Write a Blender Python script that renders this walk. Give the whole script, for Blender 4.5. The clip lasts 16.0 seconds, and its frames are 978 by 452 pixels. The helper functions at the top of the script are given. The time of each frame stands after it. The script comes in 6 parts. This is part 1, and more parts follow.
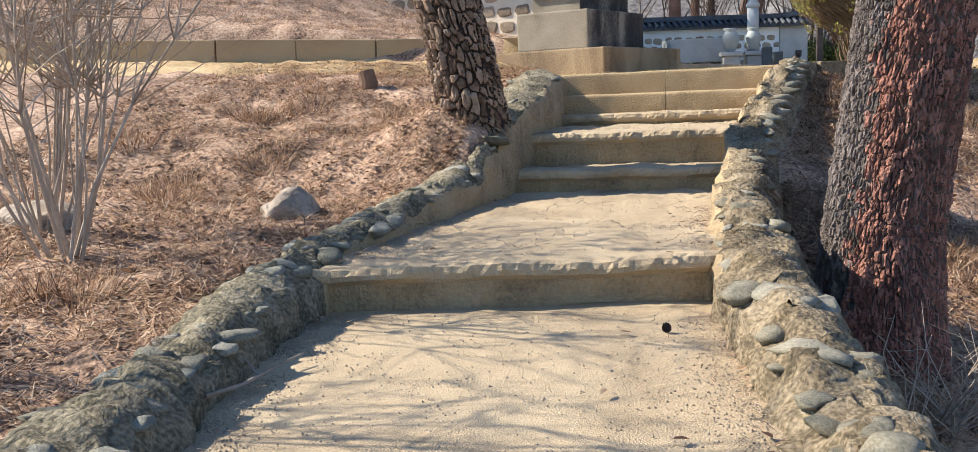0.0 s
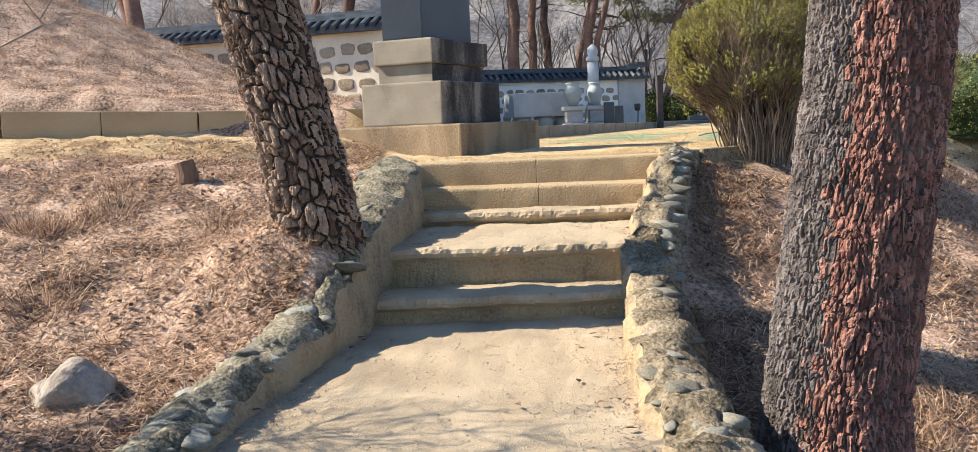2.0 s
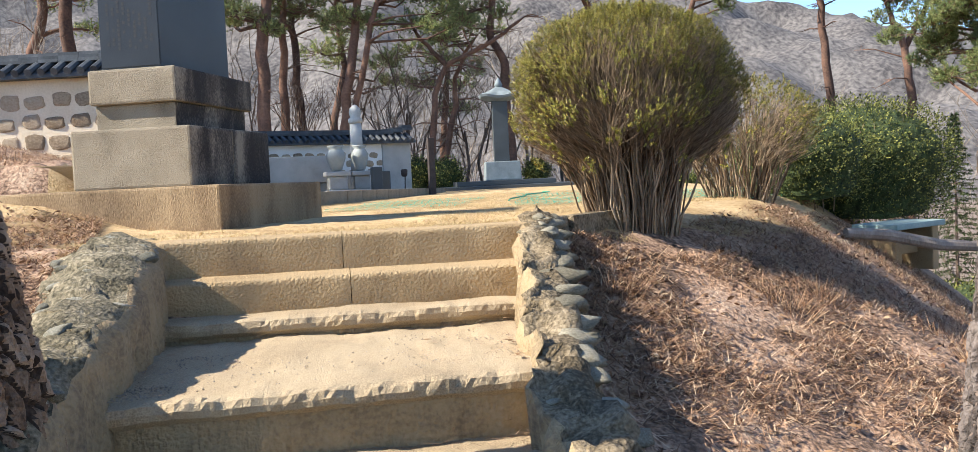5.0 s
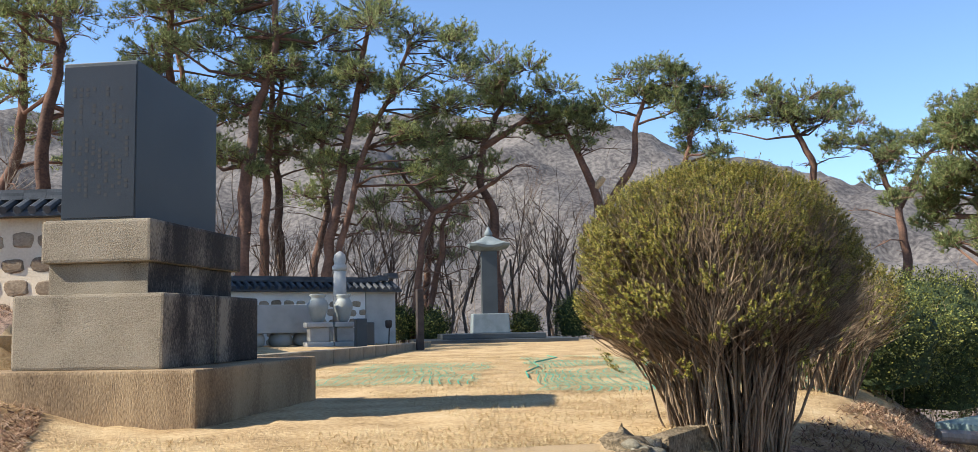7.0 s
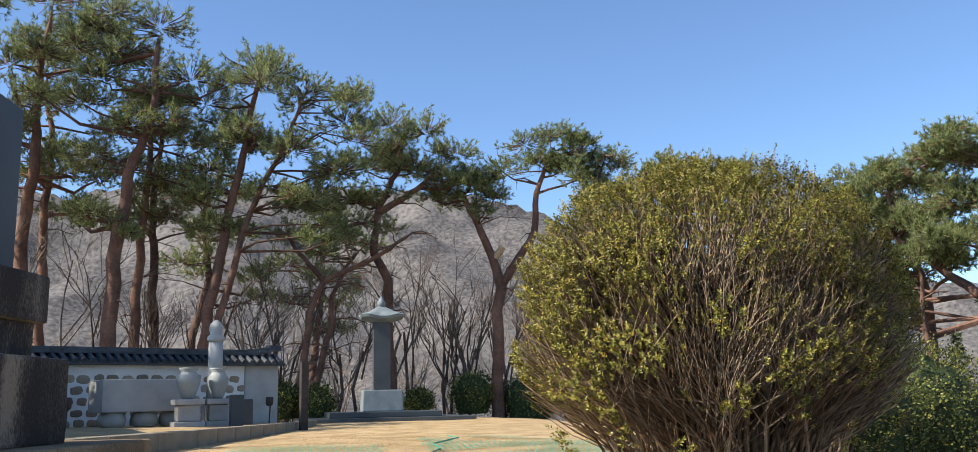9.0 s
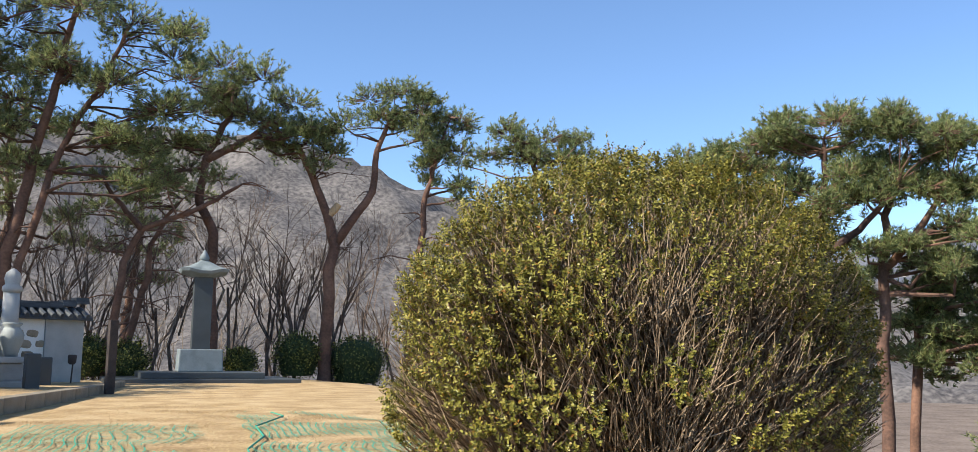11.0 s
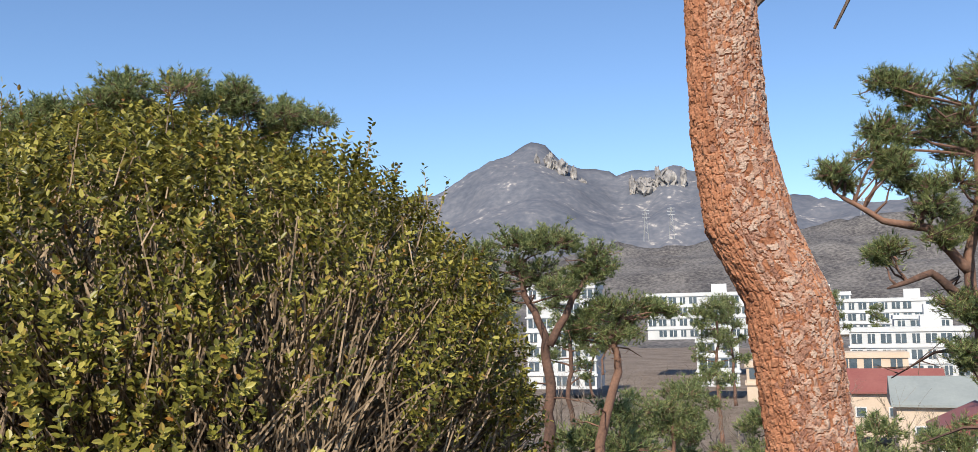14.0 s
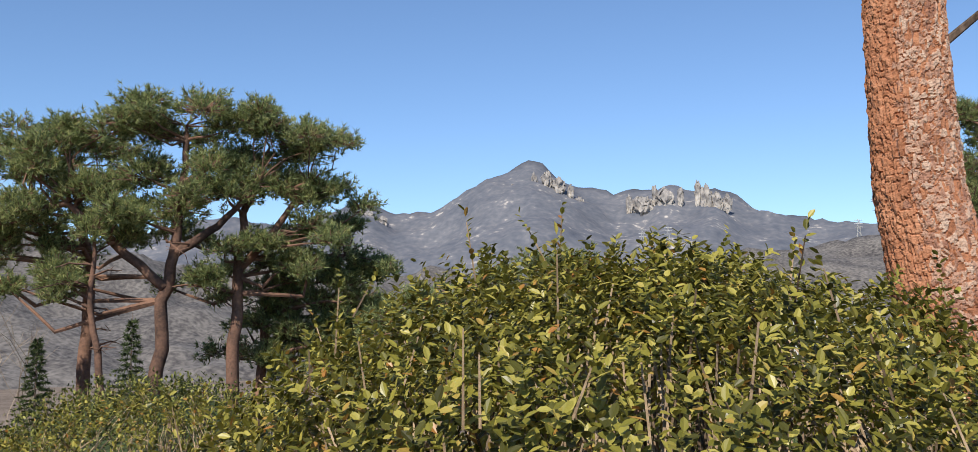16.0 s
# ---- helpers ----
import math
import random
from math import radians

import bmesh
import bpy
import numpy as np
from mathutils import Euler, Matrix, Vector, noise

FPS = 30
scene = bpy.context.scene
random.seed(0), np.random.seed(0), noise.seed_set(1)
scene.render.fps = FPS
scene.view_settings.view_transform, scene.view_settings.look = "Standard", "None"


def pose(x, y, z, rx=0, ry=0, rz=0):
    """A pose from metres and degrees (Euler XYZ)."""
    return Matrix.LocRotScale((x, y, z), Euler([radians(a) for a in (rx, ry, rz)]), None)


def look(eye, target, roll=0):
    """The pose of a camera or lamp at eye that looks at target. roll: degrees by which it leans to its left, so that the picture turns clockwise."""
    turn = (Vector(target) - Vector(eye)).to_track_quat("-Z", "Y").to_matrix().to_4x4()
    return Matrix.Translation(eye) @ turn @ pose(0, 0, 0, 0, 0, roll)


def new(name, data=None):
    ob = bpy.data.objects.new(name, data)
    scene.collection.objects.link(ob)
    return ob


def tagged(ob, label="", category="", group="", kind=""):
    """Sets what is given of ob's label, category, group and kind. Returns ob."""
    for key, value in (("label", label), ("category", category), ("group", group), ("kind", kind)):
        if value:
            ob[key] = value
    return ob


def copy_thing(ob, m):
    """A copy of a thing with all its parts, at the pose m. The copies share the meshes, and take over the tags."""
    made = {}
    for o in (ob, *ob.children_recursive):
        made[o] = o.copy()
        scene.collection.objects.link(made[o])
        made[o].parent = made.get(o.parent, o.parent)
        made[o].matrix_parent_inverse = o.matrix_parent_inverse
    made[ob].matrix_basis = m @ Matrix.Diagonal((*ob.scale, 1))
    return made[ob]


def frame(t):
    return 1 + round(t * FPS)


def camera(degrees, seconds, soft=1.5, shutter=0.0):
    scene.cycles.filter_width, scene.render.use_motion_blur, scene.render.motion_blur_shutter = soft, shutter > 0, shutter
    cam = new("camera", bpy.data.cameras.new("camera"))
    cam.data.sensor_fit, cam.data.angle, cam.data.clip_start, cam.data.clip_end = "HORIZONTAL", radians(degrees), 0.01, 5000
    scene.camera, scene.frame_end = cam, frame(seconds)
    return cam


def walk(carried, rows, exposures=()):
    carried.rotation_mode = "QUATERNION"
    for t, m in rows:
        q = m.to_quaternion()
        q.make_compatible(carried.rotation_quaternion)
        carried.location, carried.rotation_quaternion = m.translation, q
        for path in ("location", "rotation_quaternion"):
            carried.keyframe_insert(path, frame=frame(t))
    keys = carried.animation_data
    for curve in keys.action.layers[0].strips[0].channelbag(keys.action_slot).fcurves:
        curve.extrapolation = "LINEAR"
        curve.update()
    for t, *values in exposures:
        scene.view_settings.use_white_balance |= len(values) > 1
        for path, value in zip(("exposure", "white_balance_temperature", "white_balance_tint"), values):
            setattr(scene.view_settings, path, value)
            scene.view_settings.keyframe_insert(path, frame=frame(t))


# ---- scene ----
cam = camera(54.2, 16.0, soft=0.75)
PATH = [
    (0, (0.449, -0.491, -0.108), (0.240, 1.478, -0.388), -2.5),
    (0.5, (0.348, -0.167, -0.018), (0.138, 1.789, -0.377), -1.0),
    (1, (0.338, 0.132, 0.029), (0.124, 2.077, -0.382), -0.2),
    (1.5, (0.328, 0.456, 0.253), (0.201, 2.423, -0.089), -1.4),
    (2, (0.243, 0.835, 0.335), (0.378, 2.819, 0.120), -2.5),
    (2.5, (0.304, 1.283, 0.357), (0.660, 3.249, 0.272), -2.4),
    (3, (0.362, 1.781, 0.346), (0.828, 3.725, 0.295), -1.3),
    (3.2, (0.350, 1.970, 0.338), (0.859, 3.904, 0.296), -1.2),
    (5.3, (0.216, 3.697, 0.252), (0.875, 5.582, 0.138), -2.7),
    (5.5, (0.209, 3.851, 0.243), (0.868, 5.735, 0.117), -2.5),
    (6, (0.149, 4.278, 0.316), (0.813, 6.160, 0.199), -1.7),
    (6.5, (0.146, 4.607, 0.539), (0.821, 6.489, 0.602), -1.4),
    (7, (0.266, 4.942, 0.575), (0.979, 6.799, 0.778), -1.1),
    (7.5, (0.349, 5.339, 0.547), (1.129, 7.158, 0.834), -1.3),
    (8, (0.481, 5.732, 0.514), (1.338, 7.505, 0.865), -1.8),
    (8.2, (0.548, 5.893, 0.512), (1.435, 7.646, 0.884), -2.0),
    (10.3, (1.078, 7.147, 0.731), (2.023, 8.887, 1.011), 0.1),
    (10.5, (1.071, 7.207, 0.790), (2.071, 8.919, 1.055), 0.3),
    (11, (1.137, 7.322, 0.819), (2.347, 8.891, 1.087), 0.7),
    (11.5, (1.225, 7.462, 0.847), (2.673, 8.811, 1.142), 0.9),
    (12, (1.415, 7.792, 0.920), (3.061, 8.881, 1.244), 1.0),
    (12.5, (1.566, 7.977, 0.896), (3.365, 8.787, 1.229), 0.1),
    (13, (1.704, 8.176, 0.947), (3.582, 8.803, 1.235), -0.3),
    (13.5, (1.775, 8.363, 1.009), (3.700, 8.850, 1.244), -1.1),
    (14, (1.811, 8.489, 1.087), (3.755, 8.918, 1.283), -1.1),
    (14.5, (2.023, 8.710, 1.139), (3.970, 9.130, 1.329), -1.6),
    (15, (2.052, 8.911, 1.284), (3.994, 9.346, 1.479), -1.4),
    (15.5, (2.031, 9.151, 1.343), (3.971, 9.590, 1.550), -1.2),
    (16, (2.141, 9.321, 1.343), (4.082, 9.741, 1.575), -0.5),
]
walk(cam, [(t, look(eye, target, roll)) for t, eye, target, roll in PATH],
     [(0.0, 1.15), (3.0, 1.26), (5.5, 1.22), (6.0, 1.2), (7.0, 0.85), (7.5, 0.55), (8.0, 0.6), (10.5, 0.82), (12.0, 0.5), (14.0, 0.35), (16.0, 0.27)])

# ---- world and sun ----
SUN_TO = Vector((-2.68, 0.32, 2.25)).normalized()
world = bpy.data.worlds.new("sky")
scene.world = world
world.use_nodes = True
wn = world.node_tree.nodes
sky = wn.new("ShaderNodeTexSky")
sky.sky_type = "NISHITA"
sky.sun_disc = False
sky.sun_elevation = math.asin(SUN_TO.z)
sky.sun_rotation = math.atan2(SUN_TO.x, SUN_TO.y)
sky.altitude = 1200.0
sky.air_density, sky.dust_density, sky.ozone_density = 1.0, 0.0, 5.0
wn["Background"].inputs["Strength"].default_value = 0.13
world.node_tree.links.new(sky.outputs[0], wn["Background"].inputs[0])
sun_data = bpy.data.lights.new("sun", "SUN")
sun_data.energy, sun_data.angle, sun_data.color = 4.8, radians(0.55), (1.0, 0.93, 0.82)
sun = new("sun", sun_data)
sun.matrix_world = look((-20, 2, 20), Vector((-20, 2, 20)) - SUN_TO)


# ---- materials ----
def material(name, stops, scale=6.0, fine=60.0, rough=0.85, bump=0.3, bump_scale=40.0, detail=6.0, metal=0.0,
             stretch=(1, 1, 1), per_object=0.0, fine_mix=0.35, island=0.0, distortion=0.0, plate=0.0):
    """Colour from coarse and fine noise through a ramp of (place, colour), with relief and a gloss that varies."""
    m = bpy.data.materials.new(name)
    m.use_nodes = True
    nt = m.node_tree
    n, l = nt.nodes, nt.links
    b = n["Principled BSDF"]
    tc = n.new("ShaderNodeTexCoord")
    mp = n.new("ShaderNodeMapping")
    mp.inputs["Scale"].default_value = stretch
    l.new(tc.outputs["Object"], mp.inputs[0])
    a = n.new("ShaderNodeTexNoise")
    a.inputs["Scale"].default_value, a.inputs["Detail"].default_value = scale, detail
    a.inputs["Distortion"].default_value = distortion
    f = n.new("ShaderNodeTexNoise")
    f.inputs["Scale"].default_value, f.inputs["Detail"].default_value = fine, 4.0
    for x in (a, f):
        l.new(mp.outputs[0], x.inputs["Vector"])
    mix = n.new("ShaderNodeMix")
    mix.inputs[0].default_value = fine_mix
    l.new(a.outputs[0], mix.inputs[2])
    l.new(f.outputs[0], mix.inputs[3])
    value = mix.outputs[0]
    for amount, source, output in ((per_object, "ShaderNodeObjectInfo", "Random"), (island, "ShaderNodeNewGeometry", "Random Per Island"),
                                   (plate, "ShaderNodeAttribute", "Fac")):
        if amount:
            oi = n.new(source)
            if source == "ShaderNodeAttribute":
                oi.attribute_name = "plate"
            sh = n.new("ShaderNodeMath")
            sh.operation = "MULTIPLY_ADD"
            l.new(oi.outputs[output], sh.inputs[0])
            sh.inputs[1].default_value, sh.inputs[2].default_value = amount, -amount / 2
            ad = n.new("ShaderNodeMath")
            ad.operation = "ADD"
            l.new(value, ad.inputs[0])
            l.new(sh.outputs[0], ad.inputs[1])
            value = ad.outputs[0]
    ramp = n.new("ShaderNodeValToRGB")
    r = ramp.color_ramp
    while len(r.elements) < len(stops):
        r.elements.new(0.5)
    for e, (p, c) in zip(r.elements, stops):
        e.position, e.color = p, (*c, 1)
    l.new(value, ramp.inputs[0])
    l.new(ramp.outputs[0], b.inputs["Base Color"])
    b.inputs["Roughness"].default_value, b.inputs["Metallic"].default_value = rough, metal
    b.inputs["Specular IOR Level"].default_value = 0.3
    if bump:
        h = n.new("ShaderNodeTexNoise")
        h.inputs["Scale"].default_value, h.inputs["Detail"].default_value = bump_scale, 8.0
        l.new(mp.outputs[0], h.inputs["Vector"])
        bp = n.new("ShaderNodeBump")
        bp.inputs["Strength"].default_value, bp.inputs["Distance"].default_value = bump, 0.02
        l.new(h.outputs[0], bp.inputs["Height"])
        l.new(bp.outputs[0], b.inputs["Normal"])
    return m


def leaf_material(name, stops, trans=0.35, rough=0.5):
    """Thin leaves: colour by island, some light let through."""
    m = bpy.data.materials.new(name)
    m.use_nodes = True
    n, l = m.node_tree.nodes, m.node_tree.links
    b = n["Principled BSDF"]
    g = n.new("ShaderNodeNewGeometry")
    ramp = n.new("ShaderNodeValToRGB")
    r = ramp.color_ramp
    while len(r.elements) < len(stops):
        r.elements.new(0.5)
    for e, (p, c) in zip(r.elements, stops):
        e.position, e.color = p, (*c, 1)
    l.new(g.outputs["Random Per Island"], ramp.inputs[0])
    l.new(ramp.outputs[0], b.inputs["Base Color"])
    b.inputs["Roughness"].default_value = rough
    b.inputs["Specular IOR Level"].default_value = 0.25
    t = n.new("ShaderNodeBsdfTranslucent")
    l.new(ramp.outputs[0], t.inputs[0])
    mx = n.new("ShaderNodeMixShader")
    mx.inputs[0].default_value = trans
    l.new(b.outputs[0], mx.inputs[1])
    l.new(t.outputs[0], mx.inputs[2])
    l.new(mx.outputs[0], n["Material Output"].inputs[0])
    return m


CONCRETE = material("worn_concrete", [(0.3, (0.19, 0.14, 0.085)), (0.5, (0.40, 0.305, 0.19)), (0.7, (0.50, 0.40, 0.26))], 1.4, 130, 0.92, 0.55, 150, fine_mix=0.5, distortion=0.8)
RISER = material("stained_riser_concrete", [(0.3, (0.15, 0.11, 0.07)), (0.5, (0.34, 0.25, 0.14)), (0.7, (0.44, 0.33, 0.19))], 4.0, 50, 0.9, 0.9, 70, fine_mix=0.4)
KERB = material("kerb_concrete", [(0.3, (0.20, 0.135, 0.07)), (0.45, (0.38, 0.27, 0.145)), (0.72, (0.46, 0.345, 0.20))], 2.0, 90, 0.9, 0.8, 70, fine_mix=0.5, distortion=0.5)
MORTAR = material("mossy_mortar", [(0.32, (0.035, 0.028, 0.016)), (0.45, (0.12, 0.09, 0.052)), (0.55, (0.24, 0.185, 0.115)), (0.68, (0.36, 0.29, 0.19))], 4.0, 60, 0.95, 1.0, 45, fine_mix=0.5, distortion=0.8)
GREY_MORTAR = material("lichened_grey_mortar", [(0.34, (0.03, 0.026, 0.015)), (0.45, (0.10, 0.085, 0.052)), (0.56, (0.215, 0.18, 0.118)), (0.68, (0.36, 0.31, 0.215))], 5.0, 60, 0.95, 1.0, 45, fine_mix=0.5, distortion=0.8)
COBBLE = material("river_stone", [(0.3, (0.12, 0.105, 0.072)), (0.5, (0.22, 0.195, 0.135)), (0.75, (0.36, 0.325, 0.25))], 9, 60, 0.85, 0.5, 60, per_object=0.35)
DARK_COBBLE = material("lichened_stone", [(0.3, (0.13, 0.12, 0.085)), (0.5, (0.25, 0.235, 0.18)), (0.75, (0.40, 0.38, 0.31))], 9, 60, 0.9, 0.6, 60, per_object=0.3)
ROCK = material("grey_rock", [(0.3, (0.16, 0.125, 0.09)), (0.5, (0.31, 0.25, 0.19)), (0.75, (0.45, 0.375, 0.29))], 5, 50, 0.9, 0.7, 40)
LITTER = material("needle_litter", [(0.34, (0.045, 0.03, 0.02)), (0.44, (0.18, 0.11, 0.07)), (0.53, (0.38, 0.24, 0.155)), (0.66, (0.58, 0.42, 0.285))], 2.4, 34, 0.95, 1.0, 45, fine_mix=0.5, distortion=0.5)
SANDY = material("sandy_dry_lawn", [(0.3, (0.20, 0.125, 0.055)), (0.45, (0.40, 0.27, 0.13)), (0.56, (0.53, 0.38, 0.20)), (0.7, (0.60, 0.47, 0.28))], 1.6, 28, 0.95, 0.8, 60, fine_mix=0.45)
WOODLAND = material("bare_woodland_floor", [(0.35, (0.10, 0.075, 0.055)), (0.5, (0.19, 0.145, 0.11)), (0.65, (0.25, 0.20, 0.155))], 0.12, 1.5, 0.95, 0.3, 2.0, fine_mix=0.5)
STAINED = material("rain_stained_sandstone", [(0.32, (0.085, 0.058, 0.034)), (0.45, (0.22, 0.15, 0.085)), (0.58, (0.36, 0.26, 0.15)), (0.72, (0.45, 0.335, 0.20))], 2.6, 110, 0.9, 0.5, 140, stretch=(1, 1, 0.4), fine_mix=0.4, distortion=0.7)
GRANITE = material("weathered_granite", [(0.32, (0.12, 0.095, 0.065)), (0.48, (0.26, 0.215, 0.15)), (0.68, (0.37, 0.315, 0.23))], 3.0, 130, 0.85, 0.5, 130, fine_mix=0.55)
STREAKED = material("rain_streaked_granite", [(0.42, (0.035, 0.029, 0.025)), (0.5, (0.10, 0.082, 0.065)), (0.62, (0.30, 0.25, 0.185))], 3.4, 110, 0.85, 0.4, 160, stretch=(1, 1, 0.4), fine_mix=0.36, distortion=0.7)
POLISHED = material("polished_black_slate", [(0.3, (0.018, 0.02, 0.023)), (0.7, (0.035, 0.038, 0.042))], 2, 200, 0.3, 0.05, 200)
TAN_FLAKE = material("tan_bark_flake", [(0.3, (0.27, 0.13, 0.085)), (0.5, (0.42, 0.25, 0.175)), (0.75, (0.50, 0.36, 0.275))], 9, 70, 0.9, 1.0, 60, plate=0.45)
ORANGE_BARK = material("orange_inner_bark", [(0.3, (0.18, 0.07, 0.035)), (0.5, (0.36, 0.155, 0.08)), (0.7, (0.46, 0.23, 0.13))], 5, 40, 0.85, 0.8, 40, fine_mix=0.4)
GREY_FLAKE = material("grey_bark_flake", [(0.3, (0.055, 0.044, 0.037)), (0.5, (0.125, 0.10, 0.085)), (0.75, (0.22, 0.18, 0.155))], 8, 60, 0.95, 1.0, 60, plate=0.35)
RED_FLAKE = material("red_bark_flake", [(0.3, (0.12, 0.05, 0.034)), (0.5, (0.25, 0.108, 0.074)), (0.75, (0.37, 0.18, 0.125))], 8, 60, 0.9, 1.0, 60, plate=0.35)
PINE_WOOD = material("far_pine_bark", [(0.3, (0.06, 0.038, 0.03)), (0.5, (0.155, 0.088, 0.062)), (0.75, (0.29, 0.16, 0.105))], 1.6, 14, 0.95, 0.8, 12, per_object=0.2)
PALE_GRANITE = material("pale_granite", [(0.3, (0.30, 0.29, 0.26)), (0.5, (0.42, 0.41, 0.375)), (0.7, (0.5, 0.49, 0.45))], 3, 120, 0.8, 0.25, 120, fine_mix=0.45)
SLATE = material("dark_slate", [(0.3, (0.045, 0.052, 0.055)), (0.55, (0.07, 0.08, 0.083)), (0.75, (0.095, 0.105, 0.107))], 1.2, 200, 0.45, 0.1, 200, fine_mix=0.35)
ETCHED = material("etched_letters", [(0.3, (0.034, 0.036, 0.038)), (0.7, (0.052, 0.054, 0.056))], 30, 100, 0.9, 0)
PLASTER = material("limewash", [(0.3, (0.70, 0.67, 0.60)), (0.6, (0.86, 0.83, 0.77))], 1.5, 30, 0.9, 0.4, 30)
CREAM = material("cream_limewash", [(0.3, (0.56, 0.46, 0.32)), (0.6, (0.74, 0.64, 0.48))], 1.5, 30, 0.9, 0.4, 30)
WALL_STONE = material("wall_stone", [(0.3, (0.20, 0.15, 0.10)), (0.55, (0.36, 0.28, 0.19)), (0.8, (0.46, 0.38, 0.28))], 4, 40, 0.9, 0.5, 30, per_object=0.4)
TILE = material("dark_roof_tile", [(0.3, (0.035, 0.04, 0.045)), (0.6, (0.075, 0.083, 0.09)), (0.8, (0.13, 0.14, 0.145))], 4, 30, 0.55, 0.3, 40, island=0.25)
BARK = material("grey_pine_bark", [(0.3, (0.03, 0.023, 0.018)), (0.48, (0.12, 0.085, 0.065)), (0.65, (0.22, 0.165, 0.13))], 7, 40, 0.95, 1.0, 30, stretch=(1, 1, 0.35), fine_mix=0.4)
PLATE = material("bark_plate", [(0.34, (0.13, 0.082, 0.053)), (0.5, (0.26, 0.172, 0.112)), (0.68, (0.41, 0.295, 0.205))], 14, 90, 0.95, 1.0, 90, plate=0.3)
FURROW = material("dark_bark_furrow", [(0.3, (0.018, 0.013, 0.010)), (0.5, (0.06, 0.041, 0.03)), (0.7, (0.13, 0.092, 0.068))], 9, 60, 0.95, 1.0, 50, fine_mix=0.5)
RED_BARK = material("red_pine_bark", [(0.3, (0.15, 0.065, 0.04)), (0.5, (0.33, 0.165, 0.105)), (0.7, (0.45, 0.28, 0.19))], 6, 45, 0.9, 1.0, 35, stretch=(1, 1, 0.5), fine_mix=0.4)
TWIG = material("bare_twig", [(0.3, (0.13, 0.10, 0.075)), (0.7, (0.30, 0.25, 0.20))], 3, 30, 0.9, 0.3, 40, island=0.5)
STEM = material("shrub_stem", [(0.3, (0.09, 0.062, 0.04)), (0.7, (0.38, 0.28, 0.18))], 5, 40, 0.9, 0.4, 40, island=0.5)
PALE_STEM = material("pale_bare_stem", [(0.3, (0.24, 0.18, 0.13)), (0.7, (0.48, 0.39, 0.30))], 4, 40, 0.9, 0.3, 40, island=0.4)
DEAD_WOOD = material("grey_dead_wood", [(0.3, (0.17, 0.13, 0.10)), (0.7, (0.36, 0.30, 0.25))], 6, 50, 0.9, 0.6, 40, stretch=(1, 1, 0.3))
STUMP_WOOD = material("brown_stump_wood", [(0.3, (0.09, 0.05, 0.03)), (0.7, (0.26, 0.16, 0.10))], 9, 60, 0.9, 0.9, 40, stretch=(1, 1, 0.25))
CUT_WOOD = material("fresh_cut_wood", [(0.3, (0.5, 0.33, 0.17)), (0.7, (0.66, 0.47, 0.27))], 8, 60, 0.8, 0.2)
NEEDLES = leaf_material("pine_needles", [(0.0, (0.08, 0.11, 0.05)), (0.35, (0.20, 0.25, 0.10)), (0.75, (0.35, 0.39, 0.16)), (1.0, (0.48, 0.46, 0.19))], 0.5, 0.45)
BOX_LEAF = leaf_material("box_leaves", [(0.0, (0.05, 0.05, 0.014)), (0.32, (0.14, 0.135, 0.024)), (0.66, (0.30, 0.27, 0.05)), (0.93, (0.46, 0.40, 0.10)), (1.0, (0.36, 0.16, 0.04))], 0.3, 0.34)
JUNIPER_LEAF = leaf_material("juniper_leaves", [(0.0, (0.03, 0.04, 0.014)), (0.45, (0.075, 0.088, 0.025)), (0.8, (0.22, 0.225, 0.052)), (1.0, (0.38, 0.37, 0.095))], 0.28, 0.5)
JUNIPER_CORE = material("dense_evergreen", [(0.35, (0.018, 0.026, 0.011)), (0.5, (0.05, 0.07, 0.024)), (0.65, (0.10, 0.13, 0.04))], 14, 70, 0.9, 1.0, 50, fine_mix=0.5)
STRAW = leaf_material("fallen_needles", [(0.0, (0.06, 0.035, 0.022)), (0.3, (0.22, 0.12, 0.07)), (0.7, (0.48, 0.30, 0.18)), (1.0, (0.66, 0.50, 0.33))], 0.15, 0.8)
DRY_LEAF = leaf_material("dry_leaves", [(0.0, (0.05, 0.03, 0.02)), (0.25, (0.12, 0.06, 0.035)), (0.6, (0.32, 0.19, 0.10)), (1.0, (0.50, 0.37, 0.23))], 0.2, 0.7)
DRY_GRASS = leaf_material("dry_grass", [(0.0, (0.36, 0.25, 0.12)), (0.6, (0.52, 0.39, 0.20)), (1.0, (0.6, 0.49, 0.28))], 0.2, 0.8)
NET = material("green_net", [(0.3, (0.03, 0.26, 0.16)), (0.7, (0.06, 0.40, 0.27))], 5, 50, 0.6, 0)
POST_WOOD = material("dark_post", [(0.3, (0.035, 0.028, 0.024)), (0.7, (0.09, 0.07, 0.06))], 6, 60, 0.8, 0.5)
CELADON = material("grey_stone_vase", [(0.3, (0.25, 0.27, 0.25)), (0.7, (0.40, 0.42, 0.39))], 4, 60, 0.7, 0.2)
BRONZE_ROOF = material("greenish_roof_stone", [(0.3, (0.15, 0.18, 0.185)), (0.7, (0.27, 0.31, 0.315))], 4, 60, 0.6, 0.2)
WHITE_RENDER = material("white_render", [(0.3, (0.50, 0.50, 0.485)), (0.7, (0.64, 0.64, 0.62))], 0.3, 5, 0.8, 0)
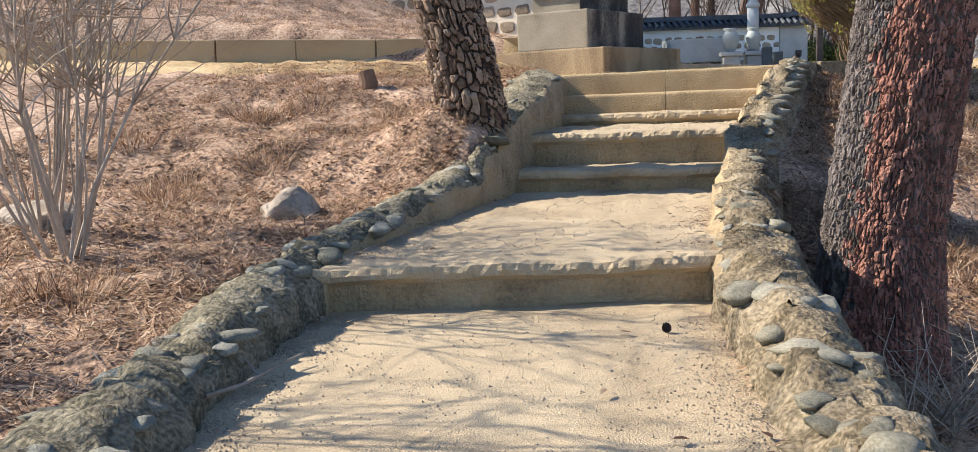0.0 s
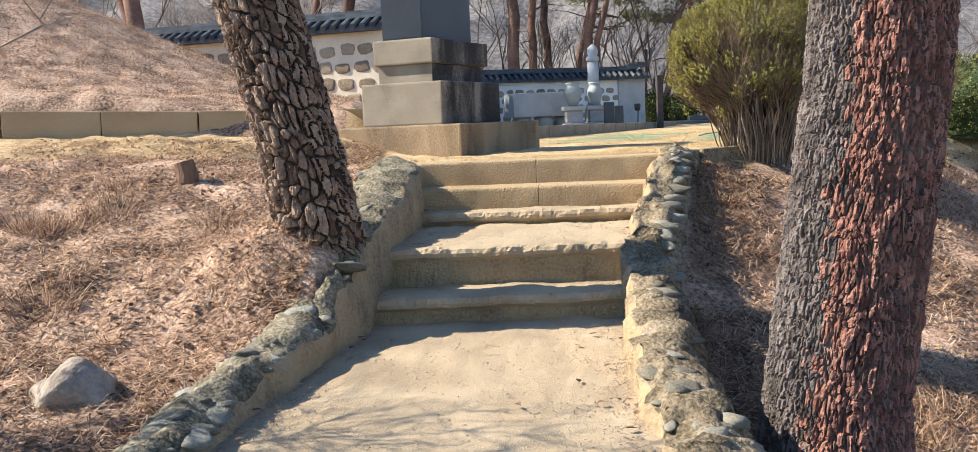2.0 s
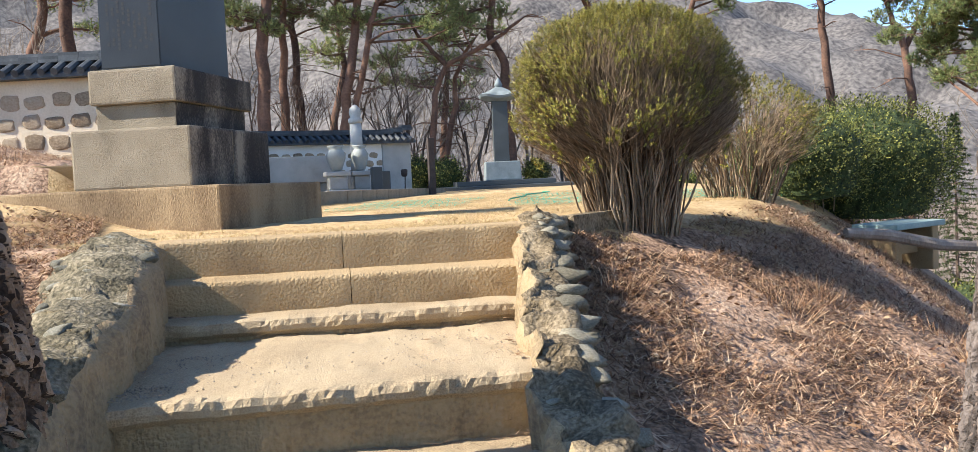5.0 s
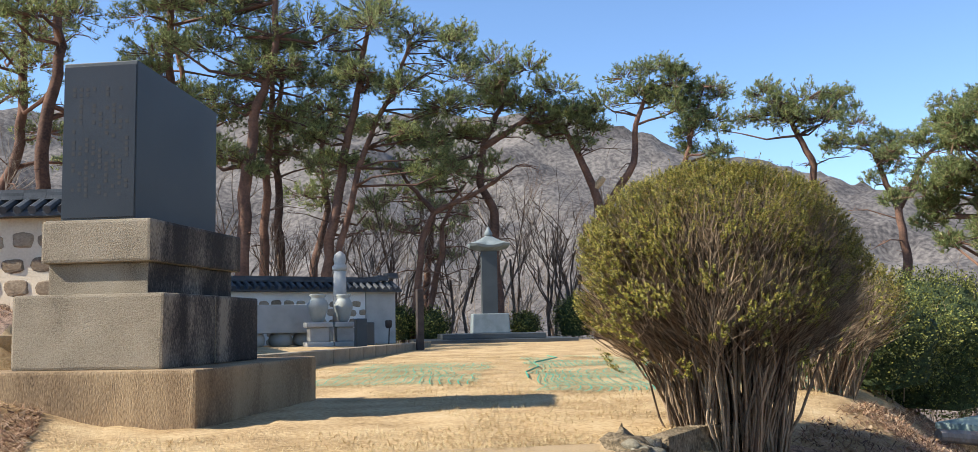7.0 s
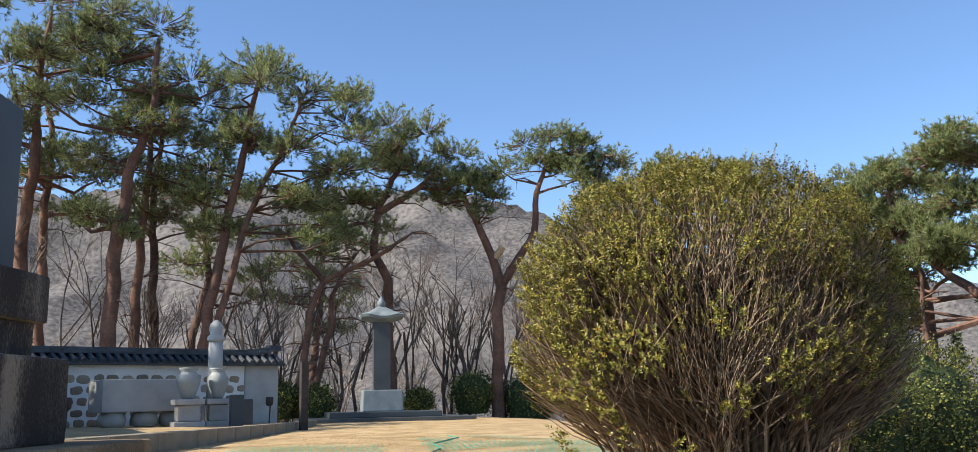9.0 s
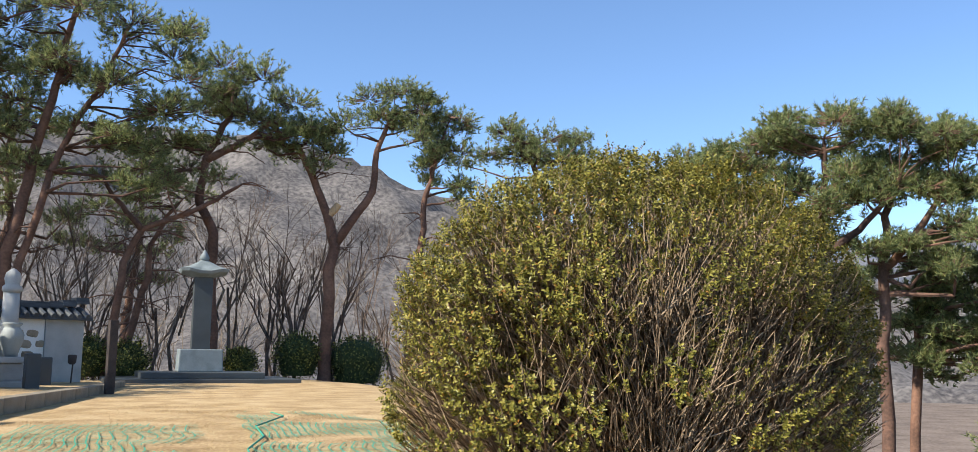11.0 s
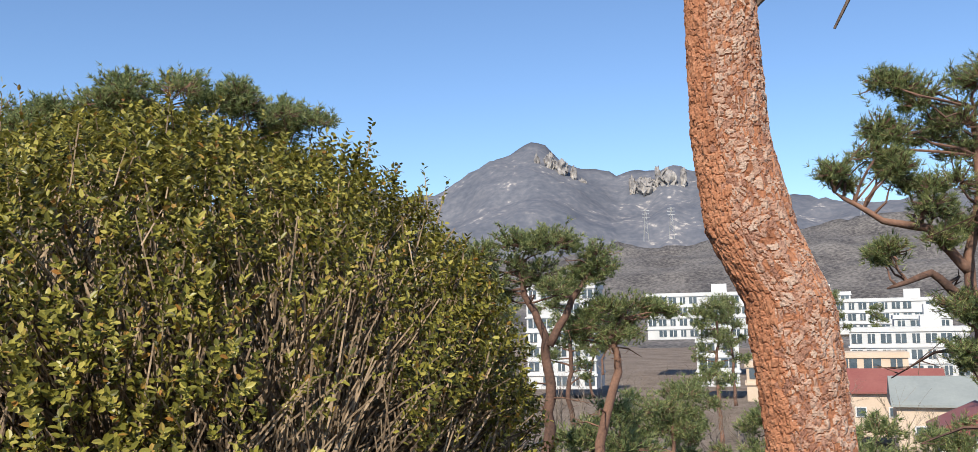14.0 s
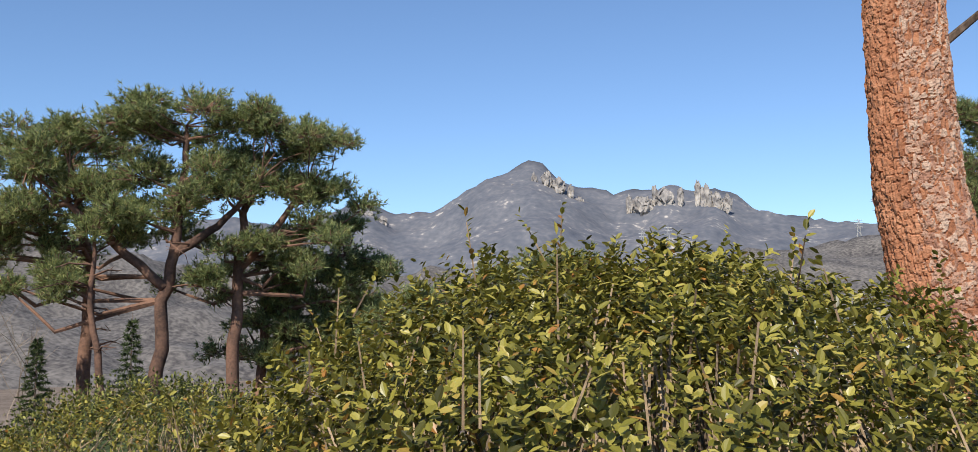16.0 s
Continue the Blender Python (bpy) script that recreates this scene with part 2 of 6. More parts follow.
PEACH_RENDER = material("peach_render", [(0.3, (0.52, 0.40, 0.29)), (0.7, (0.62, 0.50, 0.38))], 0.3, 5, 0.8, 0)
DARK_GLASS = material("window_glass", [(0.3, (0.05, 0.07, 0.085)), (0.7, (0.12, 0.15, 0.17))], 0.6, 4, 0.15, 0)
RED_ROOF = material("red_sheet_roof", [(0.3, (0.22, 0.07, 0.06)), (0.7, (0.29, 0.11, 0.09))], 0.3, 3, 0.6, 0)
GREY_ROOF = material("grey_sheet_roof", [(0.3, (0.22, 0.24, 0.23)), (0.7, (0.30, 0.32, 0.30))], 0.3, 3, 0.5, 0)
GREEN_TOP = material("green_painted_top", [(0.3, (0.20, 0.29, 0.27)), (0.7, (0.34, 0.42, 0.39))], 5, 50, 0.6, 0.2)


# ---- mesh helpers ----
def part(name, bm, mat, parent=None, label=""):
    """Links a bmesh as one mesh object, under parent if one is given."""
    me = bpy.data.meshes.new(name)
    bm.to_mesh(me)
    bm.free()
    me.materials.append(mat)
    ob = new(name, me)
    ob.parent = parent
    return tagged(ob, label)


def raw(name, verts, faces, mat, parent=None, label="", smooth=False):
    """Links plain vertex and face arrays as one mesh object."""
    me = bpy.data.meshes.new(name)
    me.from_pydata([tuple(v) for v in verts], [], [tuple(f) for f in faces])
    me.materials.append(mat)
    if smooth:
        me.polygons.foreach_set("use_smooth", [True] * len(me.polygons))
    ob = new(name, me)
    ob.parent = parent
    return tagged(ob, label)


def empty(name, m, label, category, group="", kind=""):
    ob = new(name)
    ob.matrix_world = m
    return tagged(ob, label, category, group, kind)


def box(w, d, h, bevel=0.01, z0=0.0, x0=0.0, y0=0.0, taper=1.0, rough=0.0, cuts=0):
    """A bevelled block that stands on z0, centred on x0, y0; rough shakes its corners."""
    bm = bmesh.new()
    bmesh.ops.create_cube(bm, size=1)
    for v in bm.verts:
        k = taper if v.co.z > 0 else 1.0
        v.co = Vector((x0 + v.co.x * w * k, y0 + v.co.y * d * k, z0 + (v.co.z + 0.5) * h))
    if cuts:
        bmesh.ops.subdivide_edges(bm, edges=bm.edges[:], cuts=cuts, use_grid_fill=True)
    if bevel:
        edges = [e for e in bm.edges if len(e.link_faces) == 2 and e.calc_face_angle() > 0.5]
        bmesh.ops.bevel(bm, geom=edges, offset=bevel, segments=2, affect="EDGES", profile=0.6)
    if rough:
        for v in bm.verts:
            v.co += noise.noise_vector(v.co * 7.0) * rough
    return bm


def lathe(profile, seg=20):
    """A turned body from (radius, height) pairs."""
    bm = bmesh.new()
    rings = [[bm.verts.new((r * math.cos(2 * math.pi * k / seg), r * math.sin(2 * math.pi * k / seg), z)) for k in range(seg)] for r, z in profile]
    for a, b in zip(rings, rings[1:]):
        for k in range(seg):
            f = bm.faces.new((a[k], a[(k + 1) % seg], b[(k + 1) % seg], b[k]))
            f.smooth = True
    bm.faces.new(rings[0][::-1])
    bm.faces.new(rings[-1])
    return bm


class Soup:
    """Vertices and faces gathered for one mesh."""

    def __init__(self):
        self.v, self.f, self.n = [], [], 0

    def add(self, verts, faces):
        self.v.extend(verts)
        n = self.n
        self.f.extend([tuple(i + n for i in f) for f in faces])
        self.n += len(verts)

    def tube(self, pts, radii, seg=6, cap=True):
        """A tapering tube through points."""
        pts = [Vector(p) for p in pts]
        verts, faces = [], []
        side = Vector((1, 0.13, 0.07))
        for i, p in enumerate(pts):
            d = (pts[min(i + 1, len(pts) - 1)] - pts[max(i - 1, 0)])
            if d.length < 1e-6:
                d = Vector((0, 0, 1))
            d.normalize()
            side = (side - d * side.dot(d))
            if side.length < 1e-4:
                side = d.orthogonal()
            side.normalize()
            up = d.cross(side)
            for k in range(seg):
                a = 2 * math.pi * k / seg
                verts.append(p + (side * math.cos(a) + up * math.sin(a)) * radii[i])
        for i in range(len(pts) - 1):
            for k in range(seg):
                q = (k + 1) % seg
                faces.append((i * seg + k, i * seg + q, (i + 1) * seg + q, (i + 1) * seg + k))
        if cap:
            faces.append(tuple(range((len(pts) - 1) * seg, len(pts) * seg)))
            faces.append(tuple(range(seg))[::-1])
        self.add(verts, faces)

    def blades(self, p, d, length, width, count, spread, rng):
        """A tuft of thin pointed blades from p, round the way d."""
        for _ in range(count):
            w = (d + Vector((rng.gauss(0, 1), rng.gauss(0, 1), rng.gauss(0, 1))) * spread).normalized()
            s = w.cross(Vector((rng.gauss(0, 1), rng.gauss(0, 1), rng.gauss(0, 1)))).normalized() * width
            q = length * rng.uniform(0.7, 1.15)
            self.add([p - s, p + s, p + w * q], [(0, 1, 2)])

    def leaf(self, p, d, up, length, width):
        """An oval leaf folded on its midrib."""
        s = d.cross(up)
        if s.length < 1e-4:
            s = d.orthogonal()
        s.normalize()
        u = s.cross(d) * (width * 0.25)
        a, b = p + d * (length * 0.35), p + d * (length * 0.75)
        self.add([p, a + s * width + u, b + s * width * 0.8 + u, p + d * length, b - s * width * 0.8 + u, a - s * width + u], [(0, 1, 2, 3), (0, 3, 4, 5)])

    def make(self, name, mat, parent=None, label="", smooth=False):
        return raw(name, self.v, self.f, mat, parent, label, smooth)


def lerp_table(table, y):
    ys = [r[0] for r in table]
    return [float(np.interp(y, ys, [r[k] for r in table])) for k in range(1, len(table[0]))]


# ---- the lie of the land ----
# y, inner x, outer x, inner top z, outer top z
LEFT_WALL = [(-3.0, -0.62, -1.0, -1.22, -1.18), (0.0, -0.66, -1.04, -1.1, -1.05), (1.7, -0.72, -1.12, -1.0, -0.98), (2.6, -0.78, -1.16, -0.98, -0.95), (3.4, -0.80, -1.15, -0.93, -0.9),
             (3.9, -0.73, -1.05, -0.86, -0.85), (5.0, -0.53, -0.84, -0.79, -0.78), (6.0, -0.24, -0.58, -0.68, -0.68), (6.6, -0.10, -0.48, -0.43, -0.40), (6.95, -0.03, -0.45, -0.31, -0.34),
             (7.9, 0.16, -0.36, -0.12, -0.22), (8.5, 0.24, -0.30, -0.02, -0.06), (9.15, 0.25, -0.26, 0.01, 0.0)]
RIGHT_WALL = [(-3.0, 0.92, 1.30, -1.25, -1.25), (0.0, 0.93, 1.31, -1.12, -1.12), (2.2, 0.95, 1.32, -1.02, -1.0), (3.4, 0.96, 1.34, -0.92, -0.9), (5.0, 1.13, 1.50, -0.76, -0.8), (6.3, 1.42, 1.75, -0.6, -0.66),
              (6.7, 1.48, 1.82, -0.45, -0.6), (7.3, 1.68, 2.02, -0.32, -0.48), (7.9, 1.92, 2.24, -0.14, -0.3), (8.65, 2.20, 2.48, 0.02, -0.02), (8.95, 2.30, 2.62, 0.03, 0.02)]
# y, floor of the walk
FLOOR = [(-3.0, -1.32), (0.0, -1.2), (3.6, -1.05), (3.7, -0.88), (6.6, -0.88), (6.9, -0.72), (7.1, -0.47), (8.2, -0.45), (8.3, -0.36), (8.5, -0.19), (8.9, 0.0), (40, 0.0)]
BANK = [(-40, -3.2), (-3, -1.35), (2, -1.04), (4, -0.9), (5, -0.84), (6, -0.74), (6.6, -0.49), (7.2, -0.38), (7.9, -0.25), (8.6, -0.06), (9.3, 0.0), (10.2, 0.06), (11.2, 0.22), (12.0, 0.3), (40, 0.3)]


def smin(a, b, k):
    h = max(0.0, min(1.0, 0.5 + 0.5 * (b - a) / k))
    return b * (1 - h) + a * h - k * h * (1 - h)


def rim(y):
    """Where the level lawn ends towards the valley."""
    return float(np.interp(y, [-60, 9, 11.5, 18.8, 31, 40], [4.0, 4.0, 6.0, 9.6, 14.2, 15.0]))


def ground_z(x, y):
    li, lo, _, lz = lerp_table(LEFT_WALL, y)
    ri, ro, _, rz = lerp_table(RIGHT_WALL, y)
    fl = lerp_table(FLOOR, y)[0]
    if y < 9.18 - 0.18 * (x - 0.25) and li - 0.12 < x < ri + 0.12:
        return fl - 0.25
    rough = 0.05 * noise.noise(Vector((x * 1.3, y * 1.3, 0))) + 0.035 * noise.noise(Vector((x * 4, y * 4, 3))) + 0.03 * noise.noise(Vector((x * 9, y * 9, 5)))
    # the needle-covered slope beside the steps and the drop to the valley
    slope = -1.58 - 0.22 * (min(x, 5.0) - 2.1) - 0.44 * max(0.0, x - 5.0) + 0.40 * (y - 4.9)
    slope = smin(0.0, slope, 0.18) if y > -4 else -5.0 - 0.33 * (x - 2.1)
    far = x - rim(y)
    if far > 0:
        slope -= 0.22 * far * min(1.0, far / 6.0)
    back = y - 37.0
    if back > 0:
        slope -= 0.28 * back * min(1.0, back / 6.0)
    right = max(slope, -15.0)
    # the bank and the raised burial ground on the other side
    left = lerp_table(BANK, y)[0]
    left += 0.27 * math.exp(-((x + 0.6) / 0.45) ** 2 - ((y - 6.6) / 0.5) ** 2)
    if x < -1.0:
        left += 0.05 * min(-1.0 - x, 12.0)
    if y > 11.6 and x < 0.4:
        k = min(1.0, (y - 11.6) / 0.3) * min(1.0, max(0.0, (0.4 - x) / 0.8))
        mound = 2.3 * math.exp(-((x + 7.5) / 4.6) ** 2 - ((y - 17.5) / 4.2) ** 2)
        left += k * (0.22 + mound)
    if x < li:
        z = left
        if y > 9.0 and x > -0.6:
            z = left * min(1.0, (0.25 - x) / 0.85)
    elif y > 9.0 and x < 1.2:
        k = max(0.0, min(1.0, (0.5 - x) / 0.8))
        z = left * k * (1.0 if y > 11.6 else 0.4)
    else:
        z = right
    if y >= 8.95 and li <= x < 3.5:
        edge = float(np.interp(x, [0.2, 2.3, 2.6, 3.0, 3.5], [8.9, 8.75, 8.92, 9.22, 9.32]))
        z = max(z, 0.0) if y > edge else z
    return z + rough * (0.3 if y > 9 and x > -0.5 else 1.0)


def axis(fine_lo, fine_hi, step, reach):
    mid = list(np.arange(fine_lo, fine_hi + 1e-6, step))
    out, s, a, b = [], step, fine_lo, fine_hi
    lo, hi = [], []
    while b < reach:
        s *= 1.22
        a, b = a - s, b + s
        lo.append(a), hi.append(b)
    return lo[::-1] + mid + hi


def build_ground():
    xs, ys = axis(-5.0, 9.0, 0.075, 3200), axis(-1.5, 14.0, 0.075, 3200)
    verts = [(x, y, ground_z(x, y)) for y in ys for x in xs]
    nx = len(xs)
    me = bpy.data.meshes.new("ground")
    faces, mats = [], []
    for j in range(len(ys) - 1):
        for i in range(nx - 1):
            faces.append((j * nx + i, j * nx + i + 1, (j + 1) * nx + i + 1, (j + 1) * nx + i))
            x, y = (xs[i] + xs[i + 1]) / 2, (ys[j] + ys[j + 1]) / 2
            wob = 0.25 * noise.noise(Vector((x * 1.5, y * 1.5, 7)))
            lawn = (y + wob > np.interp(x, [-1.2, 0.2, 2.3, 3.0, 5.0, 8.0, 14], [10.2, 9.0, 8.6, 9.15, 9.9, 12.6, 24])) and x < rim(y) + 1 + wob and y < 37 and x > -20
            if y > 11.6 and x < -0.6:
                lawn = False
            if lawn:
                mats.append(1)
            elif abs(x) < 30 and -30 < y < 45:
                mats.append(0)
            else:
                mats.append(2)
    me.from_pydata(verts, [], faces)
    for m in (LITTER, SANDY, WOODLAND):
        me.materials.append(m)
    me.polygons.foreach_set("material_index", mats)
    me.polygons.foreach_set("use_smooth", [True] * len(faces))
    tagged(new("ground", me), "sandy dry lawn and banks covered in fallen pine needles", "ground", kind="structure")


build_ground()


# ---- steps ----
def slab(name, parent, left, right, depth, top, drop, mat, seed, worn=0.02, label="", shift=0.0):
    """A worn step: front edge from left to right, running back by depth, its top falling to the front edge."""
    bm = bmesh.new()
    a, b = Vector((*left, 0)), Vector((*right, 0))
    back = Vector((-(b - a).y, (b - a).x, 0)).normalized()
    nu = 90 if worn > 0.01 else 24
    rows = [(0.05, -drop), (0.045, -drop * 0.5), (0.038, -0.085), (0.004, -0.06), (0.0, -0.035), (0.012, -0.008), (0.05, 0.0)] if worn > 0.01 else [(0.01, -drop), (0.0, -drop * 0.5), (0.0, -0.03), (0.0, -0.02), (0.004, -0.008), (0.012, -0.002), (0.05, 0.0)]
    deep = max(8, int(depth / 0.07))
    rows += [(0.05 + (depth - 0.05) * k / deep, 0.0) for k in range(1, deep + 1)] + [(depth, -drop)]
    grid = []
    for k, (s, dz) in enumerate(rows):
        line = []
        for i in range(nu + 1):
            p = a.lerp(b, i / nu) + back * s + (b - a).normalized() * (shift * s / depth)
            n = noise.noise(Vector((p.x * 3, p.y * 3, seed))) + 0.5 * noise.noise(Vector((p.x * 9, p.y * 9, seed + dz * 8))) + 0.4 * noise.noise(Vector((p.x * 27, p.y * 27, seed + dz * 30)))
            if k < 7:
                chip = max(0.0, noise.noise(Vector((p.x * 6, p.y * 6, seed + 20))) - 0.15) * worn * 1.3 if 2 < k < 6 else 0.0
                p = p - back * (n * worn - chip)
            z = top + dz + (n * worn * 0.6 if 1 < k < len(rows) - 1 else 0)
            line.append(bm.verts.new((p.x, p.y, z)))
        grid.append(line)
    for r, q in zip(grid, grid[1:]):
        for i in range(nu):
            f = bm.faces.new((r[i], r[i + 1], q[i + 1], q[i]))
            f.smooth = worn < 0.01 or any(r is g for g in grid[6:])
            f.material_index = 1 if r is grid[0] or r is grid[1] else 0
    for i in (0, nu):
        cap = [bm.verts.new(g[i].co) for g in grid]
        bm.faces.new(cap if i else cap[::-1])
    ob = part(name, bm, mat, parent, label)
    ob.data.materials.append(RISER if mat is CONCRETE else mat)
    return ob


def build_steps():
    stairs = empty("stairs", pose(0, 0, 0), "worn sandy concrete steps with long landings", "stairs", kind="structure")
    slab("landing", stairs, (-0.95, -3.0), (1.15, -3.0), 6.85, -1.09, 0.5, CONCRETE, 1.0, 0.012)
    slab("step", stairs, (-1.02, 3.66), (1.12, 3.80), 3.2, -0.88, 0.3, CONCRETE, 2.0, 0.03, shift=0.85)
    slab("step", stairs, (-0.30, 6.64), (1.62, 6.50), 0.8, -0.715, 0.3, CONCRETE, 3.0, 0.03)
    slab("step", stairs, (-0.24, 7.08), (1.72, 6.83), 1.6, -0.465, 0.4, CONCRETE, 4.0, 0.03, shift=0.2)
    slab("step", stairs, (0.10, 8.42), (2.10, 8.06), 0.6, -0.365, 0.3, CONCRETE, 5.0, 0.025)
    for a, b in (((0.16, 8.70), (1.176, 8.514)), ((1.18, 8.513), (2.20, 8.325))):
        slab("kerb_block", stairs, a, b, 0.5, -0.19, 0.3, KERB, 6.0, 0.007)
    for a, b in (((0.20, 9.05), (1.206, 8.867)), ((1.21, 8.866), (2.32, 8.664))):
        slab("kerb_block", stairs, a, b, 0.32, 0.012, 0.35, KERB, 9.0, 0.006)


build_steps()


# ---- low rubble walls ----
def rubble_wall(name, table, base, side, label, seed, radii, mat):
    rng = random.Random(seed)
    ys = np.arange(table[0][0], table[-1][0] + 0.001, 0.04)
    bm = bmesh.new()
    lines = []
    for y in ys:
        xi, xo, zi, zo = lerp_table(table, y)
        zb = base(y)
        mid = (zi + zo) / 2 + 0.05
        w = xo - xi
        ring = [(xi + 0.0 * w, zb), (xi + 0.0 * w, zb + (zi - zb) * 0.5), (xi + 0.02 * w, zi - 0.05), (xi + 0.1 * w, zi), (xi + 0.2 * w, zi * 0.5 + mid * 0.5), (xi + 0.3 * w, mid), (xi + 0.42 * w, mid + 0.01), (xi + 0.55 * w, mid + 0.01), (xi + 0.7 * w, mid - 0.005), (xi + 0.8 * w, (mid + zo) * 0.5),
                (xi + 0.9 * w, zo), (xi + 1.0 * w, zo - 0.07), (xi + 1.04 * w, zo - 0.3), (xi + 1.1 * w, min(zb, zo) - 0.9)]
        line = []
        for k, (x, z) in enumerate(ring):
            p = Vector((x, y, z))
            n = noise.noise_vector(p * 4.5) * 0.05 + noise.noise_vector(p * 12) * (0.045 if side > 0 else 0.028) + noise.noise_vector(p * 27) * 0.022
            line.append(bm.verts.new(p + n))
        lines.append(line)
    for r, q in zip(lines, lines[1:]):
        for i in range(len(r) - 1):
            f = bm.faces.new((r[i], r[i + 1], q[i + 1], q[i]) if side < 0 else (r[i], q[i], q[i + 1], r[i + 1]))
            f.smooth = True
            f.material_index = 1 if i < 3 and r[0].co.y > 3.6 else 0
    bm.faces.new(lines[-1]), bm.faces.new(lines[0])
    bmesh.ops.recalc_face_normals(bm, faces=bm.faces)
    wall = empty(name, pose(0, 0, 0), label, "wall", kind="structure")
    part("mortar", bm, MORTAR if side > 0 else GREY_MORTAR, wall).data.materials.append(RISER)
    shapes = []
    for k in range(5):
        b = bmesh.new()
        bmesh.ops.create_icosphere(b, subdivisions=2, radius=1)
        for v in b.verts:
            v.co += noise.noise_vector(v.co * 1.3 + Vector((k * 9.0 + seed, 0, 0))) * 0.5 + noise.noise_vector(v.co * 3.5 + Vector((k * 5.0, seed, 0))) * 0.15
            v.co.z *= 0.5
        for f in b.faces:
            f.smooth = True
        me = bpy.data.meshes.new("stone")
        b.to_mesh(me)
        b.free()
        me.materials.append(mat)
        shapes.append(me)
    y = 0.3
    while y < table[-1][0] - 0.05:
        for u in (0.22, 0.5, 0.8):
            if rng.random() < (0.3 if side < 0 else 0.66 if y < 6.9 else 0.86):
                continue
            xi, xo, zi, zo = lerp_table(table, y)
            x = xi + (xo - xi) * (u + rng.uniform(-0.1, 0.1))
            z = (zi + zo) / 2 + (0.042 if u == 0.5 else 0.008)
            r = rng.choice(radii)
            ob = new("stone", rng.choice(shapes))
            ob.parent = wall
            ob.matrix_basis = pose(x, y + rng.uniform(-0.05, 0.05), z, rng.uniform(-15, 15), rng.uniform(-15, 15), rng.uniform(0, 360)) @ Matrix.Diagonal((r * rng.uniform(1, 1.6), r, r * 0.95, 1))
        y += rng.uniform(0.10, 0.16)
    if side > 0:
        # flat stones laid side by side along the outer edge
        y = 6.95
        while y < table[-1][0] - 0.1:
            xi, xo, zi, zo = lerp_table(table, y)
            s = rng.uniform(0.06, 0.12)
            ob = new("stone", rng.choice(shapes))
            ob.parent = wall
            ob.matrix_basis = pose(xi + (xo - xi) * rng.uniform(0.6, 0.72), y, (zi + zo) / 2 + rng.uniform(-0.005, 0.03), rng.uniform(-4, 14), rng.uniform(-8, 14), rng.uniform(-35, 35)) @ Matrix.Diagonal((rng.uniform(0.08, 0.15), s, 0.07, 1))
            y += s * rng.uniform(1.5, 2.3)


rubble_wall("wall_west", LEFT_WALL, lambda y: lerp_table(FLOOR, y - 0.2)[0] - 0.2, -1, "low mossy rubble wall with rounded stones bedded in its top", 3, (0.03, 0.04, 0.045, 0.055, 0.07), DARK_COBBLE)
rubble_wall("wall_east", RIGHT_WALL, lambda y: lerp_table(FLOOR, y - 0.2)[0] - 0.2, 1, "low rubble wall of mortar and pale rounded stones", 8, (0.03, 0.04, 0.05, 0.06, 0.08), COBBLE)


def strip_kerb(name, pts, width, z_top, drop, mat, label, block=0.9):
    """A kerb of blocks along a line, each a piece of its own."""
    kerb = empty(name, pose(0, 0, 0), label, "kerb", kind="structure")
    for a, b in zip(pts, pts[1:]):
        a3, b3 = Vector(a), Vector(b)
        d = b3 - a3
        n = max(1, round(d.length / block))
        for k in range(n):
            p = a3 + d * ((k + 0.5) / n)
            bm = box(d.length / n - 0.008, width, drop, 0.015, -drop, rough=0.006)
            ob = part("kerb_block", bm, mat, kerb)
            ob.matrix_basis = pose(p.x, p.y, p.z + z_top, 0, -math.degrees(math.asin(d.z / d.length)), math.degrees(math.atan2(d.y, d.x)))
    return kerb


strip_kerb("kerb", [(-0.42, 12.15, 0.56), (-2.2, 11.75, 0.60), (-4.2, 11.5, 0.68), (-7.0, 11.6, 0.8), (-11, 12.4, 0.95)], 0.2, 0.0, 0.5, KERB, "curved sandy concrete kerb below the burial mound", 1.3)
strip_kerb("edging", [(-0.9, 11.3, 0.25), (-3.0, 11.1, 0.28), (-6.0, 11.0, 0.33)], 0.22, 0.0, 0.2, ROCK, "row of flat grey edging stones on the bank", 0.5)
strip_kerb("edging", [(2.42, 8.92, 0.0), (2.62, 8.93, 0.0), (3.0, 9.24, 0.0), (3.46, 9.34, 0.0)], 0.12, 0.03, 0.5, MORTAR, "crumbling earth-stained concrete terrace edge", 0.4)
strip_kerb("edging", [(0.2, 9.5, 0.02), (-0.56, 9.98, 0.03), (-1.5, 10.3, 0.1)], 0.1, 0.0, 0.3, MORTAR, "crumbling concrete edge above the bank", 0.5)


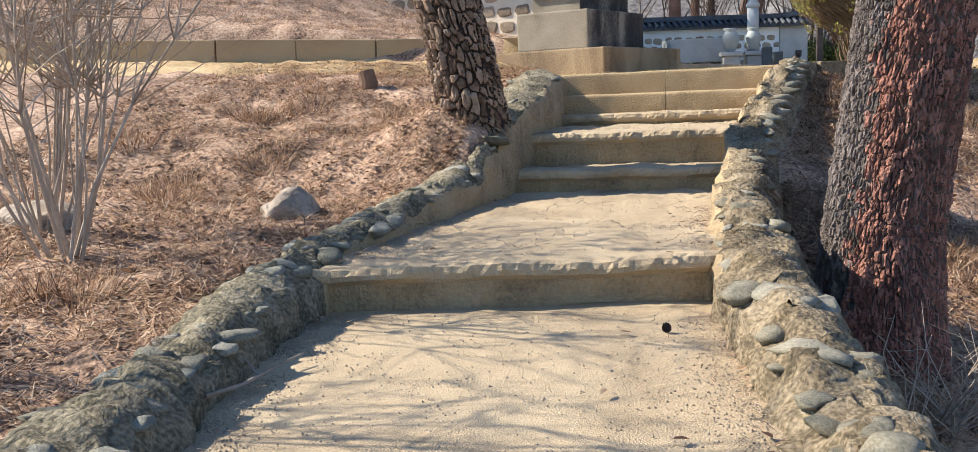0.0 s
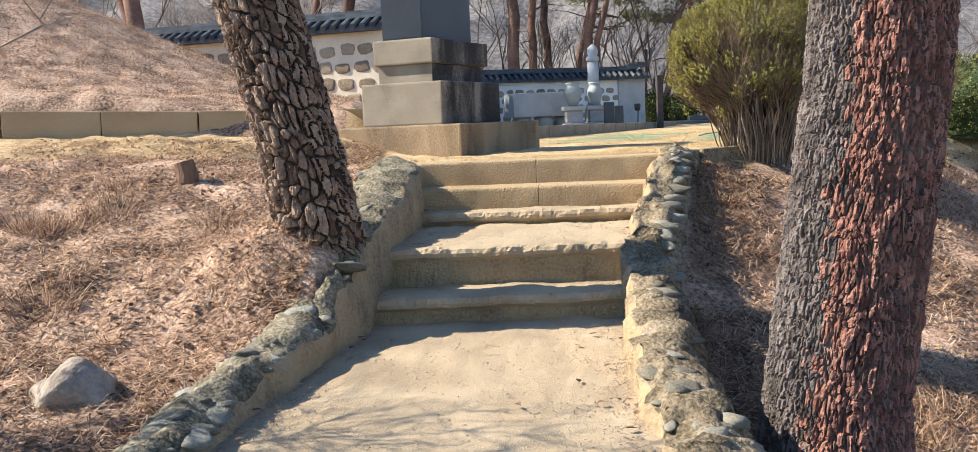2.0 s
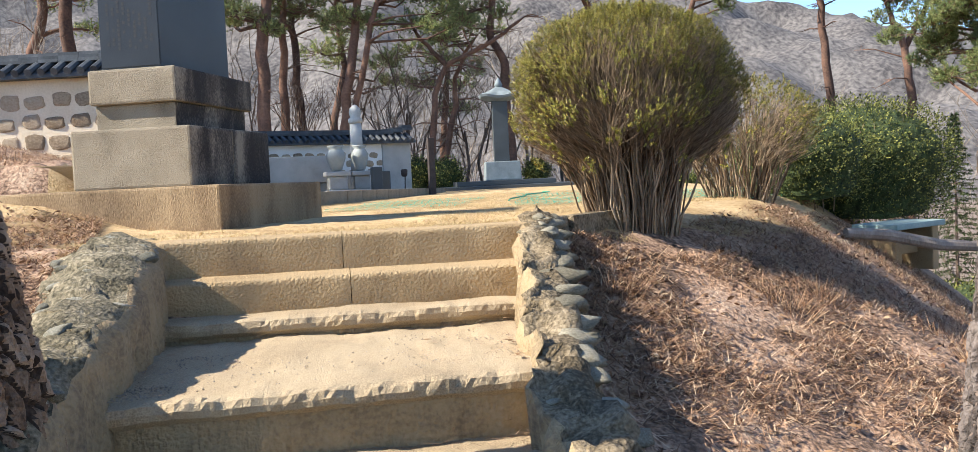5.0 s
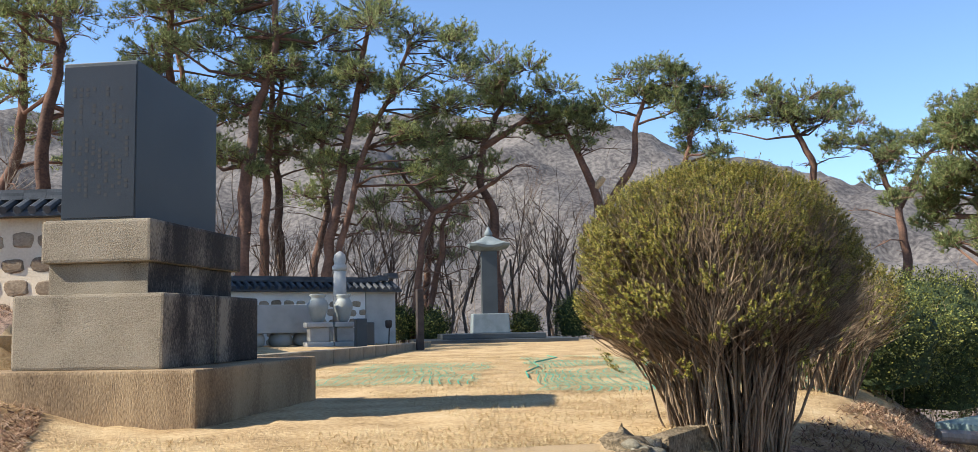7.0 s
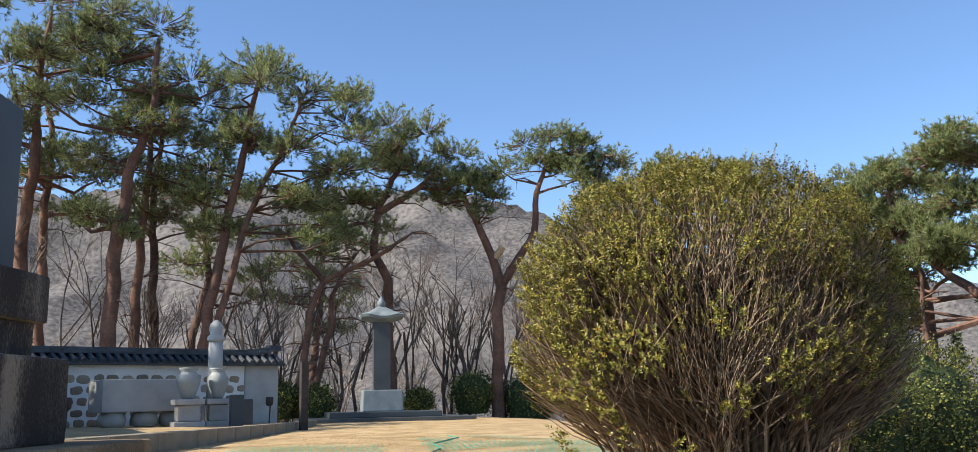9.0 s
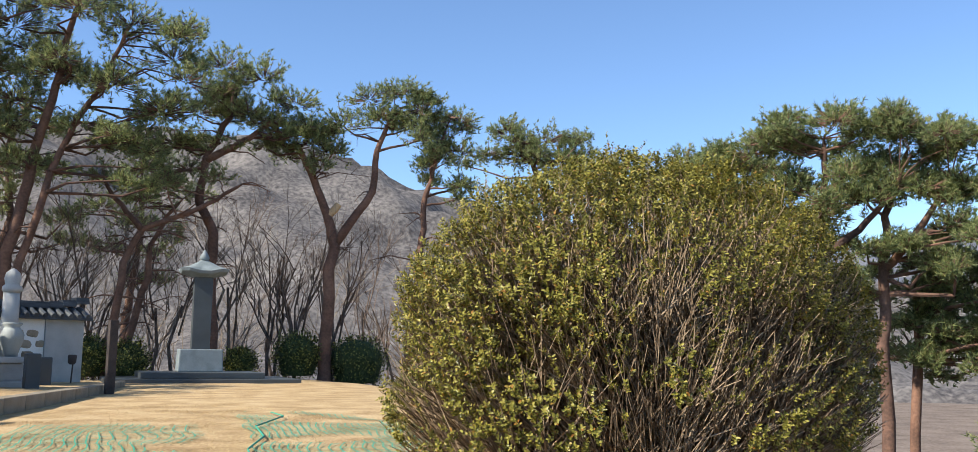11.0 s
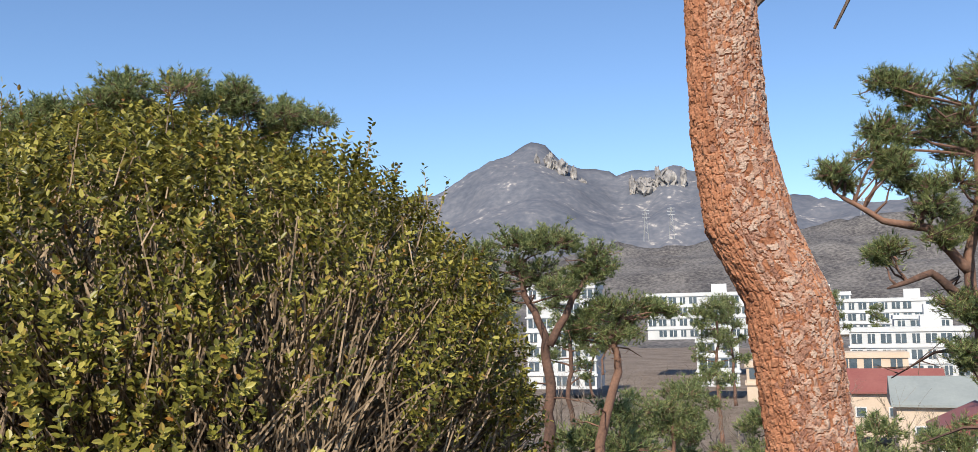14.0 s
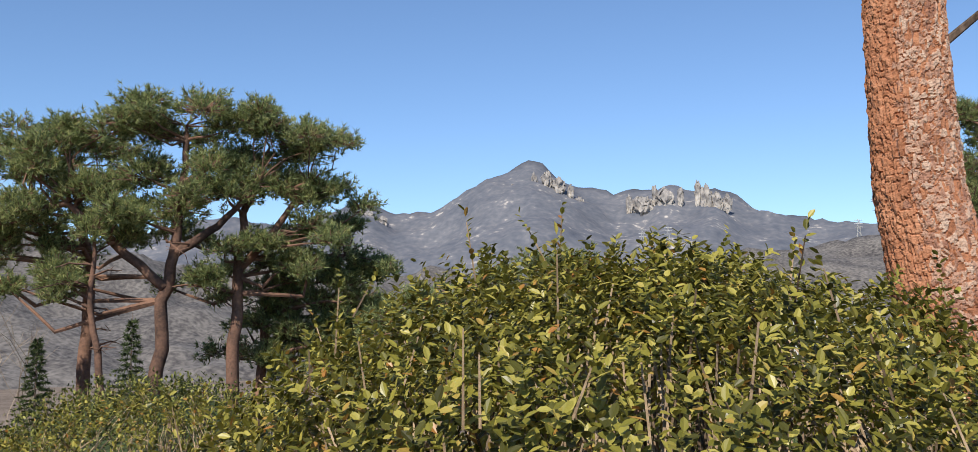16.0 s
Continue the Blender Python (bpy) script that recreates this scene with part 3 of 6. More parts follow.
# ---- the inscribed monument ----
def build_monument():
    ang = math.degrees(math.atan2(0.87, 0.48))
    mon = empty("monument", pose(0.67, 10.77, 0.0, 0, 0, ang), "dark slate inscription block on a stepped granite plinth", "monument")

    def tier(name, x0, x1, y0, y1, z0, z1, mat, bevel, label="", split=0):
        for k in range(max(1, split)):
            a, b = x0 + (x1 - x0) * k / max(1, split), x0 + (x1 - x0) * (k + 1) / max(1, split)
            ob = part(name, box(b - a - (0.006 if split else 0), y1 - y0, z1 - z0, bevel, z0, (a + b) / 2, (y0 + y1) / 2, rough=0.004), mat, mon, label)
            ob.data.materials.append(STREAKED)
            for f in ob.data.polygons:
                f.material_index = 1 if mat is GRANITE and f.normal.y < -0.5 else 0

    # x runs back along the shaded side, y to the sunlit front's far end
    tier("base_slab", 0.0, 2.2, 0.0, 2.4, -0.1, 0.34, STAINED, 0.02)
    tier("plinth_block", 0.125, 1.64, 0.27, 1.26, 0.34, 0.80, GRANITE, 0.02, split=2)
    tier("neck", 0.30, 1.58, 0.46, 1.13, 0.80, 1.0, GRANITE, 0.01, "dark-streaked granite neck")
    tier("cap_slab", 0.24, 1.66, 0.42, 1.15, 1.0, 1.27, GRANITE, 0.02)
    bm = box(1.2, 0.5, 1.02, 0.006, 1.27, 0.29 + 0.6, 0.80)
    for v in bm.verts:
        if v.co.z > 1.9:
            v.co.z -= 0.07 * (v.co.x - 0.29)
    body = part("inscription_block", bm, SLATE, mon, "smooth dark grey slate block")
    part("front_panel", box(0.006, 0.49, 0.98, 0.002, 1.285, 0.2845, 0.80), POLISHED, body, "polished black front panel")
    rng = random.Random(5)
    mark = bpy.data.meshes.new("character")
    mark.from_pydata([(0, 0, 0), (0, 0.022, 0), (0, 0.022, 0.024), (0, 0, 0.024)], [], [(0, 3, 2, 1)])
    mark.materials.append(ETCHED)
    for col in range(9):
        z = 2.10
        while z > 1.38:
            if rng.random() < 0.62:
                ob = new("character", mark)
                ob.parent = body
                ob.location = (0.2800, 0.60 + col * 0.045, z)
            z -= 0.036 if rng.random() < 0.85 else 0.09


build_monument()


# ---- trees ----
def bend(a, b, n, wobble, rng):
    pts = []
    off = Vector((0, 0, 0))
    for k in range(n + 1):
        pts.append(a.lerp(b, k / n) + off * math.sin(math.pi * k / n) ** 0.5 if 0 < k < n else a.lerp(b, k / n))
        off = off * 0.6 + Vector((rng.gauss(0, 1), rng.gauss(0, 1), rng.gauss(0, 0.4))) * wobble
    return pts


def pad_foliage(leaf, wood, c, r, rng, size, blade, dense):
    """A flat-domed pad of foliage: twigs that fan out from its heart, each with a few tufts of needles at its end."""
    for _ in range(int((13 + 40 * r * r / (size / 0.17) ** 1.5) * dense)):
        a, q = rng.uniform(0, 6.283), r * math.sqrt(rng.random())
        p = c + Vector((math.cos(a) * q, math.sin(a) * q, 0.5 * r * (1 - (q / r) ** 2) + rng.gauss(-0.08, 0.17) * r))
        d = (Vector((math.cos(a) * q / r, math.sin(a) * q / r, 0.75)) + Vector((rng.gauss(0, 0.25), rng.gauss(0, 0.25), rng.gauss(0, 0.2)))).normalized()
        wood.tube([c.lerp(p, 0.3) - Vector((0, 0, 0.1 * r)), c.lerp(p, 0.7) - Vector((0, 0, 0.08 * r)), p], [0.014, 0.01, 0.005], 3, False)
        for k in range(4):
            tip = p - d * (k * size * 0.5) + Vector((rng.gauss(0, 1), rng.gauss(0, 1), rng.gauss(0, 1))) * size * 0.22
            leaf.blades(tip, d, size, blade, 8, 0.62, rng)


def layered_pine(place, stems, pads, r0, seed, label, size=0.17, blade=0.0135, bare=9, name="pine_tree", dense=1.0, spread=0.9, taper=0.35, mat=None, extra=2):
    """A red pine. stems: lines in metres from the foot (heights in the world), the first one the trunk; pads: (x, y, z, radius) of the foliage layers."""
    rng = random.Random(seed)
    mat = mat or PINE_WOOD
    gx, gy = place
    gz = ground_z(gx, gy) - 0.15
    tree = empty(name, pose(gx, gy, gz), label, "tree")
    lines = [[Vector((x, y, z - gz)) for x, y, z in stem] for stem in stems]
    if lines[0][0].z > 0.3:
        a = lines[0][0]
        lines[0].insert(0, Vector((a.x - 0.1 * (lines[0][1].x - a.x), a.y - 0.1 * (lines[0][1].y - a.y), 0)))
    top = max(p.z for line in lines for p in line)
    wood, leaf = Soup(), Soup()
    knots = []
    for n, line in enumerate(lines):
        fine = []
        for a, b in zip(line, line[1:]):
            fine += bend(a, b, 5, 0.02 * (b - a).length, rng)[:-1]
        fine.append(line[-1])
        start = r0 if n == 0 else r0 * 0.66
        rad = [start * (1 - (1 - taper) * (k / (len(fine) - 1)) ** 1.2) for k in range(len(fine))]
        if n == 0:
            rad[0] *= 1.3
            rad[1] *= 1.08
        rad[-1] *= 0.4
        body = Soup()
        body.tube(fine, rad, 12)
        body.make("trunk" if n == 0 else "limb", mat, tree, smooth=True)
        knots += [(p, r) for p, r in zip(fine, rad) if p.z > top * 0.3]
    full = []
    for x, y, z, r in pads:
        c = Vector((x, y, z - gz))
        full.append((c, r))
        for _ in range(extra):
            full.append((c + Vector((rng.uniform(-1.5, 1.5) * spread * r, rng.uniform(-1.5, 1.5) * spread * r, rng.uniform(-0.9, 0.25) * r)), r * rng.uniform(0.55, 0.9)))
    for c, r in full:
        s, q = min(knots, key=lambda k: (k[0] - c).length + 1.5 * max(0.0, k[0].z - c.z + 0.25))
        e = c - Vector((0, 0, 0.12 * r))
        m = s.lerp(e, 0.5) + Vector((rng.gauss(0, 0.14), rng.gauss(0, 0.14), rng.gauss(-0.06, 0.1))) * (e - s).length
        t = max(0.022, min(q * 0.5, 0.05 * (e - s).length))
        wood.tube([s, s.lerp(m, 0.5) + Vector((rng.gauss(0, 0.05), rng.gauss(0, 0.05), 0.03)) * r, m, m.lerp(e, 0.5) + Vector((rng.gauss(0, 0.1), rng.gauss(0, 0.1), 0.04)) * r, e], [t, t * 0.85, t * 0.7, t * 0.5, t * 0.3], 6)
        pad_foliage(leaf, wood, c, r, rng, size, blade, dense)
    for _ in range(bare):
        s, q = rng.choice(knots)
        a = rng.uniform(0, 6.28)
        reach = rng.uniform(0.5, 1.9)
        e = s + Vector((math.cos(a), math.sin(a), rng.uniform(-0.35, 0.3))) * reach
        m = s.lerp(e, 0.5) + Vector((rng.gauss(0, 0.1), rng.gauss(0, 0.1), 0.1)) * reach
        wood.tube([s, m, e], [0.03, 0.02, 0.008], 4, False)
        for _ in range(6):
            g = s.lerp(m, rng.random()) if rng.random() < 0.3 else m.lerp(e, rng.random())
            h = g + Vector((rng.gauss(0, 1), rng.gauss(0, 1), rng.gauss(0, 0.5))) * reach * 0.2
            wood.tube([g, h], [0.011, 0.005], 3, False)
    tagged(wood.make("branchwork", mat, tree), kind="stuff")
    leaf.make("crown", NEEDLES, tree, "green needle tufts in open flat layers")
    return tree


def bare_tree(base, height, seed, name="bare_tree", label="leafless grey-brown woodland tree", spread=0.5, r=0.11, levels=4, mat=None):
    rng = random.Random(seed)
    tree = empty(name, pose(*base), label, "tree", "bare woodland trees")
    trunk, twigs = Soup(), Soup()

    def grow(p, d, length, rad, lev):
        e = p + d * length
        m = p.lerp(e, 0.5) + Vector((rng.gauss(0, 1), rng.gauss(0, 1), 0)) * length * 0.05
        (trunk if lev == levels else twigs).tube([p, m, e], [rad, rad * 0.85, rad * 0.65], 5 if lev == levels else 3, False)
        if lev == 0:
            return
        for _ in range(rng.choice((2, 3, 3, 4))):
            w = (d + Vector((rng.gauss(0, 1), rng.gauss(0, 1), rng.gauss(0.25, 0.5))) * spread).normalized()
            grow(p.lerp(e, rng.uniform(0.55, 1.0)), w, length * rng.uniform(0.5, 0.8), rad * rng.uniform(0.4, 0.62), lev - 1)

    grow(Vector((0, 0, -0.2)), Vector((rng.gauss(0, 0.08), rng.gauss(0, 0.08), 1)).normalized(), height * 0.38, r, levels)
    trunk.make("trunk", mat or TWIG, tree)
    tagged(twigs.make("branchwork", mat or TWIG, tree), kind="stuff")
    return tree


def bark_trunk(name, base, path, radii, label, mats, seed, cell, depth, edge, sides, step, z_hi, rag=0.2, facing=None, spare=0.0, turn=0.6):
    """A near trunk: one skin whose bark stands in irregular plates with furrows between them.
    mats: furrow, plate and, on the side that looks along facing or for a share spare of the plates, another plate."""
    rng = np.random.default_rng(seed)
    tree = empty(name, pose(*base), label, "tree")
    zs = [p[2] for p in path]
    z = np.arange(zs[0], min(zs[-1], z_hi) + step, step)
    a = np.linspace(0, 2 * math.pi, sides, endpoint=False)
    A, Z = np.meshgrid(a, z)
    R = np.interp(Z, zs, radii)
    nu = max(8, round(2 * math.pi * float(np.mean(radii)) / cell[0]))
    nv = int((z[-1] - z[0]) / cell[1]) + 6
    # irregular lines of the plates
    warp = lambda k: sum(np.sin(A * m + Z * f + p) / (i + 1) for i, (m, f, p) in enumerate(zip(rng.integers(2, 9, 5), rng.uniform(3, 40, 5), rng.uniform(0, 6, 5)))) * k
    U = A / (2 * math.pi) * nu + warp(rag)
    V = (Z - z[0]) / cell[1] + 2 + warp(rag)
    jit, tint = rng.uniform(-0.46, 0.46, (nv + 4, nu, 2)), rng.random((nv + 4, nu))
    f1, f2 = np.full(U.shape, 9.0), np.full(U.shape, 9.0)
    own = np.zeros(U.shape)
    iu, iv = np.floor(U).astype(int), np.floor(V).astype(int)
    for dv in (-1, 0, 1):
        for du in (-1, 0, 1):
            cv, cu = np.clip(iv + dv, 0, nv + 3), (iu + du) % nu
            px, py = iu + du + 0.5 + jit[cv, cu, 0], iv + dv + 0.5 + jit[cv, cu, 1]
            d = np.hypot(U - px, V - py)
            near = d < f1
            f2 = np.where(near, f1, np.minimum(f2, d))
            own = np.where(near, tint[cv, cu], own)
            f1 = np.where(near, d, f1)
    fine = np.array([[noise.noise(Vector((math.cos(q) * 9, math.sin(q) * 9, h * 12 + seed))) + 0.7 * noise.noise(Vector((math.cos(q) * 26, math.sin(q) * 26, h * 26 + seed))) for q in a] for h in z])
    gap = f2 - f1 + 0.13 * fine
    rise = np.clip(gap / edge, 0, 1)
    rise = rise * rise * (3 - 2 * rise)
    flake = 0.7 * np.floor(4 * np.clip(0.5 + 0.5 * fine + 0.4 * (own - 0.5), 0, 1)) / 4
    out = R + depth * (rise * (0.65 + 0.5 * own + flake) - 0.6) + 0.006 * fine
    cx, cy = np.interp(Z, zs, [p[0] for p in path]), np.interp(Z, zs, [p[1] for p in path])
    co = np.stack([cx + np.cos(A) * out, cy + np.sin(A) * out, Z], -1).reshape(-1, 3)
    nz = len(z)
    k = np.arange((nz - 1) * sides)
    r, c = k // sides, k % sides
    quads = np.stack([k, r * sides + (c + 1) % sides, (r + 1) * sides + (c + 1) % sides, k + sides], -1)
    me = bpy.data.meshes.new("trunk")
    me.from_pydata(co.tolist(), [], quads.tolist())
    for m in mats:
        me.materials.append(m)
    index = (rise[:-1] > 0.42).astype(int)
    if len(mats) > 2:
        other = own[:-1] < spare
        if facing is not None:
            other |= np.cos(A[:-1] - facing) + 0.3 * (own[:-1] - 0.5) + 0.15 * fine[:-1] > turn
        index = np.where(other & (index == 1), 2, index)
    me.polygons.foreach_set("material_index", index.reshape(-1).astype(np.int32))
    me.attributes.new("plate", "FLOAT", "POINT").data.foreach_set("value", own.reshape(-1).astype(np.float32))
    skin = new("trunk", me)
    skin.parent = tree
    tagged(skin, "furrowed plated bark")
    return tree


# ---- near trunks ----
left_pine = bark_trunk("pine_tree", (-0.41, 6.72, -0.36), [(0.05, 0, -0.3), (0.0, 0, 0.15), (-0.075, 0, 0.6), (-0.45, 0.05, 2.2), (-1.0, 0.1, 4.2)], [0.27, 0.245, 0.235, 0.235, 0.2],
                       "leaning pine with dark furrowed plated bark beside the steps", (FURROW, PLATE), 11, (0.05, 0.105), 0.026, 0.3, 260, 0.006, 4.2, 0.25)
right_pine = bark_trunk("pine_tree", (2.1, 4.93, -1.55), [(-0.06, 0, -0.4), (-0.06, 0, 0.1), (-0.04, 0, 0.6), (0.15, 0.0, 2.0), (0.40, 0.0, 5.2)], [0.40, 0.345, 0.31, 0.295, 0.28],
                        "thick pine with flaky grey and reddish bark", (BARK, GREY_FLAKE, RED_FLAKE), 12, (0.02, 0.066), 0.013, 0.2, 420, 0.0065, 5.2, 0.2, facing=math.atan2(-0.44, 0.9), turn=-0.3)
red_pine = bark_trunk("pine_tree", (6.76, 8.1, -1.8), [(0.0, -0.16, -0.6), (-0.03, -0.13, 1.6), (-0.03, -0.10, 2.25), (-0.02, -0.03, 2.95), (0.0, 0.13, 3.3), (0.0, 0.22, 3.8), (-0.02, 0.24, 4.5), (-0.06, 0.26, 6.5)], [0.29, 0.222, 0.205, 0.212, 0.222, 0.19, 0.174, 0.155],
                      "orange-red pine trunk with a kink and flaking bark", (ORANGE_BARK, TAN_FLAKE, ORANGE_BARK), 13, (0.03, 0.038), 0.007, 0.2, 190, 0.007, 6.5, 0.3, facing=math.atan2(0.9, -0.3), spare=0.07, turn=0.72)


def near_crown(tree, c, r, seed, tufts=500):
    """Limbs and needles above a near trunk."""
    rng = random.Random(seed)
    wood, leaf = Soup(), Soup()
    c = Vector(c)
    for k in range(9):
        a = rng.uniform(0, 6.28)
        e = c + Vector((math.cos(a) * r, math.sin(a) * r, rng.uniform(0.3, 1.6)))
        m = c.lerp(e, 0.5) + Vector((0, 0, 0.35))
        wood.tube([c - Vector((0, 0, 0.3)), m, e], [0.09, 0.06, 0.025], 6)
        for _ in range(tufts // 9):
            p = m.lerp(e, rng.uniform(0.2, 1.15)) + Vector((rng.gauss(0, 0.3), rng.gauss(0, 0.3), rng.gauss(0, 0.12)))
            leaf.blades(p, Vector((0, 0, 1)), 0.16, 0.004, 10, 0.9, rng)
    tagged(wood.make("branchwork", RED_BARK, tree), kind="stuff")
    leaf.make("crown", NEEDLES, tree)


near_crown(left_pine, (-1.0, 0.1, 4.3), 1.3, 4, 40)
near_crown(right_pine, (0.34, 0.0, 5.3), 1.8, 5, 120)
near_crown(red_pine, (-0.06, 0.26, 6.6), 2.3, 6, 700)


limb, tuft = Soup(), Soup()
rb = random.Random(31)
limb.tube([(0.0, 0.2, 5.7), (-0.4, 0.0, 5.3), (-0.9, -0.15, 4.75), (-1.05, -0.2, 4.6)], [0.04, 0.03, 0.02, 0.008], 6)
limb.tube([(-0.5, -0.2, 5.2), (-0.85, -0.42, 4.5), (-0.8, -0.2, 4.08)], [0.02, 0.016, 0.006], 5)
limb.tube([(0.05, 0.1, 4.45), (-0.05, -0.12, 4.62), (-0.06, -0.3, 4.85)], [0.022, 0.016, 0.012], 5)
for _ in range(60):
    p = Vector((-0.95, -0.17, 4.72)) + Vector((rb.gauss(0, 0.12), rb.gauss(0, 0.14), rb.gauss(0.05, 0.07)))
    tuft.blades(p, Vector((-0.3, 0, 0.3)), 0.11, 0.0025, 16, 0.8, rb)
limb.make("branch", BARK, red_pine, "thin dark hanging branch")
tuft.make("needle_spray", NEEDLES, red_pine)

# ---- clipped shrubs ----
def twiggy_shrub(name, base, rx, ry, height, seed, stems, twigs, leaf_len, label, foot=0.36, sprigs=60, shoots=700):
    """A dome-clipped box shrub: a fan of bare stems that fork into twigs, which carry paired leaves towards the clipped surface."""
    rng = random.Random(seed)
    shrub = empty(name, pose(*base), label, "shrub")
    wood, leaf = Soup(), Soup()

    def surface(a, h):
        """The dome's edge at an angle and at a height from 0 to 1."""
        k = (1 - ((h - 0.5) / 0.5) ** 2.7) ** 0.5 if h > 0.5 else 0.42 + 0.58 * (h / 0.5) ** 0.75
        k *= 1 + 0.07 * noise.noise(Vector((math.cos(a) * 2, math.sin(a) * 2, h * 4 + seed)))
        return Vector((math.cos(a) * rx * k, math.sin(a) * ry * k, h * height * (1 + 0.03 * noise.noise(Vector((math.cos(a) * 3 * k, math.sin(a) * 3 * k, seed))))))

    for _ in range(stems):
        a = rng.uniform(0, 6.283)
        f = foot * math.sqrt(rng.random())
        s = Vector((math.cos(a) * f * rx, math.sin(a) * f * ry, -0.06))
        h = rng.uniform(0.38, 0.9)
        inner = rng.random() ** 0.4
        e = surface(a + rng.gauss(0, 0.14), h)
        e = Vector((e.x * inner * 0.84, e.y * inner * 0.84, e.z * (0.9 if h > 0.7 else 1.0)))
        q = [s]
        for t in (0.25, 0.5, 0.75, 1.0):
            q.append(s.lerp(e, t) + Vector((rng.gauss(0, 0.022), rng.gauss(0, 0.022), 0.07 * math.sin(3.14 * t))))
        r = rng.uniform(0.005, 0.0115)
        wood.tube(q, [r, r * 0.85, r * 0.7, r * 0.5, r * 0.3], 5, False)
        for _ in range(twigs):
            t = rng.uniform(0.5, 1.0) ** 0.8
            i = min(3, int(t * 4))
            p = q[i].lerp(q[i + 1], t * 4 - i)
            b = math.atan2(p.y / ry, p.x / rx) + rng.gauss(0, 0.2)
            g = min(0.995, max(0.4, p.z / height + rng.uniform(0.08, 0.34)))
            w = surface(b, g)
            w = Vector((w.x, w.y, w.z)) * (1 - abs(rng.gauss(0, 0.055)))
            way = w - p
            if way.length > 0.42:
                w = p + way * (0.42 / way.length)
            m = p.lerp(w, 0.5) + Vector((rng.gauss(0, 0.018), rng.gauss(0, 0.018), -0.012))
            wood.tube([p, m, w], [0.0026, 0.0019, 0.001], 3, False)
            shade = 0.06 + 0.62 * min(1.0, max(0.0, (w.z / height - 0.45) / 0.4)) + 0.6 * noise.noise(w * 4.2 + Vector((seed, 0, 0)))
            if rng.random() > shade:
                continue
            d = (w - m).normalized()
            side = d.orthogonal().normalized()
            n = rng.randint(5, 10)
            for k in range(n):
                o = w - d * (k * leaf_len * 0.55)
                side = (Matrix.Rotation(1.57 + rng.gauss(0, 0.3), 3, d) @ side).normalized()
                for sgn in (-1, 1):
                    wing = (side * sgn + d * rng.uniform(0.3, 1.1) + Vector((0, 0, 0.25))).normalized()
                    leaf.leaf(o, wing, (d + Vector((rng.gauss(0, 0.3), rng.gauss(0, 0.3), 0.4))).normalized(), leaf_len * rng.uniform(0.6, 1.15), leaf_len * 0.24)
    for _ in range(shoots):
        # leafy shoots of the clipped skin: close on the crown, thinning out down the sides
        a, h = rng.uniform(0, 6.283), 1 - 0.72 * rng.random() ** 1.35
        s = surface(a, min(h, 0.997))
        if noise.noise(s * 5.5 + Vector((0, seed, 0))) < (-0.5 if h > 0.86 else -0.1 + 0.75 * (0.86 - h)):
            continue
        s = s * (1 - abs(rng.gauss(0, 0.035)))
        d = Vector((s.x / rx + rng.gauss(0, 0.35), s.y / ry + rng.gauss(0, 0.35), 0.35 + 0.9 * h * h)).normalized()
        side = d.orthogonal().normalized()
        for k in range(rng.randint(4, 7)):
            side = (Matrix.Rotation(1.57 + rng.gauss(0, 0.3), 3, d) @ side).normalized()
            for sgn in (-1, 1):
                wing = (side * sgn + d * rng.uniform(0.2, 0.9)).normalized()
                leaf.leaf(s + d * (k * leaf_len * 0.5 - 0.03), wing, d, leaf_len * rng.uniform(0.6, 1.15), leaf_len * 0.25)
    for _ in range(sprigs):
        s = surface(rng.uniform(0, 6.283), rng.uniform(0.85, 0.999))
        d = Vector((rng.gauss(0, 0.3), rng.gauss(0, 0.3), 1)).normalized()
        length = rng.uniform(0.012, 0.05)
        wood.tube([s - d * 0.03, s, s + d * length], [0.0012, 0.001, 0.0006], 3, False)
        for k in range(int(length / 0.006) + 4):
            w = Vector((rng.gauss(0, 1), rng.gauss(0, 1), 0.7)).normalized()
            leaf.leaf(s + d * (k * 0.006), w, d, leaf_len * rng.uniform(0.6, 1.0), leaf_len * 0.24)
    tagged(wood.make("stem_fan", STEM, shrub, "fan of thin brown stems and twigs"), kind="stuff")
    leaf.make("foliage", BOX_LEAF, shrub, "small glossy yellow-green leaves")
    return shrub


twiggy_shrub("box_shrub", (3.35, 9.39, -0.12), 0.87, 0.67, 1.57, 21, 330, 24, 0.0125, "large dome-clipped box shrub with bare lower stems at the terrace edge", sprigs=45, shoots=12500)
twiggy_shrub("box_shrub", (5.55, 11.35, -0.1), 0.8, 0.8, 1.25, 22, 150, 10, 0.022, "smaller clipped box shrub on the terrace", sprigs=15)


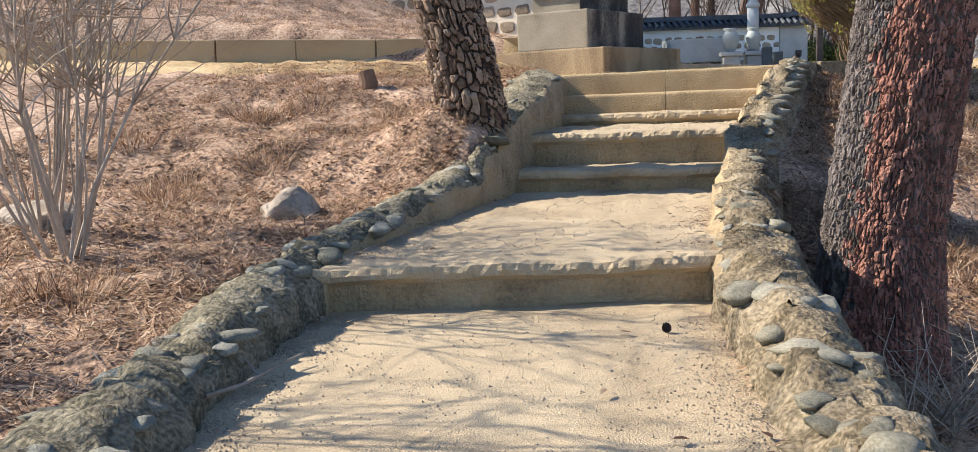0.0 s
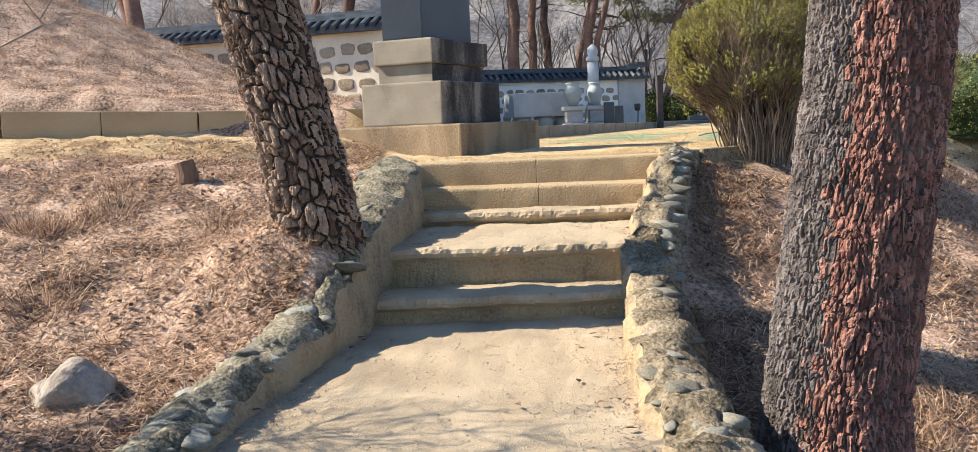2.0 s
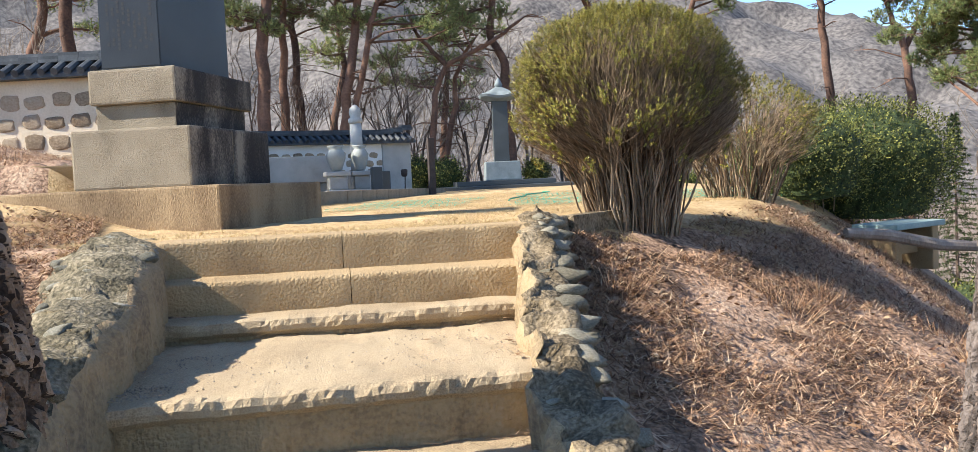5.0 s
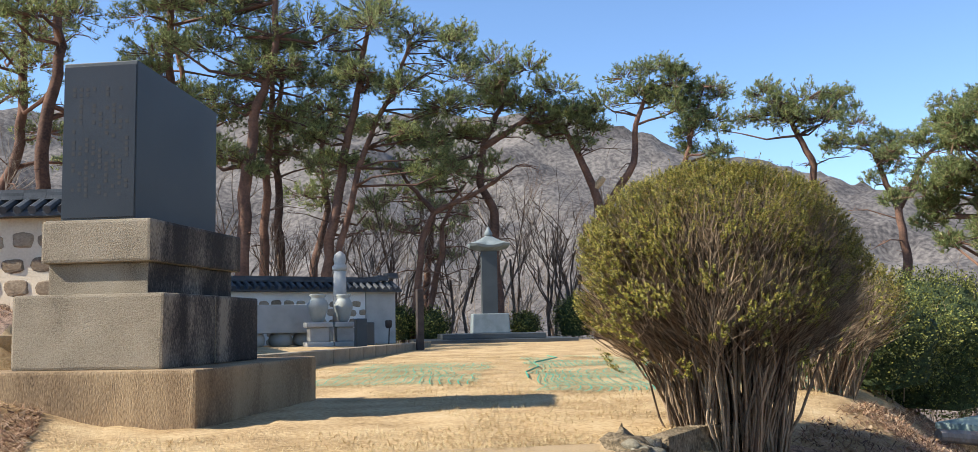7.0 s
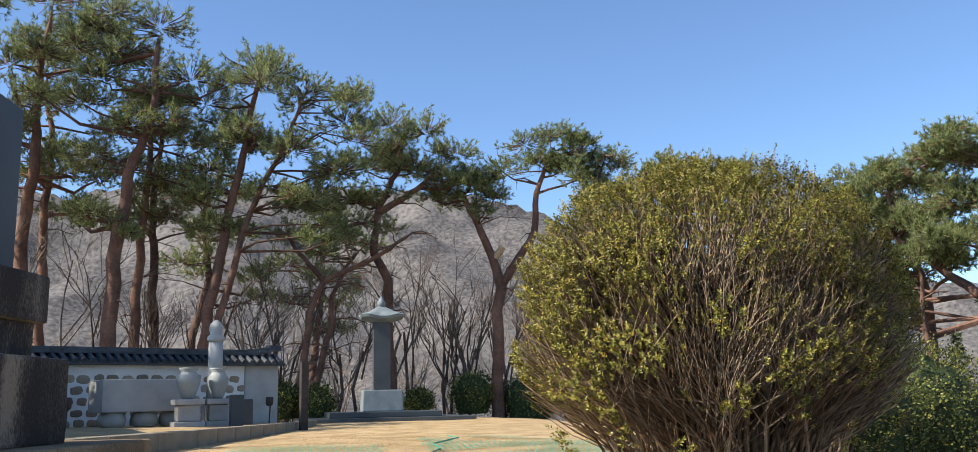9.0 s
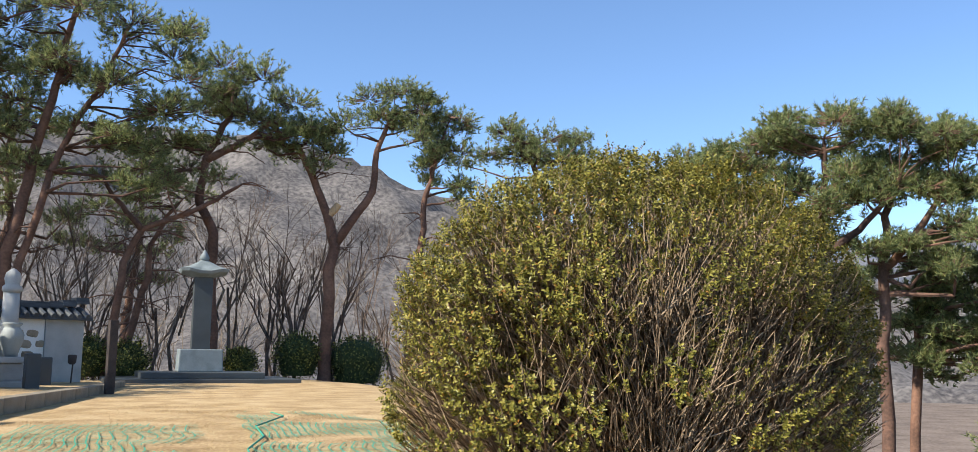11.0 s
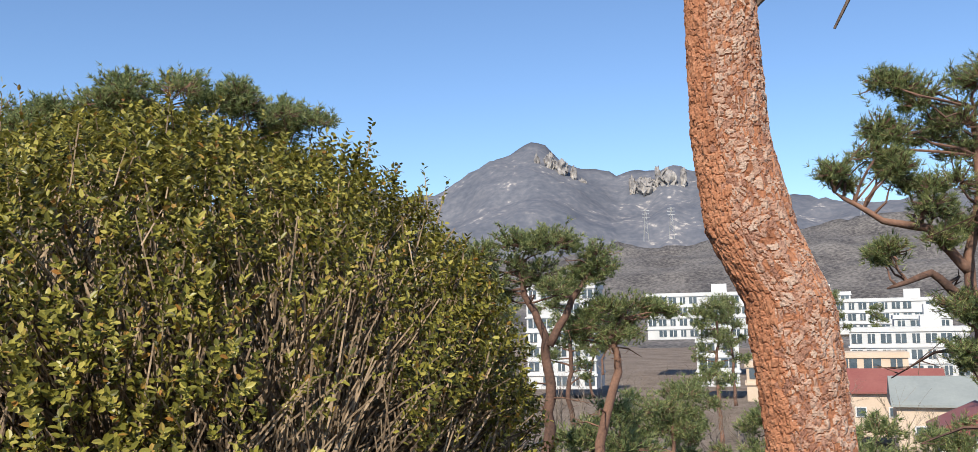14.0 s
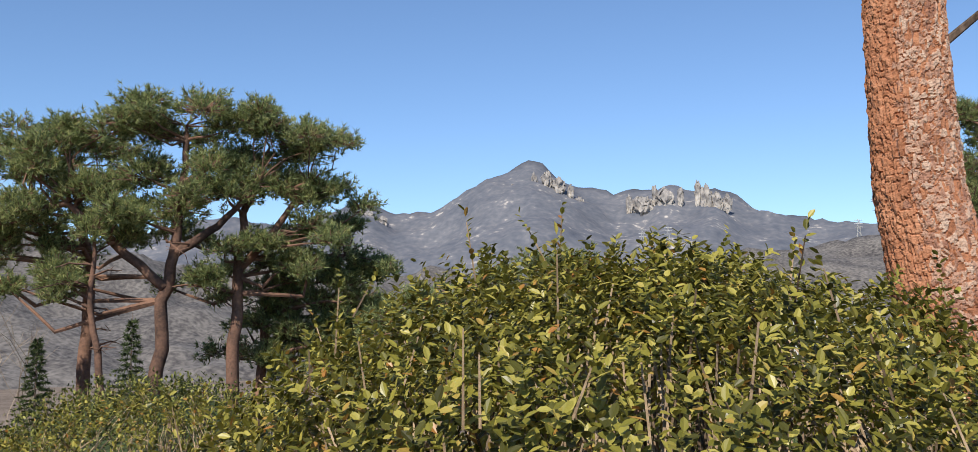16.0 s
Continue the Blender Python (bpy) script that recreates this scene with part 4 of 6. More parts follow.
def clipped_shrub(name, base, rx, ry, height, seed, stems, leaves, leaf_len, label, mat=BOX_LEAF, low=0.25, foot=0.3, sprigs=40, shell=0.16, full=0.36, thin=1.0):
    """A dome-clipped shrub: a fan of stems from the foot, forked towards a shell of small leaves."""
    rng = random.Random(seed)
    shrub = empty(name, pose(*base), label, "shrub")
    wood, leaf = Soup(), Soup()
    mid = height * 0.56

    def surface(a, h):
        """The dome's edge at an angle and at a height from 0 to 1."""
        k = math.sqrt(max(0.0, 1 - ((h - 0.52) / 0.48) ** 2)) if h > 0.52 else full + (1 - full) * (h / 0.52) ** 0.8
        k *= 1 + 0.05 * noise.noise(Vector((math.cos(a) * 2, math.sin(a) * 2, h * 4 + seed)))
        return Vector((math.cos(a) * rx * k, math.sin(a) * ry * k, h * height))

    for k in range(stems):
        a = rng.uniform(0, 6.283)
        f = foot * math.sqrt(rng.random())
        s = Vector((math.cos(a) * f * rx, math.sin(a) * f * ry, -0.06))
        u = rng.random() ** 0.45
        h = rng.uniform(0.5, 0.93)
        e = surface(a + rng.gauss(0, 0.3), h)
        e = Vector((e.x * u * 0.87, e.y * u * 0.87, e.z * 0.97))
        q = [s]
        for t in (0.3, 0.6, 1.0):
            q.append(s.lerp(e, t) + Vector((rng.gauss(0, 0.02), rng.gauss(0, 0.02), 0.06 * math.sin(3.14 * t))))
        r = rng.uniform(0.0045, 0.0105)
        wood.tube(q, [r, r * 0.8, r * 0.55, r * 0.25], 5, False)
        for _ in range(12):
            t = rng.uniform(0.3, 0.98)
            i = min(2, int(t * 3))
            p = q[i].lerp(q[i + 1], t * 3 - i)
            w = Vector((rng.gauss(0, 0.5), rng.gauss(0, 0.5), rng.uniform(0.4, 1))).normalized()
            w = (w + Vector((p.x / rx, p.y / ry, 0)) * 0.5).normalized()
            g = p + w * rng.uniform(0.12, 0.32)
            kx = math.sqrt((g.x / rx) ** 2 + (g.y / ry) ** 2)
            if g.z < height * 0.9 and kx < 0.9:
                wood.tube([p, p.lerp(g, 0.5) + Vector((rng.gauss(0, 0.012), rng.gauss(0, 0.012), 0)), g], [r * 0.45, r * 0.33, r * 0.15], 3, False)
    whorl = 14 if leaf_len < 0.02 else 5
    for _ in range(leaves // whorl):
        a = rng.uniform(0, 6.283)
        h = low + (1 - low) * rng.random() ** 0.62
        if h < 0.62 and rng.random() < (0.62 - h) * 2.1 * thin:
            continue
        s = surface(a, min(h, 0.995))
        c = Vector((s.x, s.y, s.z)) * (1 - shell * abs(rng.gauss(0, 0.75)))
        if noise.noise(c * 6.5 + Vector((seed, 0, 0))) < (-0.55 if h > 0.85 else -0.42 + 0.68 * thin * min(1.0, (0.85 - h) / 0.4)):
            continue
        out = Vector((s.x / rx ** 2, s.y / ry ** 2, max(0.1, (s.z - mid)) / (height * 0.45) ** 2)).normalized()
        shoot = (out * 0.6 + Vector((rng.gauss(0, 0.5), rng.gauss(0, 0.5), 0.6))).normalized() * leaf_len * (4.2 if whorl > 5 else 0.0)
        for k in range(whorl):
            p = c + shoot * (k / whorl) + Vector((rng.gauss(0, 1), rng.gauss(0, 1), rng.gauss(0, 1))) * leaf_len * (0.2 if whorl > 5 else 1.1)
            d = (out * 0.7 + Vector((rng.gauss(0, 1), rng.gauss(0, 1), rng.gauss(0.35, 0.8))) * 0.75).normalized()
            leaf.leaf(p, d, out, leaf_len * rng.uniform(0.7, 1.2), leaf_len * 0.27)
    for _ in range(sprigs):
        a = rng.uniform(0, 6.283)
        s = surface(a, rng.uniform(0.75, 0.99))
        d = Vector((rng.gauss(0, 0.25), rng.gauss(0, 0.25), 1)).normalized()
        top = s + d * rng.uniform(0.02, 0.06)
        wood.tube([s - d * 0.1, s, s.lerp(top, 0.8)], [0.002, 0.0016, 0.001], 3, False)
        for k in range(14):
            p = s.lerp(top, k / 13)
            w = Vector((rng.gauss(0, 1), rng.gauss(0, 1), 0.6)).normalized()
            leaf.leaf(p, w, d, leaf_len * 0.95, leaf_len * 0.27)
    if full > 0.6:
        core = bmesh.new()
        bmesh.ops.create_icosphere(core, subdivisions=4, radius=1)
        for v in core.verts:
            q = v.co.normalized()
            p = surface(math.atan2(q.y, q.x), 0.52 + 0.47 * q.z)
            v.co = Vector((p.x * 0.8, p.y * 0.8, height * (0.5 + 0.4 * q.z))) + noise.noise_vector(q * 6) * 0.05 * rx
        # solid core whose dark colour stands in for the shade inside the leaves
        part("inner_foliage", core, JUNIPER_CORE, shrub, "inner foliage core, coloured dark for the shade between the leaves")
    tagged(wood.make("stem_fan", STEM, shrub, "fan of thin brown stems"), kind="stuff")
    leaf.make("foliage", mat, shrub, "small yellow-green leaves")
    return shrub


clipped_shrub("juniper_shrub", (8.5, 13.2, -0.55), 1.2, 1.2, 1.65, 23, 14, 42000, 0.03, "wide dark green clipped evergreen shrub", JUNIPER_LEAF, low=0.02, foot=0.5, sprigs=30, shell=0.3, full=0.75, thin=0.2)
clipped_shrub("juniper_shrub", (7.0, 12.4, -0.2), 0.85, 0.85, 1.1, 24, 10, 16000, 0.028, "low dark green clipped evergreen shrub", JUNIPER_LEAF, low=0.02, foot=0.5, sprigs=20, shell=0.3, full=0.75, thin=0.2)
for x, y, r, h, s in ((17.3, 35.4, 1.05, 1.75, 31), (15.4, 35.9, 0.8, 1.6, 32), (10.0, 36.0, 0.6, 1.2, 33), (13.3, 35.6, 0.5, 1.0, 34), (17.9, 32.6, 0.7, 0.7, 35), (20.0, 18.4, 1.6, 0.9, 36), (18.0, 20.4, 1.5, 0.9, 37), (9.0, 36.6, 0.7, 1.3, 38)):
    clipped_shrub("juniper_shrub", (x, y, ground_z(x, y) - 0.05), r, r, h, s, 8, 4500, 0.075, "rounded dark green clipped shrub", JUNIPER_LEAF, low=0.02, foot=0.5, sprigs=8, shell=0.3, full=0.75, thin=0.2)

# ---- pines round the lawn ----
RED = "tall red pine with a layered crown at the lawn's edge"


def woodland_pine(x, y, top, lean, crown_r, seed, r0=0.2, label=RED, count=9, low=0.5, size=0.2, extra=1):
    """A pine whose foliage layers are strewn round the upper part of a crooked, leaning trunk."""
    rng = random.Random(seed)
    z = ground_z(x, y) - 0.15
    h = top - z
    stem = [(0, 0, z)] + [(lean[0] * k + rng.gauss(0, 0.25), lean[1] * k + rng.gauss(0, 0.25), z + h * k * 0.95) for k in (0.22, 0.42, 0.6, 0.78, 0.95)]
    pads = []
    for k in range(count):
        u = low + (1 - low) * ((k + rng.random()) / count) ** 0.8
        a = k * 2.4 + rng.uniform(-0.5, 0.5)
        q = crown_r * (1.15 - u * 0.75) * rng.uniform(0.45, 1.0)
        pads.append((lean[0] * u + math.cos(a) * q, lean[1] * u + math.sin(a) * q, z + h * u, crown_r * rng.uniform(0.28, 0.42)))
    return layered_pine((x, y), [stem], pads, r0, seed, label, size, size * 0.075, extra=extra)


BROAD = "broad pine beyond the clipped shrubs"
DENSE = "pine standing below the terrace with a full rounded crown"
# foot, stems and foliage layers of the pines along the lawn's far side
layered_pine((3.9, 37.0), [[(0.0, 0.0, 2.3), (0.1, -0.1, 5.5), (0.3, -0.2, 7.4), (0.8, -0.5, 9.0), (1.0, -0.6, 12.0)]],
             [(-1.0, 0.6, 10.0, 1.1), (0.2, -0.1, 11.6, 1.1), (-0.6, 0.3, 8.3, 1.0), (-0.9, 0.5, 6.4, 0.8), (1.4, -0.8, 9.2, 1.0), (1.9, -1.1, 10.6, 1.1), (0.2, -0.1, 6.1, 0.5), (1.0, -0.6, 12.4, 1.2), (-0.8, 0.4, 12.4, 1.1)], 0.26, 41, RED)
layered_pine((4.9, 39.2), [[(0.0, 0.0, 2.3), (0.1, -0.1, 5.3), (0.2, -0.1, 7.9), (0.1, -0.1, 11.0)]],
             [(-0.1, 0.1, 7.7, 0.7), (0.9, -0.5, 6.9, 0.8), (-0.7, 0.4, 9.6, 0.9), (0.4, -0.2, 10.8, 1.0), (1.4, -0.8, 9.2, 0.8), (0.2, 0.0, 12.0, 1.1)], 0.2, 43, RED)
layered_pine((5.7, 40.4), [[(0.0, 0.0, 2.4), (-0.1, 0.0, 5.5), (-0.2, 0.1, 7.9), (0.0, 0.0, 10.6)]],
             [(-0.2, 0.1, 7.0, 0.6), (-0.8, 0.5, 8.9, 0.8), (0.8, -0.4, 8.5, 0.9), (0.2, -0.1, 10.2, 1.0), (0.4, 0.2, 11.4, 0.9)], 0.2, 44, RED)
layered_pine((6.6, 36.7), [[(0.0, 0.0, 2.3), (0.4, -0.2, 5.1), (0.7, -0.4, 7.1), (1.1, -0.6, 9.2), (1.4, -0.8, 11.0)], [(0.2, -0.1, 1.4), (0.4, -0.2, 3.2), (1.2, -0.7, 6.5), (2.1, -1.2, 8.6), (2.7, -1.5, 10.4)]],
             [(-0.1, 0.1, 10.2, 1.2), (1.4, -0.8, 11.2, 1.3), (2.7, -1.5, 10.4, 1.1), (3.8, -2.1, 9.4, 1.0), (0.9, -0.5, 8.8, 1.1), (2.3, -1.3, 8.6, 1.1), (3.5, -2.0, 7.9, 0.9), (0.0, 0.0, 8.0, 1.0), (-0.3, 0.2, 6.9, 0.7), (4.1, -2.3, 10.4, 0.6), (2.8, -1.6, 6.9, 0.8), (1.7, -0.9, 7.3, 0.8), (0.6, -0.3, 6.1, 0.6), (3.2, -1.8, 6.1, 0.6)],
             0.2, 45, "tall red pine with two leaning trunks at the lawn's edge", bare=14)
layered_pine((9.5, 36.4), [[(0.0, 0.0, 0.9), (0.3, -0.1, 3.4), (0.7, -0.4, 4.4), (2.1, -1.2, 5.1), (3.2, -1.8, 5.9)], [(0.7, -0.4, 4.4), (0.0, 0.0, 5.3), (-0.5, 0.3, 6.1)]],
             [(-0.3, 0.2, 5.9, 0.9), (1.2, -0.7, 5.9, 0.8), (2.5, -1.4, 6.1, 0.6)], 0.14, 46, "crooked pine with a long leaning limb at the lawn's edge", bare=18, extra=0)
layered_pine((10.4, 37.6), [[(0.0, 0.0, 0.7), (0.5, -0.3, 3.1), (0.5, -0.3, 4.1), (1.3, -0.7, 5.6)]],
             [(0.4, -0.2, 5.6, 0.9), (1.4, -0.8, 6.6, 0.8), (-0.6, 0.3, 7.2, 0.8)], 0.14, 47, "thin crooked pine at the lawn's edge", bare=18, extra=0)
layered_pine((12.5, 36.0), [[(0.0, 0.0, 0.3), (-0.1, 0.1, 3.5), (-0.1, 0.0, 4.5), (-0.5, 0.3, 5.5), (-0.4, 0.2, 6.8), (0.2, -0.1, 8.2), (0.5, -0.3, 9.7)], [(-0.4, 0.2, 6.8), (0.8, -0.4, 7.6), (1.6, -0.9, 8.4)]],
             [(0.0, 0.0, 9.9, 1.0), (1.1, -0.6, 9.6, 1.0), (2.0, -1.1, 8.8, 0.9), (-0.7, 0.4, 8.4, 1.1), (0.7, -0.4, 8.4, 1.0), (0.0, 0.0, 9.1, 0.9), (1.5, -0.8, 7.8, 0.7), (-1.2, 0.7, 7.4, 0.8), (0.1, 0.0, 7.4, 0.7)], 0.2, 48, "red pine with a twisting trunk behind the stele", bare=12)
cut = layered_pine((16.1, 35.4), [[(0.0, 0.0, 0.3), (0.2, -0.1, 4.3), (-0.1, 0.0, 5.4), (-0.6, 0.3, 6.8), (-1.0, 0.6, 7.8)], [(0.2, -0.1, 4.4), (1.2, -0.7, 6.2), (1.4, -0.8, 7.9), (1.9, -1.1, 9.1)]],
                   [(2.2, -1.2, 9.7, 0.9), (1.0, -0.6, 9.4, 0.8), (-0.6, 0.4, 8.2, 1.0), (0.3, -0.2, 8.5, 0.9), (2.5, -1.4, 8.7, 0.9), (-1.4, 0.8, 7.7, 0.7), (-0.1, 0.0, 7.5, 0.8), (1.4, -0.8, 8.8, 0.8), (2.9, -1.6, 9.4, 0.6)], 0.23, 49, "red pine forked low with a pale sawn limb stub", spread=0.6)
layered_pine((18.5, 34.2), [[(0.0, 0.0, 0.1), (0.3, -0.2, 3.9), (0.4, -0.2, 5.8), (0.7, -0.4, 7.3), (1.0, -0.6, 8.5)]],
             [(1.4, -0.8, 8.8, 0.8), (0.6, -0.3, 8.1, 0.7), (1.4, -0.8, 7.7, 0.8), (1.5, -0.8, 6.6, 0.6), (0.4, -0.2, 7.2, 0.6), (0.8, -0.4, 8.8, 0.6)], 0.15, 50, "slender red pine at the lawn's edge", spread=0.6)
layered_pine((25.2, 34.5), [[(0.0, 0.0, 4.2), (-0.1, 0.0, 6.4), (-0.7, 0.3, 7.9), (-1.1, 0.5, 8.9)]],
             [(-1.7, 0.7, 9.3, 1.0), (-0.4, 0.2, 9.1, 1.0), (-1.1, 0.5, 8.4, 1.1), (0.4, -0.2, 8.3, 1.0), (-2.4, 1.0, 8.4, 0.7), (0.9, -0.4, 9.2, 0.7)], 0.19, 51, BROAD)
layered_pine((27.4, 32.4), [[(0.0, 0.0, 2.6), (-0.2, 0.1, 4.5), (-0.6, 0.3, 5.7), (-1.0, 0.4, 6.9)], [(-0.2, 0.1, 4.5), (0.7, -0.3, 6.4), (1.9, -0.8, 7.3)]],
             [(-1.4, 0.6, 7.8, 0.8), (-0.5, 0.2, 7.1, 0.9), (-1.8, 0.8, 7.1, 0.7), (0.3, -0.1, 7.1, 0.8), (1.2, -0.5, 7.5, 0.7), (-0.4, 0.2, 6.1, 0.7)], 0.19, 59, BROAD)
layered_pine((24.9, 25.3), [[(0.0, 0.0, 0.6), (0.1, 0.0, 3.2), (-0.3, 0.1, 4.9), (-0.5, 0.2, 6.0)]],
             [(-0.5, 0.2, 6.8, 0.8), (-2.0, 0.9, 6.4, 0.6), (-1.3, 0.5, 5.6, 0.8), (-0.2, 0.1, 5.4, 0.9), (-2.7, 1.2, 4.4, 0.8), (-1.4, 0.6, 4.3, 0.9), (-0.4, 0.2, 3.8, 0.9), (-2.1, 0.9, 3.6, 0.7), (0.4, -0.2, 6.6, 0.9)], 0.2, 60, BROAD)
layered_pine((23.1, 22.1), [[(0.0, 0.0, 0.3), (0.0, -0.1, 2.3), (0.1, -0.4, 3.7), (0.1, -0.5, 4.9), (0.1, -0.6, 6.6)], [(0.0, -0.2, 2.6), (-0.3, 1.3, 4.0), (-0.5, 2.2, 4.7), (-0.9, 3.9, 4.5)], [(0.1, -0.3, 3.4), (0.3, -1.4, 4.1), (0.5, -2.4, 5.2)]],
             [(-0.6, 2.6, 6.1, 0.8), (-0.3, 1.4, 6.5, 0.8), (-0.1, 0.6, 7.1, 0.7), (0.2, -0.9, 7.0, 0.8), (0.5, -2.3, 6.8, 0.8), (0.3, -1.2, 5.7, 0.8), (-0.1, 0.3, 5.4, 0.9), (-0.4, 1.8, 5.1, 0.8), (-0.7, 3.2, 5.9, 0.6), (-0.8, 3.7, 4.3, 0.7), (-0.5, 2.4, 3.1, 0.6), (-0.2, 1.0, 4.3, 0.8), (0.1, -0.5, 4.6, 0.8)], 0.19, 61, DENSE, dense=1.5, bare=4, extra=5, spread=1.0)
layered_pine((24.1, 20.6), [[(0.0, 0.0, 0.9), (0.0, -0.1, 2.9), (0.0, -0.2, 4.5), (0.2, -0.8, 6.2)], [(0.0, -0.1, 3.1), (0.3, -1.1, 4.3), (0.4, -1.8, 5.3)]],
             [(0.3, -1.4, 6.3, 0.8), (0.5, -2.1, 5.2, 0.7), (0.2, -0.8, 5.1, 0.9), (0.0, -0.2, 5.9, 0.8), (0.4, -1.8, 4.2, 0.7), (0.1, -0.5, 3.7, 0.7), (-0.2, 0.7, 2.9, 0.6), (0.3, -1.3, 3.4, 0.6)], 0.18, 62, DENSE, dense=1.5, bare=4, extra=5, spread=1.0)
layered_pine((26.0, 20.7), [[(0.0, 0.0, 0.8), (0.0, -0.1, 2.8), (0.2, -1.0, 3.5), (0.5, -2.1, 3.6)]],
             [(0.5, -2.1, 3.5, 0.8), (0.3, -1.3, 3.0, 0.8), (0.6, -2.8, 3.3, 0.5), (0.2, -0.8, 2.7, 0.6), (0.5, -2.1, 4.5, 0.5), (0.3, -1.6, 2.2, 0.7), (0.5, -2.6, 2.5, 0.6), (0.0, -0.2, 2.0, 0.8), (0.2, -0.9, 1.5, 0.8), (0.4, -1.9, 1.3, 0.8), (0.0, 0.3, 1.0, 0.7)], 0.15, 63, DENSE, dense=1.5, extra=4)
layered_pine((22.3, 23.0), [[(0.0, 0.0, 0.1), (-0.1, 0.3, 2.6), (-0.1, 0.2, 3.9)]], [(-0.1, 0.4, 4.2, 0.6), (0.0, -0.1, 4.7, 0.6), (-0.2, 1.0, 2.9, 0.5)], 0.11, 64, "thin pine standing below the terrace", dense=1.3)
layered_pine((29.7, 13.1), [[(0.0, 0.0, -2.9), (0.1, -0.2, -0.8), (0.0, -0.1, 0.5), (-0.1, 0.5, 1.8), (-0.2, 0.6, 2.7)], [(0.0, -0.2, 0.3), (0.2, -0.9, 1.7), (0.4, -1.5, 2.6)]],
             [(-0.5, 1.9, 2.9, 0.8), (-0.2, 0.8, 3.3, 0.9), (0.1, -0.4, 3.4, 0.9), (0.4, -1.7, 3.0, 0.7), (0.0, 0.1, 2.5, 0.8), (-0.4, 1.5, 2.2, 0.7), (0.3, -1.1, 2.3, 0.6)], 0.19, 65, "low flat-topped pine on the valley slope", dense=1.3, spread=0.5)
layered_pine((30.5, 11.6), [[(0.0, 0.0, -2.6), (0.2, -0.6, -0.5), (0.1, -0.5, 0.4), (0.2, -0.8, 1.2)]],
             [(0.3, -1.1, 1.4, 0.8), (0.1, -0.2, 1.4, 0.7), (0.5, -1.8, 1.3, 0.6), (0.2, -0.9, 0.6, 0.7), (-0.1, 0.3, 1.0, 0.6)], 0.17, 67, "low pine with a short crown on the valley slope", dense=1.3, spread=0.5)
layered_pine((15.6, 4.9), [[(0.0, 0.0, -0.7), (0.0, 0.0, 0.6), (0.0, 0.1, 1.6), (0.0, -0.1, 2.7), (0.0, -0.1, 3.8)], [(0.0, 0.1, 1.6), (-0.1, 0.6, 2.2), (-0.3, 1.2, 2.3), (-0.4, 1.8, 2.7)], [(0.0, 0.1, 1.2), (-0.1, 0.6, 1.6), (-0.3, 1.2, 1.4)]],
             [(-0.3, 1.1, 4.2, 0.33), (-0.1, 0.6, 4.0, 0.42), (0.0, 0.1, 3.6, 0.5), (-0.2, 0.9, 3.5, 0.4), (-0.3, 1.3, 3.2, 0.35), (-0.4, 1.8, 3.0, 0.3), (-0.2, 1.0, 3.1, 0.33), (-0.1, 0.2, 2.8, 0.45), (0.0, 0.2, 2.2, 0.35), (-0.2, 1.1, 1.9, 0.3), (-0.1, 0.3, 1.2, 0.35), (0.0, 0.2, 0.6, 0.33), (0.1, -0.4, 4.3, 0.5), (0.1, -0.5, 2.7, 0.6)],
             0.11, 66, "pine with long bare reddish limbs on the valley slope", size=0.11, blade=0.006, dense=1.7, spread=0.6, bare=5, extra=3)
layered_pine((24.3, 15.6), [[(0.0, 0.0, -2.5), (0.1, 0.1, -0.5), (0.0, -0.1, 1.0), (0.1, 0.0, 2.3)]],
             [(0.0, 0.0, 2.3, 0.8), (0.2, -1.0, 1.6, 0.8), (-0.2, 1.0, 1.5, 0.9), (0.0, 0.0, 0.9, 1.0), (0.3, -0.9, 0.4, 0.9), (-0.3, 1.1, 0.2, 0.8), (0.0, 0.2, -0.6, 0.9)], 0.14, 72, "dark bushy pine below the terrace edge", dense=1.2)
stub = Soup()
stub.tube([(-0.1, 0.0, 5.3), (0.12, -0.15, 5.55), (0.22, -0.2, 5.72)], [0.13, 0.125, 0.12], 10)
stub.make("sawn_limb", CUT_WOOD, cut, "pale sawn limb").location.z = -ground_z(16.1, 35.4) + 0.15
for row in ((-2.4, 37.8, 15.0, (0.6, 0), 3.4, 52, 0.26), (-6.6, 28.6, 13.0, (-1.8, 0), 3.0, 53, 0.26), (-5.2, 31.5, 13.5, (-1.2, 0), 3.0, 54, 0.24), (0.6, 40.5, 15.0, (1.5, 0), 3.4, 55, 0.26), (-9.5, 34.0, 15.0, (0.5, 0), 3.5, 56, 0.28),
            (2.0, 44.0, 14.0, (0, 0), 3.0, 57, 0.22), (8.0, 46.0, 12.0, (0.5, 0), 3.0, 58, 0.22), (-4.0, 42.0, 15.0, (0.8, 0), 3.0, 40, 0.24), (12.5, 45.0, 9.0, (0.5, 0), 2.6, 42, 0.2)):
    woodland_pine(*row)


